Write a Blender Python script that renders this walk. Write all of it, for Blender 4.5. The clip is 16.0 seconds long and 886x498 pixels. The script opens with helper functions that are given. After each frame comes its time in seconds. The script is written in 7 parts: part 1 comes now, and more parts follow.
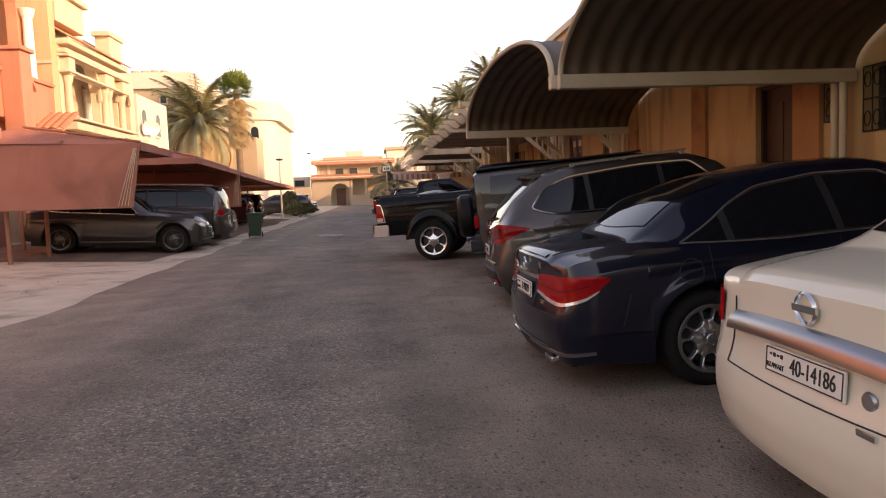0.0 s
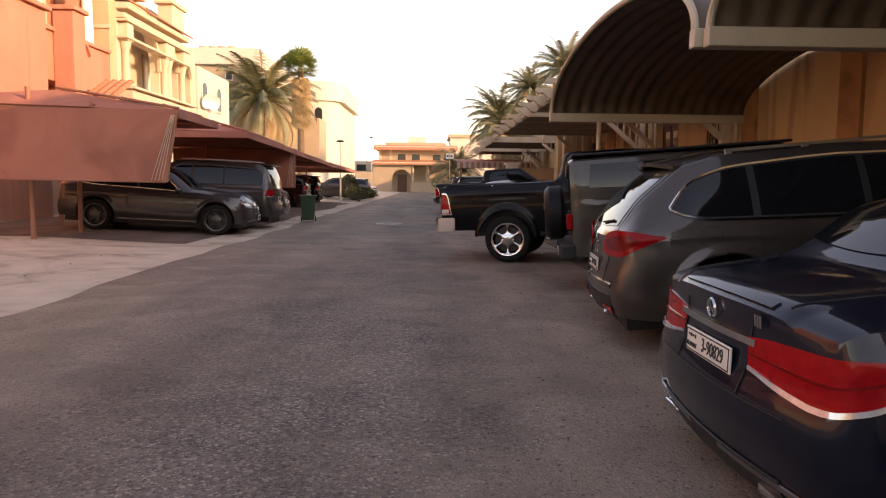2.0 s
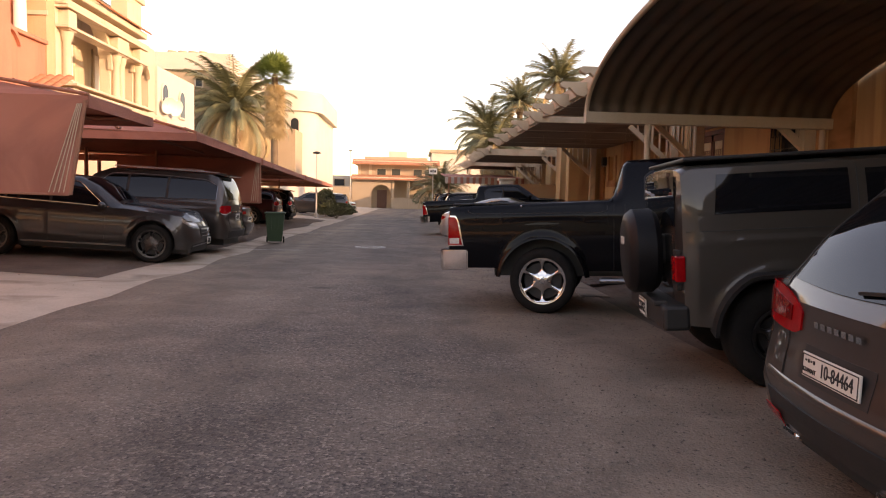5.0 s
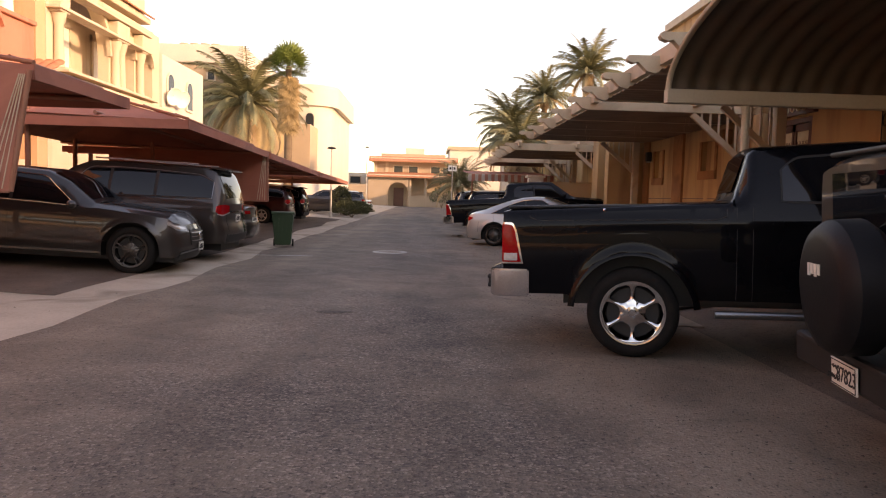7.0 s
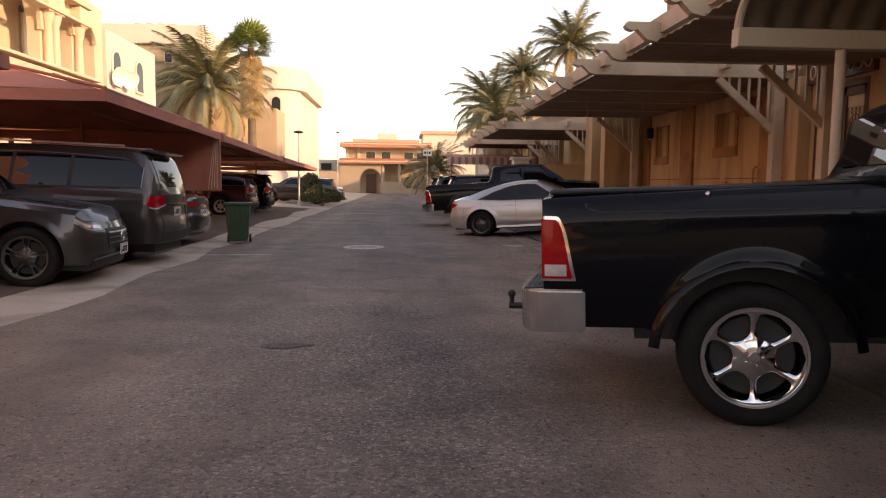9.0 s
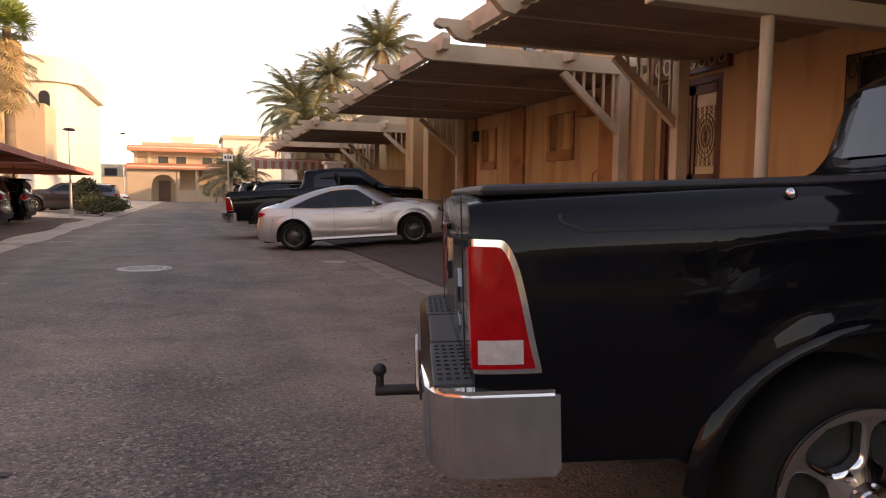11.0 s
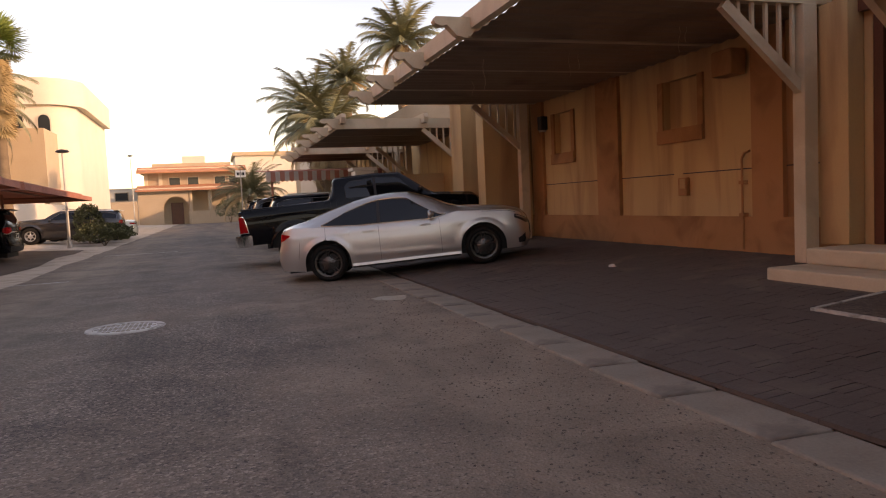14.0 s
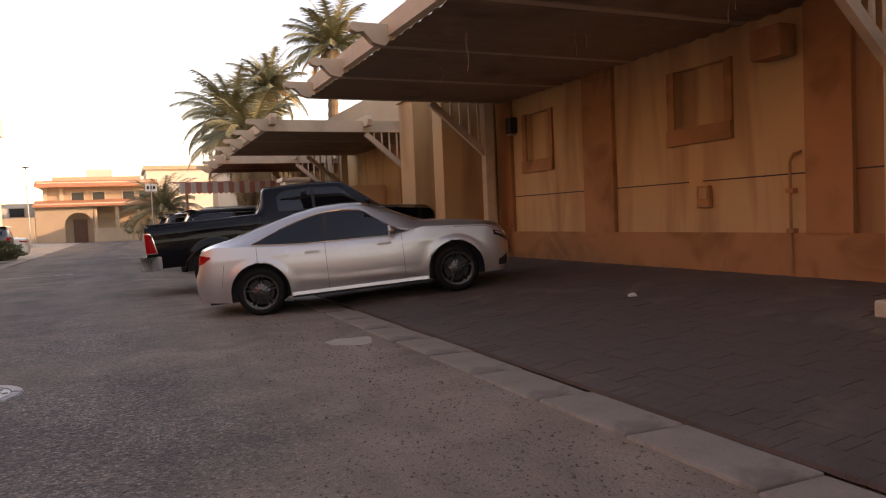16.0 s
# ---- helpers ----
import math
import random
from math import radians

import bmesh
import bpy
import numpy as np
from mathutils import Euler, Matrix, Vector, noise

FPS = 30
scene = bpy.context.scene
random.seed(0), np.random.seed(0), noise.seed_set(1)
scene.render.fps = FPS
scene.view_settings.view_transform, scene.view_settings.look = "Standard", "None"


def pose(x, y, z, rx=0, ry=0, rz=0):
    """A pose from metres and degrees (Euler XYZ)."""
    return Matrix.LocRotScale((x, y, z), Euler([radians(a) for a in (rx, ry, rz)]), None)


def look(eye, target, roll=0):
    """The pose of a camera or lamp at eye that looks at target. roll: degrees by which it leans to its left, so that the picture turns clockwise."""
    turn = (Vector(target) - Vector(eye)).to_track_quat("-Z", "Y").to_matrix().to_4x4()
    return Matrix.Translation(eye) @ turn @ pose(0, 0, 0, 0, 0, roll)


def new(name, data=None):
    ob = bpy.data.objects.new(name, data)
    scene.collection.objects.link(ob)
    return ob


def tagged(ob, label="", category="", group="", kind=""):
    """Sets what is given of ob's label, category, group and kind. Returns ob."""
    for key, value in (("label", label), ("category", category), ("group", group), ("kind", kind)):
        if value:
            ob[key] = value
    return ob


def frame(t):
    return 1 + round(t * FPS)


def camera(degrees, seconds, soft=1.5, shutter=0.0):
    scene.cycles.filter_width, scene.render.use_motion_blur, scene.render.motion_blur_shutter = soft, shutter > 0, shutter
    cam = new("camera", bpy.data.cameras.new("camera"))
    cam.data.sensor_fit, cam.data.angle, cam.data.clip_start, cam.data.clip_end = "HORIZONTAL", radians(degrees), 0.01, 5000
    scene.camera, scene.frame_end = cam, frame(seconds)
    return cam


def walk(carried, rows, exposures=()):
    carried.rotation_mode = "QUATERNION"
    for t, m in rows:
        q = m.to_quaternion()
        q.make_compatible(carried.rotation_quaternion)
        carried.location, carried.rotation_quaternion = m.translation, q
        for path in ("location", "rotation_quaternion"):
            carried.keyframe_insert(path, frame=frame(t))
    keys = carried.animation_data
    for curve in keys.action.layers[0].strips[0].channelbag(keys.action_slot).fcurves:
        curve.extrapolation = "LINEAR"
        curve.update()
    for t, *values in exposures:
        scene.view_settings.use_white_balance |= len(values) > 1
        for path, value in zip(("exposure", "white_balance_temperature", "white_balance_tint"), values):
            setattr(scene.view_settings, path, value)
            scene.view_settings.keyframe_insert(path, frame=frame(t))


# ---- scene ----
cam = camera(64.3, 16.0, soft=1.1)
PATH = [
    (0, (-0.425, -0.134, 1.404), (-0.229, 1.85, 1.244), -2.2),
    (0.5, (-0.406, 0.401, 1.382), (-0.195, 2.387, 1.284), 3.4),
    (1, (-0.375, 1.105, 1.4), (-0.23, 3.099, 1.342), 2.9),
    (1.5, (-0.377, 1.698, 1.361), (-0.271, 3.682, 1.138), 0.7),
    (2, (-0.509, 2.199, 1.376), (-0.475, 4.19, 1.19), 0.6),
    (2.5, (-0.542, 2.76, 1.345), (-0.474, 4.75, 1.158), -0.0),
    (3, (-0.581, 3.426, 1.341), (-0.61, 5.412, 1.112), -0.0),
    (3.5, (-0.633, 3.925, 1.371), (-0.493, 5.916, 1.247), -2.5),
    (4, (-0.679, 4.602, 1.372), (-0.719, 6.599, 1.28), 0.3),
    (4.5, (-0.755, 5.162, 1.383), (-0.572, 7.149, 1.248), 0.4),
    (4.7, (-0.788, 5.425, 1.387), (-0.669, 7.417, 1.249), 1.2),
    (7, (-1.071, 8.205, 1.409), (-1.018, 10.199, 1.263), 1.6),
    (7.5, (-1.119, 8.786, 1.401), (-0.917, 10.768, 1.22), -0.9),
    (8, (-1.191, 9.432, 1.41), (-1.121, 11.429, 1.33), 1.1),
    (8.3, (-1.195, 9.844, 1.388), (-1.221, 11.839, 1.249), -0.1),
    (8.5, (-1.199, 10.068, 1.4), (-1.101, 12.059, 1.239), -2.9),
    (9, (-1.196, 10.673, 1.378), (-1.069, 12.661, 1.194), 0.6),
    (9.5, (-1.142, 11.286, 1.393), (-0.832, 13.258, 1.265), -0.6),
    (9.6, (-1.134, 11.411, 1.4), (-0.679, 13.355, 1.279), -0.3),
    (11.8, (-1.065, 14.045, 1.286), (-0.399, 15.923, 1.119), 0.8),
    (12, (-1.09, 14.356, 1.295), (-0.488, 16.255, 1.117), 2.3),
    (12.5, (-0.99, 14.994, 1.316), (-0.433, 16.9, 1.071), 0.9),
    (13, (-0.791, 15.733, 1.298), (-0.12, 17.612, 1.161), -1.1),
    (13.5, (-0.949, 16.23, 1.295), (-0.344, 18.135, 1.225), -1.4),
    (14, (-0.867, 16.895, 1.315), (-0.254, 18.794, 1.179), -2.7),
    (14.5, (-0.939, 17.521, 1.282), (-0.274, 19.405, 1.189), -2.2),
    (15, (-0.798, 18.021, 1.32), (-0.156, 19.913, 1.211), -4.4),
    (15.5, (-0.717, 18.749, 1.284), (0.039, 20.598, 1.187), -2.9),
    (16, (-0.69, 19.359, 1.267), (0.134, 21.179, 1.172), -2.5),
]
WHITE = (11500, 36)
walk(cam, [(t, look(eye, target, roll)) for t, eye, target, roll in PATH], exposures=[(t, stops, *WHITE) for t, stops in ((0, 1.76), (4.5, 1.8), (7, 1.74), (8.5, 1.64), (9.5, 1.66), (12, 1.96), (13, 1.78), (14, 1.5), (15.5, 1.46), (16, 1.78))])

# ---- world, sun ----
SUN_ELEV, SUN_AZ = radians(17.0), radians(-30.0)      # azimuth from +x towards +y
world = bpy.data.worlds.new("world")
scene.world = world
world.use_nodes = True
wn = world.node_tree
sky = wn.nodes.new("ShaderNodeTexSky")
sky.sky_type = "NISHITA"
sky.sun_disc = False
sky.sun_elevation = SUN_ELEV
sky.sun_rotation = radians(90.0) - SUN_AZ
sky.dust_density = 0.5
sky.air_density = 1.0
sky.ozone_density = 2.0
wn.nodes["Background"].inputs["Strength"].default_value = 0.15
wn.links.new(sky.outputs[0], wn.nodes["Background"].inputs["Color"])
sun_data = bpy.data.lights.new("sun", "SUN")
sun_data.energy, sun_data.angle, sun_data.color = 1.5, radians(0.8), (1.0, 0.86, 0.68)
sun = new("sun", sun_data)
sd = Vector((math.cos(SUN_AZ) * math.cos(SUN_ELEV), math.sin(SUN_AZ) * math.cos(SUN_ELEV), math.sin(SUN_ELEV)))
sun.matrix_world = look(sd * 100, (0, 0, 0))


# ---- materials ----
def mat(name, col, col2=None, rough=0.6, metal=0.0, scale=4.0, fine=60.0, bump=0.0, coat=0.0, spec=0.5, mix=0.5, stain=None, stain_scale=0.6, streak=False, cut=(0.5, 0.68)):
    """Two colours mixed by noise at two scales, with an optional stain colour and fine relief."""
    m = bpy.data.materials.new(name)
    m.use_nodes = True
    nt = m.node_tree
    b = nt.nodes["Principled BSDF"]
    b.inputs["Roughness"].default_value = rough
    b.inputs["Metallic"].default_value = metal
    b.inputs["Coat Weight"].default_value = coat
    b.inputs["Coat Roughness"].default_value = 0.03
    b.inputs["Specular IOR Level"].default_value = spec
    if col2 is None:
        b.inputs["Base Color"].default_value = (*col, 1)
        if bump == 0.0:
            return m
        col2 = col
    tc = nt.nodes.new("ShaderNodeTexCoord")
    n1 = nt.nodes.new("ShaderNodeTexNoise")
    n1.inputs["Scale"].default_value, n1.inputs["Detail"].default_value = scale, 6
    n2 = nt.nodes.new("ShaderNodeTexNoise")
    n2.inputs["Scale"].default_value, n2.inputs["Detail"].default_value = fine, 4
    nt.links.new(tc.outputs["Object"], n1.inputs["Vector"])
    nt.links.new(tc.outputs["Object"], n2.inputs["Vector"])
    add = nt.nodes.new("ShaderNodeMath")
    add.operation = "MULTIPLY_ADD"
    nt.links.new(n1.outputs[0], add.inputs[0])
    add.inputs[1].default_value = 1.6 * mix * 2
    add.inputs[2].default_value = -0.8 * mix * 2
    add2 = nt.nodes.new("ShaderNodeMath")
    add2.operation = "MULTIPLY_ADD"
    nt.links.new(n2.outputs[0], add2.inputs[0])
    add2.inputs[1].default_value = 1.0
    nt.links.new(add.outputs[0], add2.inputs[2])
    mx = nt.nodes.new("ShaderNodeMix")
    mx.data_type = "RGBA"
    mx.inputs["A"].default_value, mx.inputs["B"].default_value = (*col, 1), (*col2, 1)
    nt.links.new(add2.outputs[0], mx.inputs["Factor"])
    out = mx.outputs["Result"]
    if stain:
        n3 = nt.nodes.new("ShaderNodeTexNoise")
        n3.inputs["Scale"].default_value, n3.inputs["Detail"].default_value = stain_scale, 8
        n3.inputs["Distortion"].default_value = 1.2
        if streak:
            mp = nt.nodes.new("ShaderNodeMapping")
            mp.inputs["Scale"].default_value = (1.0, 1.0, 0.14)
            nt.links.new(tc.outputs["Object"], mp.inputs["Vector"])
            nt.links.new(mp.outputs[0], n3.inputs["Vector"])
        else:
            nt.links.new(tc.outputs["Object"], n3.inputs["Vector"])
        rp = nt.nodes.new("ShaderNodeValToRGB")
        rp.color_ramp.elements[0].position, rp.color_ramp.elements[1].position = cut
        nt.links.new(n3.outputs[0], rp.inputs[0])
        mx2 = nt.nodes.new("ShaderNodeMix")
        mx2.data_type = "RGBA"
        nt.links.new(rp.outputs[0], mx2.inputs["Factor"])
        nt.links.new(out, mx2.inputs["A"])
        mx2.inputs["B"].default_value = (*stain, 1)
        out = mx2.outputs["Result"]
    nt.links.new(out, b.inputs["Base Color"])
    if bump:
        bp = nt.nodes.new("ShaderNodeBump")
        bp.inputs["Strength"].default_value = bump
        bp.inputs["Distance"].default_value = 0.01
        nt.links.new(n2.outputs[0], bp.inputs["Height"])
        nt.links.new(bp.outputs[0], b.inputs["Normal"])
    return m


def asphalt_mat(name, dark, light, dust, dust_bias):
    """Worn asphalt: stone chips, patches, and blown sand in drifts."""
    m = bpy.data.materials.new(name)
    m.use_nodes = True
    nt = m.node_tree
    N, Lk = nt.nodes, nt.links
    b = N["Principled BSDF"]
    b.inputs["Roughness"].default_value = 0.85
    tc = N.new("ShaderNodeTexCoord")
    chips = N.new("ShaderNodeTexVoronoi")
    chips.inputs["Scale"].default_value = 58
    Lk.new(tc.outputs["Object"], chips.inputs["Vector"])
    hue = N.new("ShaderNodeSeparateColor")
    Lk.new(chips.outputs["Color"], hue.inputs[0])
    r1 = N.new("ShaderNodeValToRGB")
    e = r1.color_ramp.elements
    e[0].position, e[0].color = 0.0, (*[c * 0.45 for c in dark], 1)
    e[1].position, e[1].color = 1.0, (*light, 1)
    mid = r1.color_ramp.elements.new(0.5)
    mid.color = (*dark, 1)
    mid2 = r1.color_ramp.elements.new(0.8)
    mid2.color = (*[c * 1.25 for c in dark], 1)
    Lk.new(hue.outputs[0], r1.inputs[0])
    # pits where stones have come out of the surface
    pits = N.new("ShaderNodeTexNoise")
    pits.inputs["Scale"].default_value, pits.inputs["Detail"].default_value, pits.inputs["Roughness"].default_value = 26, 3, 0.6
    Lk.new(tc.outputs["Object"], pits.inputs["Vector"])
    pit = N.new("ShaderNodeMapRange")
    pit.inputs["From Min"].default_value, pit.inputs["From Max"].default_value = 0.31, 0.42
    pit.inputs["To Min"].default_value, pit.inputs["To Max"].default_value = 0.32, 1.0
    Lk.new(pits.outputs[0], pit.inputs[0])
    big = N.new("ShaderNodeTexNoise")
    big.inputs["Scale"].default_value, big.inputs["Detail"].default_value = 0.35, 9
    big.inputs["Roughness"].default_value = 0.62
    Lk.new(tc.outputs["Object"], big.inputs["Vector"])
    fine = N.new("ShaderNodeTexNoise")
    fine.inputs["Scale"].default_value, fine.inputs["Detail"].default_value = 14, 8
    Lk.new(tc.outputs["Object"], fine.inputs["Vector"])
    sx = N.new("ShaderNodeSeparateXYZ")
    Lk.new(tc.outputs["Object"], sx.inputs[0])
    mr = N.new("ShaderNodeMapRange")
    mr.interpolation_type = "SMOOTHSTEP"
    mr.inputs["From Min"].default_value, mr.inputs["From Max"].default_value = -1.2, 1.9
    mr.inputs["To Min"].default_value, mr.inputs["To Max"].default_value = 0.0, 0.5
    Lk.new(sx.outputs[0], mr.inputs[0])
    ml = N.new("ShaderNodeMapRange")
    ml.interpolation_type = "SMOOTHSTEP"
    ml.inputs["From Min"].default_value, ml.inputs["From Max"].default_value = -1.2, -5.0
    ml.inputs["To Min"].default_value, ml.inputs["To Max"].default_value = 0.0, 0.34
    Lk.new(sx.outputs[0], ml.inputs[0])
    sides = N.new("ShaderNodeMath")
    sides.operation = "ADD"
    Lk.new(mr.outputs[0], sides.inputs[0])
    Lk.new(ml.outputs[0], sides.inputs[1])
    a = N.new("ShaderNodeMath")
    a.operation = "ADD"
    Lk.new(big.outputs[0], a.inputs[0])
    Lk.new(sides.outputs[0], a.inputs[1])
    a2 = N.new("ShaderNodeMath")
    a2.operation = "MULTIPLY_ADD"
    Lk.new(fine.outputs[0], a2.inputs[0])
    a2.inputs[1].default_value = 0.35
    Lk.new(a.outputs[0], a2.inputs[2])
    r2 = N.new("ShaderNodeValToRGB")
    r2.color_ramp.elements[0].position, r2.color_ramp.elements[1].position = 0.62 - dust_bias, 1.05 - dust_bias
    r2.color_ramp.elements[1].color = (0.8, 0.8, 0.8, 1)
    Lk.new(a2.outputs[0], r2.inputs[0])
    mx = N.new("ShaderNodeMix")
    mx.data_type = "RGBA"
    Lk.new(r2.outputs[0], mx.inputs["Factor"])
    Lk.new(r1.outputs[0], mx.inputs["A"])
    mx.inputs["B"].default_value = (*dust, 1)
    # tyre-worn bands along the street and dull patches
    mp = N.new("ShaderNodeMapping")
    mp.inputs["Scale"].default_value = (1.1, 0.09, 1.0)
    Lk.new(tc.outputs["Object"], mp.inputs["Vector"])
    wear = N.new("ShaderNodeTexNoise")
    wear.inputs["Scale"].default_value, wear.inputs["Detail"].default_value = 1.0, 7
    Lk.new(mp.outputs[0], wear.inputs["Vector"])
    blot = N.new("ShaderNodeTexNoise")
    blot.inputs["Scale"].default_value, blot.inputs["Detail"].default_value, blot.inputs["Distortion"].default_value = 1.3, 7, 0.8
    Lk.new(tc.outputs["Object"], blot.inputs["Vector"])
    both = N.new("ShaderNodeMath")
    both.operation = "ADD"
    Lk.new(wear.outputs[0], both.inputs[0])
    Lk.new(blot.outputs[0], both.inputs[1])
    tone = N.new("ShaderNodeMapRange")
    tone.inputs["From Min"].default_value, tone.inputs["From Max"].default_value = 0.72, 1.28
    tone.inputs["To Min"].default_value, tone.inputs["To Max"].default_value = 0.66, 1.3
    Lk.new(both.outputs[0], tone.inputs[0])
    rough_tone = N.new("ShaderNodeMath")
    rough_tone.operation = "MULTIPLY"
    Lk.new(tone.outputs[0], rough_tone.inputs[0])
    Lk.new(pit.outputs[0], rough_tone.inputs[1])
    vs = N.new("ShaderNodeVectorMath")
    vs.operation = "SCALE"
    Lk.new(mx.outputs["Result"], vs.inputs[0])
    Lk.new(rough_tone.outputs[0], vs.inputs["Scale"])
    Lk.new(vs.outputs[0], b.inputs["Base Color"])
    bp = N.new("ShaderNodeBump")
    bp.inputs["Strength"].default_value, bp.inputs["Distance"].default_value = 0.8, 0.007
    Lk.new(chips.outputs["Distance"], bp.inputs["Height"])
    bp2 = N.new("ShaderNodeBump")
    bp2.inputs["Strength"].default_value, bp2.inputs["Distance"].default_value = 0.35, 0.02
    Lk.new(pits.outputs[0], bp2.inputs["Height"])
    Lk.new(bp.outputs[0], bp2.inputs["Normal"])
    Lk.new(bp2.outputs[0], b.inputs["Normal"])
    return m


def glass_mat(name, tint, rough=0.02):
    m = bpy.data.materials.new(name)
    m.use_nodes = True
    b = m.node_tree.nodes["Principled BSDF"]
    b.inputs["Base Color"].default_value = (*tint, 1)
    b.inputs["Roughness"].default_value = rough
    b.inputs["Specular IOR Level"].default_value = 0.25
    return m


M_ASPHALT = asphalt_mat("asphalt", (0.14, 0.113, 0.094), (0.33, 0.268, 0.215), (0.275, 0.207, 0.15), 0.03)
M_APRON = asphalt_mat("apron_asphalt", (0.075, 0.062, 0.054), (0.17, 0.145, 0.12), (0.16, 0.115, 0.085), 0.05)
M_SAND = mat("sandy_ground", (0.45, 0.37, 0.285), (0.62, 0.52, 0.41), 0.95, scale=1.6, fine=30, bump=0.7, stain=(0.3, 0.235, 0.175), stain_scale=0.9, cut=(0.5, 0.72))
M_DESERT = mat("dry_ground", (0.26, 0.2, 0.14), (0.34, 0.27, 0.2), 0.95, scale=0.3, fine=8, bump=0.3)
M_KERB = mat("kerb_concrete", (0.22, 0.18, 0.14), (0.32, 0.27, 0.215), 0.9, scale=3, fine=45, bump=0.5, stain=(0.15, 0.12, 0.1), stain_scale=2.0)
M_PAVER = mat("dark_paver", (0.075, 0.055, 0.046), (0.12, 0.09, 0.076), 0.85, scale=1.5, fine=50, bump=0.4, stain=(0.17, 0.13, 0.1), stain_scale=0.9, cut=(0.55, 0.75))
M_WALL = mat("tan_render", (0.48, 0.31, 0.155), (0.56, 0.37, 0.19), 0.9, scale=0.9, fine=70, bump=0.35, stain=(0.28, 0.14, 0.065), stain_scale=1.3, streak=True, cut=(0.48, 0.75))
M_WALLBASE = mat("orange_render", (0.35, 0.165, 0.07), (0.42, 0.205, 0.095), 0.9, scale=1.1, fine=70, bump=0.35, stain=(0.25, 0.115, 0.05), stain_scale=1.2)
M_CREAM = mat("cream_paint", (0.52, 0.42, 0.3), (0.6, 0.49, 0.36), 0.75, scale=1.5, fine=40, bump=0.2, stain=(0.44, 0.35, 0.25), stain_scale=1.1)
M_BEIGEWALL = mat("beige_render", (0.55, 0.4, 0.24), (0.62, 0.46, 0.29), 0.9, scale=0.7, fine=30, bump=0.2)
# beige sheet with the underside's shade put into its base colour
M_CANOPY = mat("corrugated_shaded_beige", (0.09, 0.06, 0.04), (0.12, 0.085, 0.058), 0.6, scale=1.2, fine=30, bump=0.1, stain=(0.06, 0.04, 0.028))
M_SHEET = mat("pergola_sheet", (0.25, 0.172, 0.115), (0.32, 0.23, 0.155), 0.6, scale=1.2, fine=30, bump=0.1, stain=(0.19, 0.125, 0.085))
M_CEMENT = mat("spilt_cement", (0.36, 0.31, 0.24), (0.5, 0.44, 0.35), 0.9, scale=5, fine=50, bump=0.4)
M_CANOPY_EDGE = mat("canopy_edge", (0.46, 0.37, 0.27), (0.54, 0.45, 0.33), 0.6, scale=2, fine=30)
M_FABRIC = mat("brown_red_fabric", (0.39, 0.14, 0.095), (0.46, 0.185, 0.13), 0.85, scale=1.0, fine=220, bump=0.25, stain=(0.31, 0.115, 0.08))
M_TENTPOLE = mat("red_brown_steel", (0.3, 0.12, 0.075), (0.36, 0.16, 0.1), 0.55, scale=4, fine=60)
M_VILLA = mat("cream_villa", (0.56, 0.455, 0.33), (0.64, 0.53, 0.395), 0.85, scale=0.8, fine=25, bump=0.15, stain=(0.46, 0.35, 0.24), streak=True, stain_scale=1.5, cut=(0.55, 0.85))
M_VILLA_OR = mat("orange_villa", (0.56, 0.35, 0.21), (0.63, 0.41, 0.255), 0.85, scale=0.8, fine=25, bump=0.15, stain=(0.48, 0.28, 0.16), streak=True, stain_scale=1.2, cut=(0.5, 0.8))
M_CORAL = mat("coral_render", (0.5, 0.2, 0.13), (0.57, 0.25, 0.165), 0.85, scale=0.8, fine=25, bump=0.15, stain=(0.42, 0.16, 0.1), streak=True, stain_scale=1.2, cut=(0.5, 0.8))
M_WHITE = mat("white_paint", (0.76, 0.72, 0.64), (0.82, 0.79, 0.72), 0.7, scale=2, fine=30)
M_TILE = mat("roof_tile", (0.42, 0.16, 0.09), (0.55, 0.25, 0.14), 0.8, scale=3, fine=25, bump=0.3)
M_FAR = mat("far_render", (0.42, 0.315, 0.22), (0.49, 0.375, 0.265), 0.9, scale=0.5, fine=12)
M_FARWHITE = mat("far_white_render", (0.56, 0.51, 0.43), (0.64, 0.585, 0.5), 0.9, scale=0.5, fine=12)
M_WOODDOOR = mat("dark_wood", (0.085, 0.028, 0.017), (0.15, 0.052, 0.03), 0.4, scale=2.5, fine=50, bump=0.2)
M_EBONY = mat("dark_stained_wood", (0.03, 0.012, 0.008), (0.05, 0.02, 0.013), 0.45, scale=2.5, fine=50, bump=0.2)
M_IRON = mat("black_iron", (0.02, 0.018, 0.017), None, 0.5, 0.6)
M_GLASS = glass_mat("window_glass", (0.03, 0.035, 0.04))
M_CARGLASS = glass_mat("tinted_car_glass", (0.006, 0.007, 0.009))
M_CARGLASS.node_tree.nodes["Principled BSDF"].inputs["Specular IOR Level"].default_value = 0.5
M_TYRE = mat("tyre_rubber", (0.008, 0.0075, 0.0075), (0.018, 0.016, 0.014), 0.85, spec=0.25, scale=9, fine=80, bump=0.3)
M_BLACKPL = mat("black_plastic", (0.012, 0.012, 0.012), (0.02, 0.019, 0.018), 0.55, scale=8, fine=100)
M_CHROME = mat("chrome", (0.68, 0.68, 0.68), None, 0.1, 1.0)
M_SATIN = mat("satin_chrome", (0.3, 0.3, 0.31), None, 0.3, 1.0)
M_ALLOY = mat("silver_alloy", (0.5, 0.5, 0.5), (0.58, 0.57, 0.56), 0.28, 0.9, scale=6, fine=40)
M_DARKALLOY = mat("dark_alloy", (0.1, 0.095, 0.092), None, 0.3, 0.85)
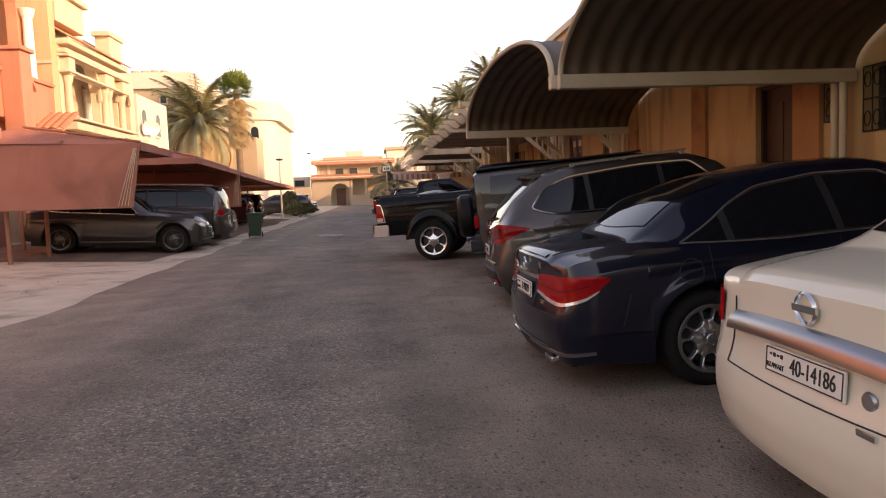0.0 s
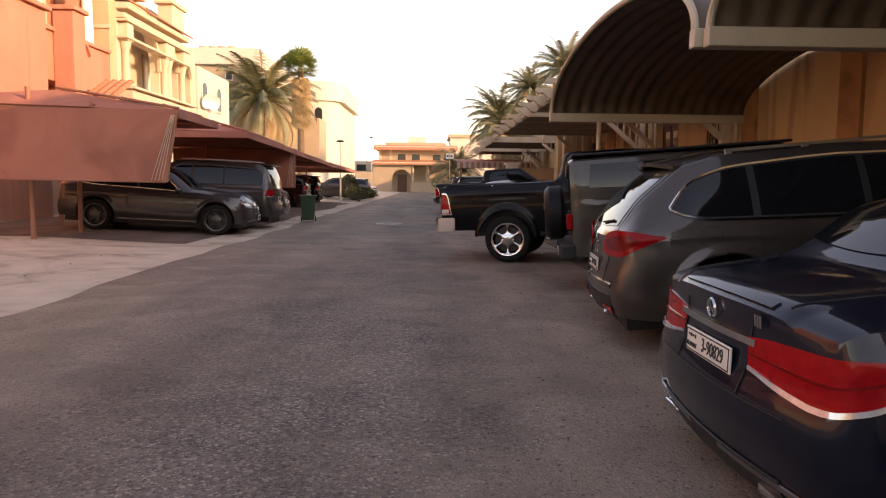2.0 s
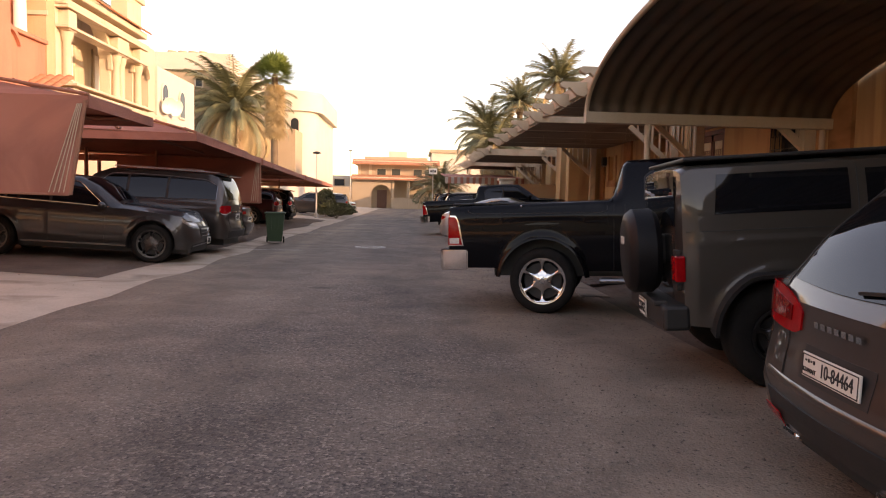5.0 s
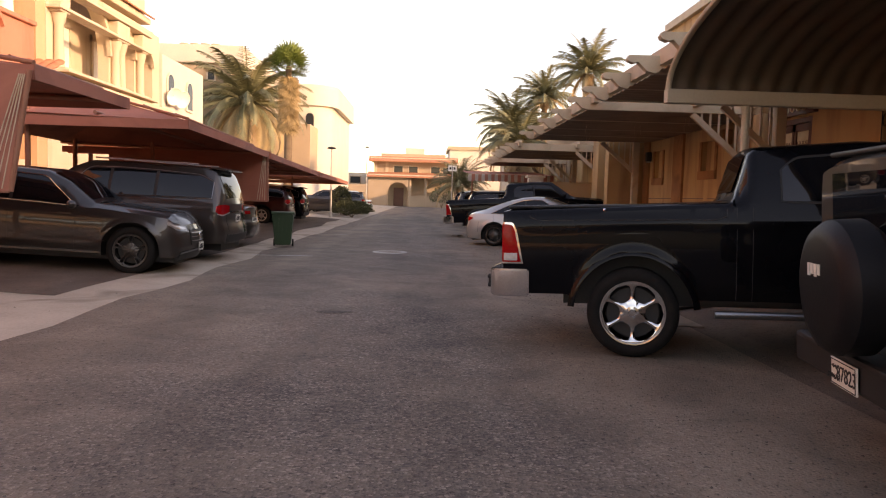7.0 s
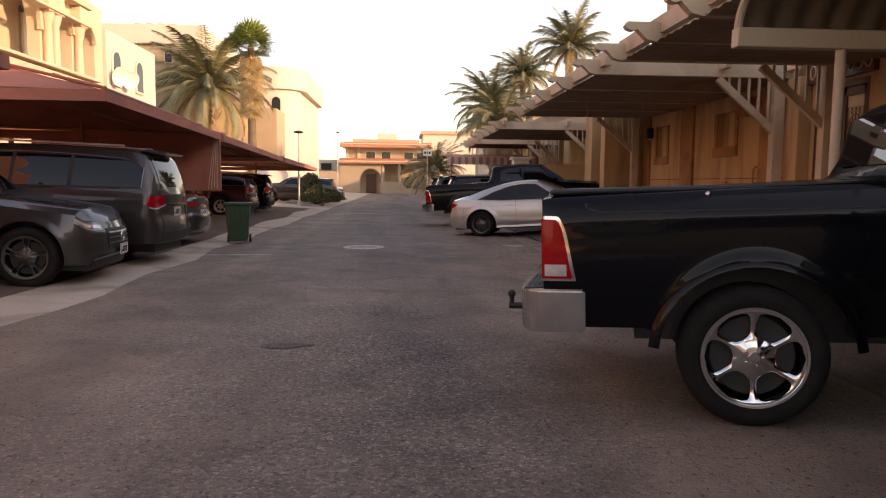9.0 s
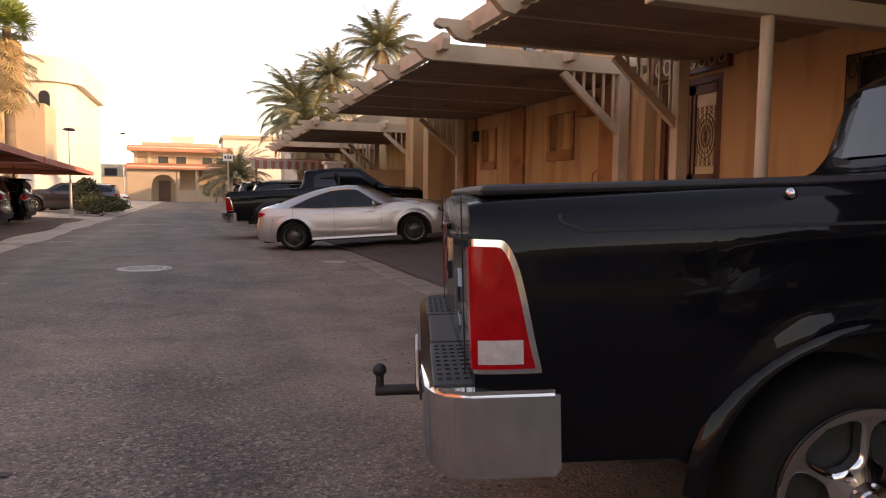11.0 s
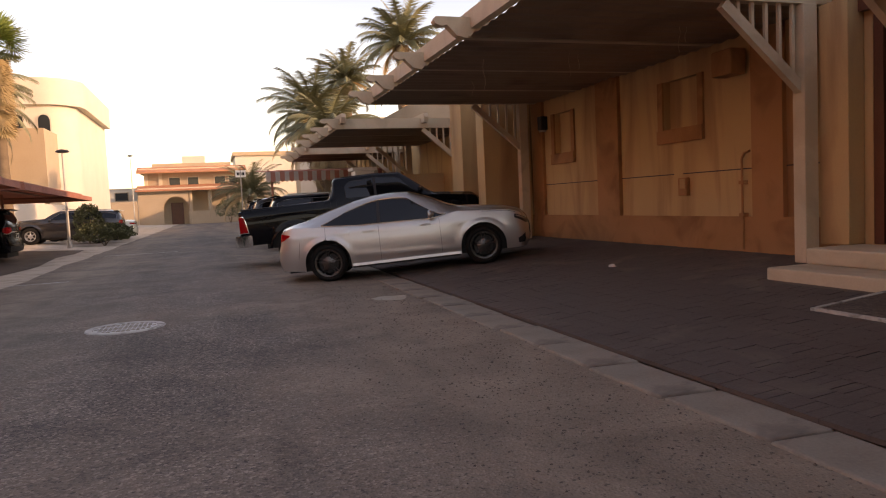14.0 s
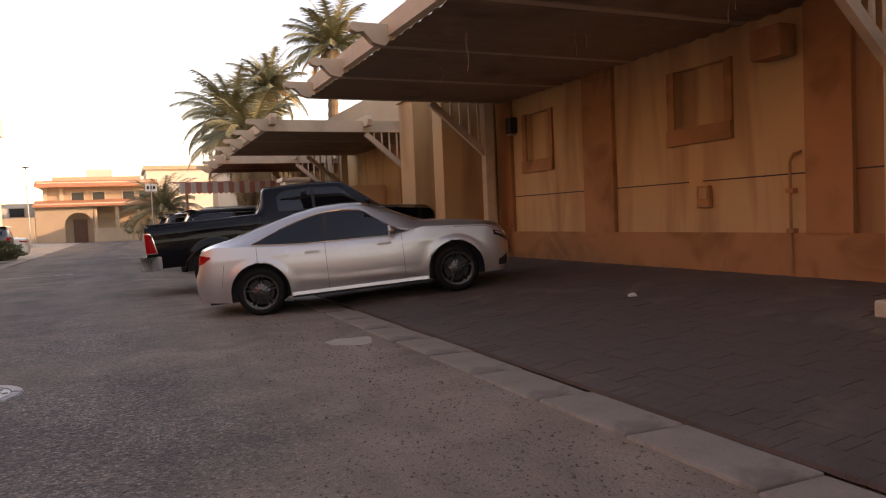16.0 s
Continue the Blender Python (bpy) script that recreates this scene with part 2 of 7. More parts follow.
M_RED = mat("red_lamp_glass", (0.3, 0.004, 0.006), (0.46, 0.01, 0.012), 0.1, coat=0.1, spec=0.15, scale=24, fine=110)
M_DKRED = mat("deep_red_lamp_glass", (0.16, 0.003, 0.004), (0.24, 0.006, 0.006), 0.1, coat=0.1, spec=0.15, scale=20, fine=90)
M_LAMPW = mat("clear_lamp_glass", (0.55, 0.53, 0.5), (0.75, 0.74, 0.72), 0.06, 0.4, coat=1.0, scale=30, fine=90)
M_PLATE = mat("plate_white", (0.7, 0.68, 0.6), (0.76, 0.74, 0.66), 0.5, scale=6, fine=60)
M_INK = mat("plate_ink", (0.02, 0.02, 0.02), None, 0.6)
M_GREENBIN = mat("green_plastic", (0.015, 0.05, 0.02), (0.025, 0.07, 0.03), 0.5, scale=3, fine=40, stain=(0.03, 0.06, 0.03))
M_FROND = mat("palm_frond", (0.12, 0.125, 0.066), (0.24, 0.232, 0.13), 0.6, scale=1.2, fine=9)
M_FRONDDRY = mat("dry_palm_frond", (0.34, 0.24, 0.12), (0.44, 0.32, 0.17), 0.7, scale=1.2, fine=9)
M_FANLEAF = mat("fan_leaf", (0.1, 0.16, 0.04), (0.2, 0.26, 0.08), 0.6, scale=1.2, fine=9)
M_COVER = mat("black_vinyl", (0.006, 0.006, 0.007), (0.011, 0.011, 0.012), 0.5, scale=5, fine=90, bump=0.1, spec=0.2)
M_TRUNK = mat("palm_trunk", (0.14, 0.095, 0.06), (0.22, 0.155, 0.1), 0.95, scale=3, fine=18, bump=0.8)
M_LEAF = mat("shrub_leaf", (0.06, 0.07, 0.025), (0.11, 0.115, 0.05), 0.6, scale=2, fine=12)
M_GALV = mat("galvanised_steel", (0.42, 0.41, 0.39), (0.5, 0.49, 0.47), 0.45, 0.6, scale=5, fine=40)
M_LINE = mat("road_paint", (0.42, 0.4, 0.36), (0.55, 0.52, 0.47), 0.8, scale=6, fine=60, bump=0.2, stain=(0.12, 0.11, 0.1), stain_scale=5)
M_PAPER = mat("paper_litter", (0.75, 0.73, 0.7), (0.82, 0.8, 0.77), 0.8)
M_STRIPE = mat("white_awning_cloth", (0.42, 0.37, 0.31), (0.5, 0.44, 0.37), 0.8)


def paint(name, col, rough=0.25, metal=0.5, dust=(0.2, 0.16, 0.12), amount=0.12, coat=1.0):
    """Car paint under clear coat with a thin film of dust in patches."""
    m = mat(name, col, col, rough, metal, coat=coat, spec=0.04)
    nt = m.node_tree
    b = nt.nodes["Principled BSDF"]
    b.inputs["Coat Roughness"].default_value = 0.025
    tc = nt.nodes.new("ShaderNodeTexCoord")
    n = nt.nodes.new("ShaderNodeTexNoise")
    n.inputs["Scale"].default_value, n.inputs["Detail"].default_value = 1.7, 8
    nt.links.new(tc.outputs["Object"], n.inputs["Vector"])
    mr = nt.nodes.new("ShaderNodeMapRange")
    mr.inputs["From Min"].default_value, mr.inputs["From Max"].default_value = 0.35, 0.75
    mr.inputs["To Min"].default_value, mr.inputs["To Max"].default_value = amount * 0.3, amount
    nt.links.new(n.outputs[0], mr.inputs[0])
    mx = nt.nodes.new("ShaderNodeMix")
    mx.data_type = "RGBA"
    nt.links.new(mr.outputs[0], mx.inputs["Factor"])
    mx.inputs["A"].default_value, mx.inputs["B"].default_value = (*col, 1), (*dust, 1)
    nt.links.new(mx.outputs["Result"], b.inputs["Base Color"])
    r = nt.nodes.new("ShaderNodeMapRange")
    r.inputs["To Min"].default_value, r.inputs["To Max"].default_value = rough, rough + 0.2
    nt.links.new(n.outputs[0], r.inputs[0])
    nt.links.new(r.outputs[0], b.inputs["Roughness"])
    return m


# ---- mesh helpers ----
def thing(name, label, category, at=(0, 0, 0), yaw=0.0, group="", tilt=0.0):
    e = new(name)
    e.matrix_world = pose(at[0], at[1], at[2], 0, 0, yaw) @ pose(0, 0, 0, 0, -tilt, 0)
    return tagged(e, label, category, group)


def finish(bm, name, material, smooth=False, angle=40):
    me = bpy.data.meshes.new(name)
    bmesh.ops.recalc_face_normals(bm, faces=bm.faces)
    if smooth:
        lim = radians(angle)
        for f in bm.faces:
            f.smooth = True
        for ed in bm.edges:
            if len(ed.link_faces) == 2 and ed.calc_face_angle(0) > lim:
                ed.smooth = False
    bm.to_mesh(me)
    bm.free()
    for mm in (material if isinstance(material, (list, tuple)) else [material]):
        me.materials.append(mm)
    return me


def part(name, bm, material, parent=None, label="", smooth=False, angle=40, kind=""):
    ob = new(name, finish(bm, name, material, smooth, angle) if isinstance(bm, bmesh.types.BMesh) else bm)
    if parent is not None:
        ob.parent = parent
    return tagged(ob, label, "", "", kind)


def struct(name, bm, material, label="", category="", smooth=False):
    ob = new(name, finish(bm, name, material, smooth))
    return tagged(ob, label, category, "", "structure")


def box(bm, x0, x1, y0, y1, z0, z1, bevel=0.0):
    c = Matrix.Translation(((x0 + x1) / 2, (y0 + y1) / 2, (z0 + z1) / 2)) @ Matrix.Diagonal((abs(x1 - x0), abs(y1 - y0), abs(z1 - z0), 1))
    r = bmesh.ops.create_cube(bm, size=1, matrix=c)
    if bevel:
        es = list({e for v in r["verts"] for e in v.link_edges})
        bmesh.ops.bevel(bm, geom=es, offset=bevel, segments=2, affect="EDGES", profile=0.5)
    return bm


def nb():
    return bmesh.new()


def cubo(x0, x1, y0, y1, z0, z1, bevel=0.0):
    return box(nb(), x0, x1, y0, y1, z0, z1, bevel)


def beam(bm, a, b, w, h, up=(0, 0, 1)):
    """A bar of section w x h from a to b."""
    a, b = Vector(a), Vector(b)
    d = b - a
    x = d.normalized()
    y = Vector(up).cross(x)
    y = y.normalized() if y.length > 1e-4 else Vector((0, 1, 0))
    z = x.cross(y)
    m = Matrix((x, y, z)).transposed().to_4x4()
    m.translation = (a + b) / 2
    bmesh.ops.create_cube(bm, size=1, matrix=m @ Matrix.Diagonal((d.length, w, h, 1)))
    return bm


def tube(bm, a, b, r, r2=None, n=10):
    a, b = Vector(a), Vector(b)
    q = (b - a).to_track_quat("Z", "Y").to_matrix().to_4x4()
    q.translation = (a + b) / 2
    bmesh.ops.create_cone(bm, cap_ends=True, segments=n, radius1=r, radius2=r if r2 is None else r2, depth=(b - a).length, matrix=q)
    return bm


def lathe(bm, prof, axis="y", n=28, at=(0, 0, 0)):
    """Turn a profile of (radius, along) about an axis."""
    rings = []
    for r, h in prof:
        ring = []
        for k in range(n):
            a = 2 * math.pi * k / n
            c, s = r * math.cos(a), r * math.sin(a)
            p = (c, h, s) if axis == "y" else (c, s, h)
            ring.append(bm.verts.new((p[0] + at[0], p[1] + at[1], p[2] + at[2])))
        rings.append(ring)
    for i in range(len(rings) - 1):
        for k in range(n):
            bm.faces.new((rings[i][k], rings[i][(k + 1) % n], rings[i + 1][(k + 1) % n], rings[i + 1][k]))
    return bm


def grid(bm, fn, nu, nv, flip=False):
    vs = [[bm.verts.new(fn(i / nu, j / nv)) for j in range(nv + 1)] for i in range(nu + 1)]
    for i in range(nu):
        for j in range(nv):
            q = (vs[i][j], vs[i + 1][j], vs[i + 1][j + 1], vs[i][j + 1])
            bm.faces.new(q[::-1] if flip else q)
    return bm


def thicken(bm, t):
    bmesh.ops.recalc_face_normals(bm, faces=bm.faces)
    bmesh.ops.solidify(bm, geom=list(bm.faces), thickness=t)
    return bm


def slab(bm, pts, axis, a, b):
    """A prism: outline pts in the plane across axis, from a to b along it."""
    def P(u, v, h):
        return {"x": (h, u, v), "y": (u, h, v), "z": (u, v, h)}[axis]
    lo = [bm.verts.new(P(u, v, a)) for u, v in pts]
    hi = [bm.verts.new(P(u, v, b)) for u, v in pts]
    n = len(pts)
    bm.faces.new(lo)
    bm.faces.new(hi[::-1])
    for i in range(n):
        bm.faces.new((lo[i], lo[(i + 1) % n], hi[(i + 1) % n], hi[i]))
    return bm


def text_mesh(s, size, depth=0.002):
    cu = bpy.data.curves.new("text", "FONT")
    cu.body, cu.size, cu.extrude = s, size, depth
    cu.align_x, cu.align_y = "CENTER", "CENTER"
    tmp = bpy.data.objects.new("text", cu)
    scene.collection.objects.link(tmp)
    dg = bpy.context.evaluated_depsgraph_get()
    me = bpy.data.meshes.new_from_object(tmp.evaluated_get(dg))
    bpy.data.objects.remove(tmp)
    return me


def lettering(s, size, m, parent, at, rot, name="lettering"):
    me = text_mesh(s, size)
    me.materials.clear()
    me.materials.append(m)
    ob = new(name, me)
    ob.parent = parent
    ob.matrix_basis = Matrix.Translation(at) @ rot
    return ob


TO_REAR = Euler((radians(90), 0, radians(-90))).to_matrix().to_4x4()    # text read from behind a car that heads +x

# ---- cars ----
def lerp_list(pts, x):
    return float(np.interp(x, [p[0] for p in pts], [p[1] for p in pts]))


def smooth_list(pts, x, k=0.05):
    return (lerp_list(pts, x - k) + 2 * lerp_list(pts, x) + lerp_list(pts, x + k)) / 4


class Car:
    """A car body as a surface: x forward from the rear axle, y left, z up from the ground."""

    def __init__(self, ro, wb, fo, W, belt, top, gw, wr, rocker=0.24, arch=None, rear=(), front=(), corner=0.35, cornw=0.84, side=0.05, fcorner=0.6, fcornw=0.74):
        self.ro, self.wb, self.fo, self.W, self.belt_l, self.top_l, self.gw_l, self.wr = ro, wb, fo, W, belt, top, gw, wr
        self.rocker, self.arch, self.tail = rocker, arch or wr + 0.07, 0.06
        self.tail_run, self.bow = 0.5, 0.10
        self.rear, self.front, self.corner, self.cornw, self.side_b = rear or [(0, 0)], front or [(0, 0)], corner, cornw, side
        self.fcorner, self.fcornw = fcorner, fcornw
        self.creases = []       # (line of (x, z), height, width above, width below)

    def w(self, x):
        W = self.W
        d0, d1 = (x + self.ro) / self.corner, (self.wb + self.fo - x) / self.fcorner
        if d0 < 1:
            W *= self.cornw + (1 - self.cornw) * math.sqrt(max(0, 1 - (1 - max(d0, 0)) ** 2))
        if d1 < 1:
            W *= self.fcornw + (1 - self.fcornw) * math.sqrt(max(0, 1 - (1 - max(d1, 0)) ** 2))
        return W

    def belt(self, x):
        return smooth_list(self.belt_l, x)

    def top(self, x):
        return max(smooth_list(self.top_l, x, 0.03), self.belt(x) + 0.015)

    def zb(self, x):
        z = self.rocker
        if x < 0 - self.arch:
            z += self.tail * min(1, (-self.arch - x) / self.tail_run)
        for xw in (0, self.wb):
            d = abs(x - xw)
            if d < self.arch:
                z = max(z, self.wr + math.sqrt(self.arch ** 2 - d * d))
        return z

    def side_y(self, x, z):
        q = (z - self.rocker) / max(0.1, self.belt(x) - self.rocker)
        y = self.w(x) * (1 - self.side_b + self.side_b * (1 - ((q - 0.5) / 0.5) ** 2))
        for xw in (0, self.wb):
            d = math.hypot(x - xw, z - self.wr)
            if self.arch <= d < self.arch + 0.09:
                y += 0.018 * math.cos((d - self.arch) / 0.09 * math.pi / 2)
        for line, rise, up, down in self.creases:
            if line[0][0] <= x <= line[-1][0]:
                d = z - lerp_list(line, x)
                k = min(1, (x - line[0][0]) / 0.25, (line[-1][0] - x) / 0.25)
                y += rise * k * max(0, 1 - (d / up if d > 0 else -d / down))
        return y

    def edge(self, x):
        b, t = self.belt(x), self.top(x)
        h = t - b
        g = min(lerp_list(self.gw_l, x), self.side_y(x, b) - 0.02)
        return g, t - min(0.07, h * 0.45)

    def warp(self, p):
        x, y, z = p
        f = min(1, max(0, (-self.ro + 0.45 - x) / 0.45))
        x += f * f * lerp_list(self.rear, z) + (f ** 4) * self.bow * (y / self.W) ** 2
        g = min(1, max(0, (x - (self.wb + self.fo - 0.5)) / 0.5))
        x -= g * g * lerp_list(self.front, z) + (g ** 3) * 0.22 * (y / self.W) ** 2
        return Vector((x, y, z))

    def P_side(self, x, z, s=-1, off=0.0):
        return self.warp((x, s * (self.side_y(x, z) + off), z))

    def P_up(self, x, u, s=-1, off=0.0):
        b = self.belt(x)
        y0, (g, ze) = self.side_y(x, b), self.edge(x)
        y = y0 + (g - y0) * u + 0.02 * math.sin(u * math.pi) * (ze - b) / 0.5
        return self.warp((x, s * (y + off), b + (ze - b) * u))

    def P_top(self, x, v, off=0.0):
        g, ze = self.edge(x)
        t = self.top(x)
        return self.warp((x, v * g, ze + (t - ze) * math.sqrt(max(0, 1 - abs(v) ** 2.4)) + off))

    def P_rear(self, y, z, off=0.0):
        p = self.warp((-self.ro, y, z))
        p.x -= off
        return p

    def P_front(self, y, z, off=0.0):
        p = self.warp((self.wb + self.fo, y, z))
        p.x += off
        return p

    def section(self, x):
        zb, b = self.zb(x), self.belt(x)
        pts = []
        for i in range(17):
            z = zb + (b - zb) * i / 16
            pts.append((self.side_y(x, z), z))
        out = [self.warp((x, -y, z)) for y, z in pts]
        out += [self.P_up(x, i / 6) for i in range(1, 7)]
        out += [self.P_top(x, v) for v in (-0.97, -0.85, -0.6, -0.3, 0, 0.3, 0.6, 0.85, 0.97)]
        out += [self.P_up(x, i / 6, 1) for i in range(6, 0, -1)]
        out += [self.warp((x, y, z)) for y, z in pts[::-1]]
        return out

    def body(self, step=0.06):
        a, b = -self.ro, self.wb + self.fo
        xs = set(np.round(np.arange(a, b, step), 3)) | {b}
        xs |= {round(p[0], 3) for p in self.top_l if a < p[0] < b}
        for xw in (0, self.wb):
            for d in (self.arch + 0.001, self.arch - 0.002, self.arch * 0.97, self.arch * 0.9):
                xs |= {xw - d, xw + d}
        xs = sorted(float(x) for x in xs if a <= x <= b)
        bm = nb()
        rows = [[bm.verts.new(p) for p in self.section(x)] for x in xs]
        for r0, r1 in zip(rows, rows[1:]):
            for i in range(len(r0) - 1):
                bm.faces.new((r0[i], r0[i + 1], r1[i + 1], r1[i]))
        for row, flip in ((rows[0], 0), (rows[-1], 1)):
            n = len(row)
            h = n // 2
            prev = row[:h + 1]
            for k in range(1, 7):
                f = k / 6
                cur = []
                for i in range(h + 1):
                    p, q = row[i].co, row[n - 1 - i].co
                    co = p.lerp(q, f)
                    base = self.warp(((a if not flip else b), co.y, co.z))
                    cur.append(row[n - 1 - i] if k == 6 else (row[h] if i == h else bm.verts.new((base.x, co.y, co.z))))
                for i in range(h):
                    vs = []
                    for v in (prev[i], cur[i], cur[i + 1], prev[i + 1]):
                        if v not in vs:
                            vs.append(v)
                    if len(vs) > 2:
                        try:
                            bm.faces.new(vs)
                        except ValueError:
                            pass
                prev = cur
        return bm


def quad_patch(P, corners, nu=10, nv=5):
    """corners: (x, u) of rear-bottom, front-bottom, front-top, rear-top."""
    (a0, b0), (a1, b1), (a2, b2), (a3, b3) = corners
    def fn(i, j):
        x = (a0 + (a1 - a0) * i) * (1 - j) + (a3 + (a2 - a3) * i) * j
        u = (b0 + (b1 - b0) * i) * (1 - j) + (b3 + (b2 - b3) * i) * j
        return P(x, u)
    return grid(nb(), fn, nu, nv)


def wheel_meshes(r, rim, w, spokes, twin=False, split=0.0):
    """Tyre, cast rim face with rounded openings between the spokes, and brake disc."""
    t = nb()
    lathe(t, [(rim - 0.01, -w / 2 + 0.02), (rim + 0.012, -w / 2 + 0.004), (rim + 0.03, -w / 2 - 0.006), (r - 0.05, -w / 2 - 0.008), (r - 0.016, -w / 2 + 0.014), (r, -w / 2 + 0.045), (r, w / 2 - 0.045), (r - 0.016, w / 2 - 0.018), (r - 0.05, w / 2), (rim - 0.01, w / 2 - 0.02)], n=48)
    f = nb()
    lathe(f, [(rim + 0.008, -w / 2 + 0.002), (rim + 0.002, -w / 2 - 0.008), (rim - 0.012, -w / 2 - 0.006), (rim - 0.016, -w / 2 + 0.012), (rim - 0.026, -w / 2 + 0.05), (rim - 0.035, w / 2 - 0.05)], n=48)
    holes = []
    for k in range(spokes):
        a = math.pi / 2 + 2 * math.pi * (k + 0.5) / spokes
        if twin:
            holes.append((a, math.pi / spokes - split * 0.5, 0.3))
            holes.append((a + math.pi / spokes, split * 0.5, 0.42))
        else:
            holes.append((a, math.pi / spokes, 0.25))
    holes.sort()
    bar = 0.017 if twin else 0.042
    hub, lip = 0.06, rim - 0.012
    def half(h, q):
        rr = hub + (lip - hub) * q
        u = (q - h[2]) / (0.95 - h[2])
        if u <= 0 or u >= 1:
            return 0.0
        wide = bar * (0.8 + 0.5 * max(0, u - 0.6) / 0.4) / (2 * rr)
        return max(0.0, h[1] - wide) * max(0.0, 1 - abs(2 * u - 1) ** 7) ** 0.5
    nq, ns = 26, 6
    n = len(holes)
    for k in range(n):
        h0, h1 = holes[k], holes[(k + 1) % n]
        a1 = h1[0] + (2 * math.pi if k == n - 1 else 0)
        def face(i, j):
            q = i
            lo, hi = h0[0] + half(h0, q), a1 - half(h1, q)
            a = lo + (hi - lo) * j
            rr = hub + (lip - hub) * q
            dish = 0.024 * math.sin(math.pi * min(1, q * 1.05)) + 0.006 * (1 - q)
            crown = 0.009 * (1 - (2 * j - 1) ** 2) * math.sin(math.pi * min(1, q))
            return (rr * math.cos(a), -w / 2 + 0.004 + dish - crown, rr * math.sin(a))
        vs = [[f.verts.new(face(i / nq, j / ns)) for j in range(ns + 1)] for i in range(nq + 1)]
        for i in range(nq):
            for j in range(ns):
                f.faces.new((vs[i][j], vs[i + 1][j], vs[i + 1][j + 1], vs[i][j + 1]))
        for j in (0, ns):           # the depth of the opening
            back = [f.verts.new(v[j].co + Vector((0, 0.04, 0))) for v in vs]
            for i in range(nq):
                f.faces.new((vs[i][j], vs[i + 1][j], back[i + 1], back[i]))
    lathe(f, [(0.001, -w / 2 - 0.004), (0.03, -w / 2 - 0.003), (0.036, -w / 2 + 0.004), (0.062, -w / 2 + 0.008)], n=20)
    for k in range(5):
        a = 2 * math.pi * k / 5
        tube(f, (0.052 * math.cos(a), -w / 2 + 0.012, 0.052 * math.sin(a)), (0.052 * math.cos(a), -w / 2 - 0.002, 0.052 * math.sin(a)), 0.008, n=8)
    d = nb()
    lathe(d, [(0.001, -w / 2 + 0.08), (rim - 0.06, -w / 2 + 0.08), (rim - 0.05, -w / 2 + 0.095)], n=24)
    lathe(d, [(rim - 0.035, w / 2 - 0.06), (0.001, w / 2 - 0.06)], n=24)
    return t, f, d


def add_wheels(car, root, track, rim, w, spokes, twin, split, rim_mat, label="alloy wheel"):
    t, f, d = wheel_meshes(car.wr, rim, w, spokes, twin, split)
    mt, mf, md = finish(t, "wheel", M_TYRE, True), finish(f, "rim", rim_mat, True, 35), finish(d, "brake_disc", M_BLACKPL, True)
    for xw in (0, car.wb):
        for s in (-1, 1):
            wob = new("wheel", mt)
            wob.parent = root
            wob.matrix_basis = Matrix.Translation((xw, s * (track - w / 2 + 0.0), car.wr)) @ (Matrix() if s < 0 else Matrix.Rotation(math.pi, 4, "Z"))
            rob, dob = new("rim", mf), new("brake_disc", md)
            rob.parent = wob
            dob.parent = wob
            tagged(rob, label)


def seam_part(root, lines, w=0.005, m=None, name="panel_joint"):
    for pts in lines:
        bm = nb()
        for p, q in zip(pts, pts[1:]):
            if (q - p).length > 1e-4:
                beam(bm, p, q, w, w)
        part(name, bm, m or M_INK, root)


def plate(root, at, w, h, text="", sub="", yaw=0, tilt=0.0):
    rot = Matrix.Rotation(radians(tilt), 4, "Y")
    bm = cubo(-0.006, 0.006, -w / 2, w / 2, -h / 2, h / 2, 0.004)
    p = part("number_plate", bm, M_PLATE, root, "white number plate with black figures")
    p.matrix_basis = Matrix.Translation(at) @ rot
    fr = nb()
    for y0, y1, z0, z1 in ((-w / 2 + 0.008, w / 2 - 0.008, h / 2 - 0.012, h / 2 - 0.007), (-w / 2 + 0.008, w / 2 - 0.008, -h / 2 + 0.007, -h / 2 + 0.012), (-w / 2 + 0.008, -w / 2 + 0.013, -h / 2 + 0.007, h / 2 - 0.007), (w / 2 - 0.013, w / 2 - 0.008, -h / 2 + 0.007, h / 2 - 0.007)):
        box(fr, -0.0085, -0.005, y0, y1, z0, z1)
    part("plate_border", fr, M_INK, p)
    if text:
        o = lettering(text, h * 0.78, M_INK, p, (-0.0075, -w * 0.13, -0.002), TO_REAR)
        o.scale = (0.82, 1, 1)
        lettering(sub, h * 0.27, M_INK, p, (-0.0075, w * 0.345, -h * 0.2), TO_REAR)
        sc = nb()
        for k in range(4):
            box(sc, -0.0085, -0.005, w * (0.25 + 0.05 * k), w * (0.28 + 0.05 * k), h * (0.12 + 0.04 * (k % 2)), h * (0.27 - 0.03 * (k % 2)))
        part("script_mark", sc, M_INK, p)
    else:
        sc = nb()
        for k in range(6):
            box(sc, -0.0085, -0.005, w * (0.22 - 0.1 * k), w * (0.22 - 0.1 * k + 0.06), -h * 0.28, h * 0.28)
        box(sc, -0.0085, -0.005, w * 0.3, w * 0.42, -h * 0.25, -h * 0.05)
        part("plate_figure", sc, M_INK, p)
    return p


def underbody(car, root):
    bm = nb()
    low = car.rocker > 0.45
    box(bm, -car.ro + (0.55 if low else 0.2), car.wb + car.fo - 0.25, -car.W + 0.30, car.W - 0.30, 0.45 if low else 0.2, car.belt(1.0) - 0.12)
    box(bm, car.arch + 0.02, car.wb - car.arch - 0.02, -car.W + 0.08, car.W - 0.08, car.rocker - 0.03, car.rocker + 0.2)
    return part("underbody", bm, M_BLACKPL, root)


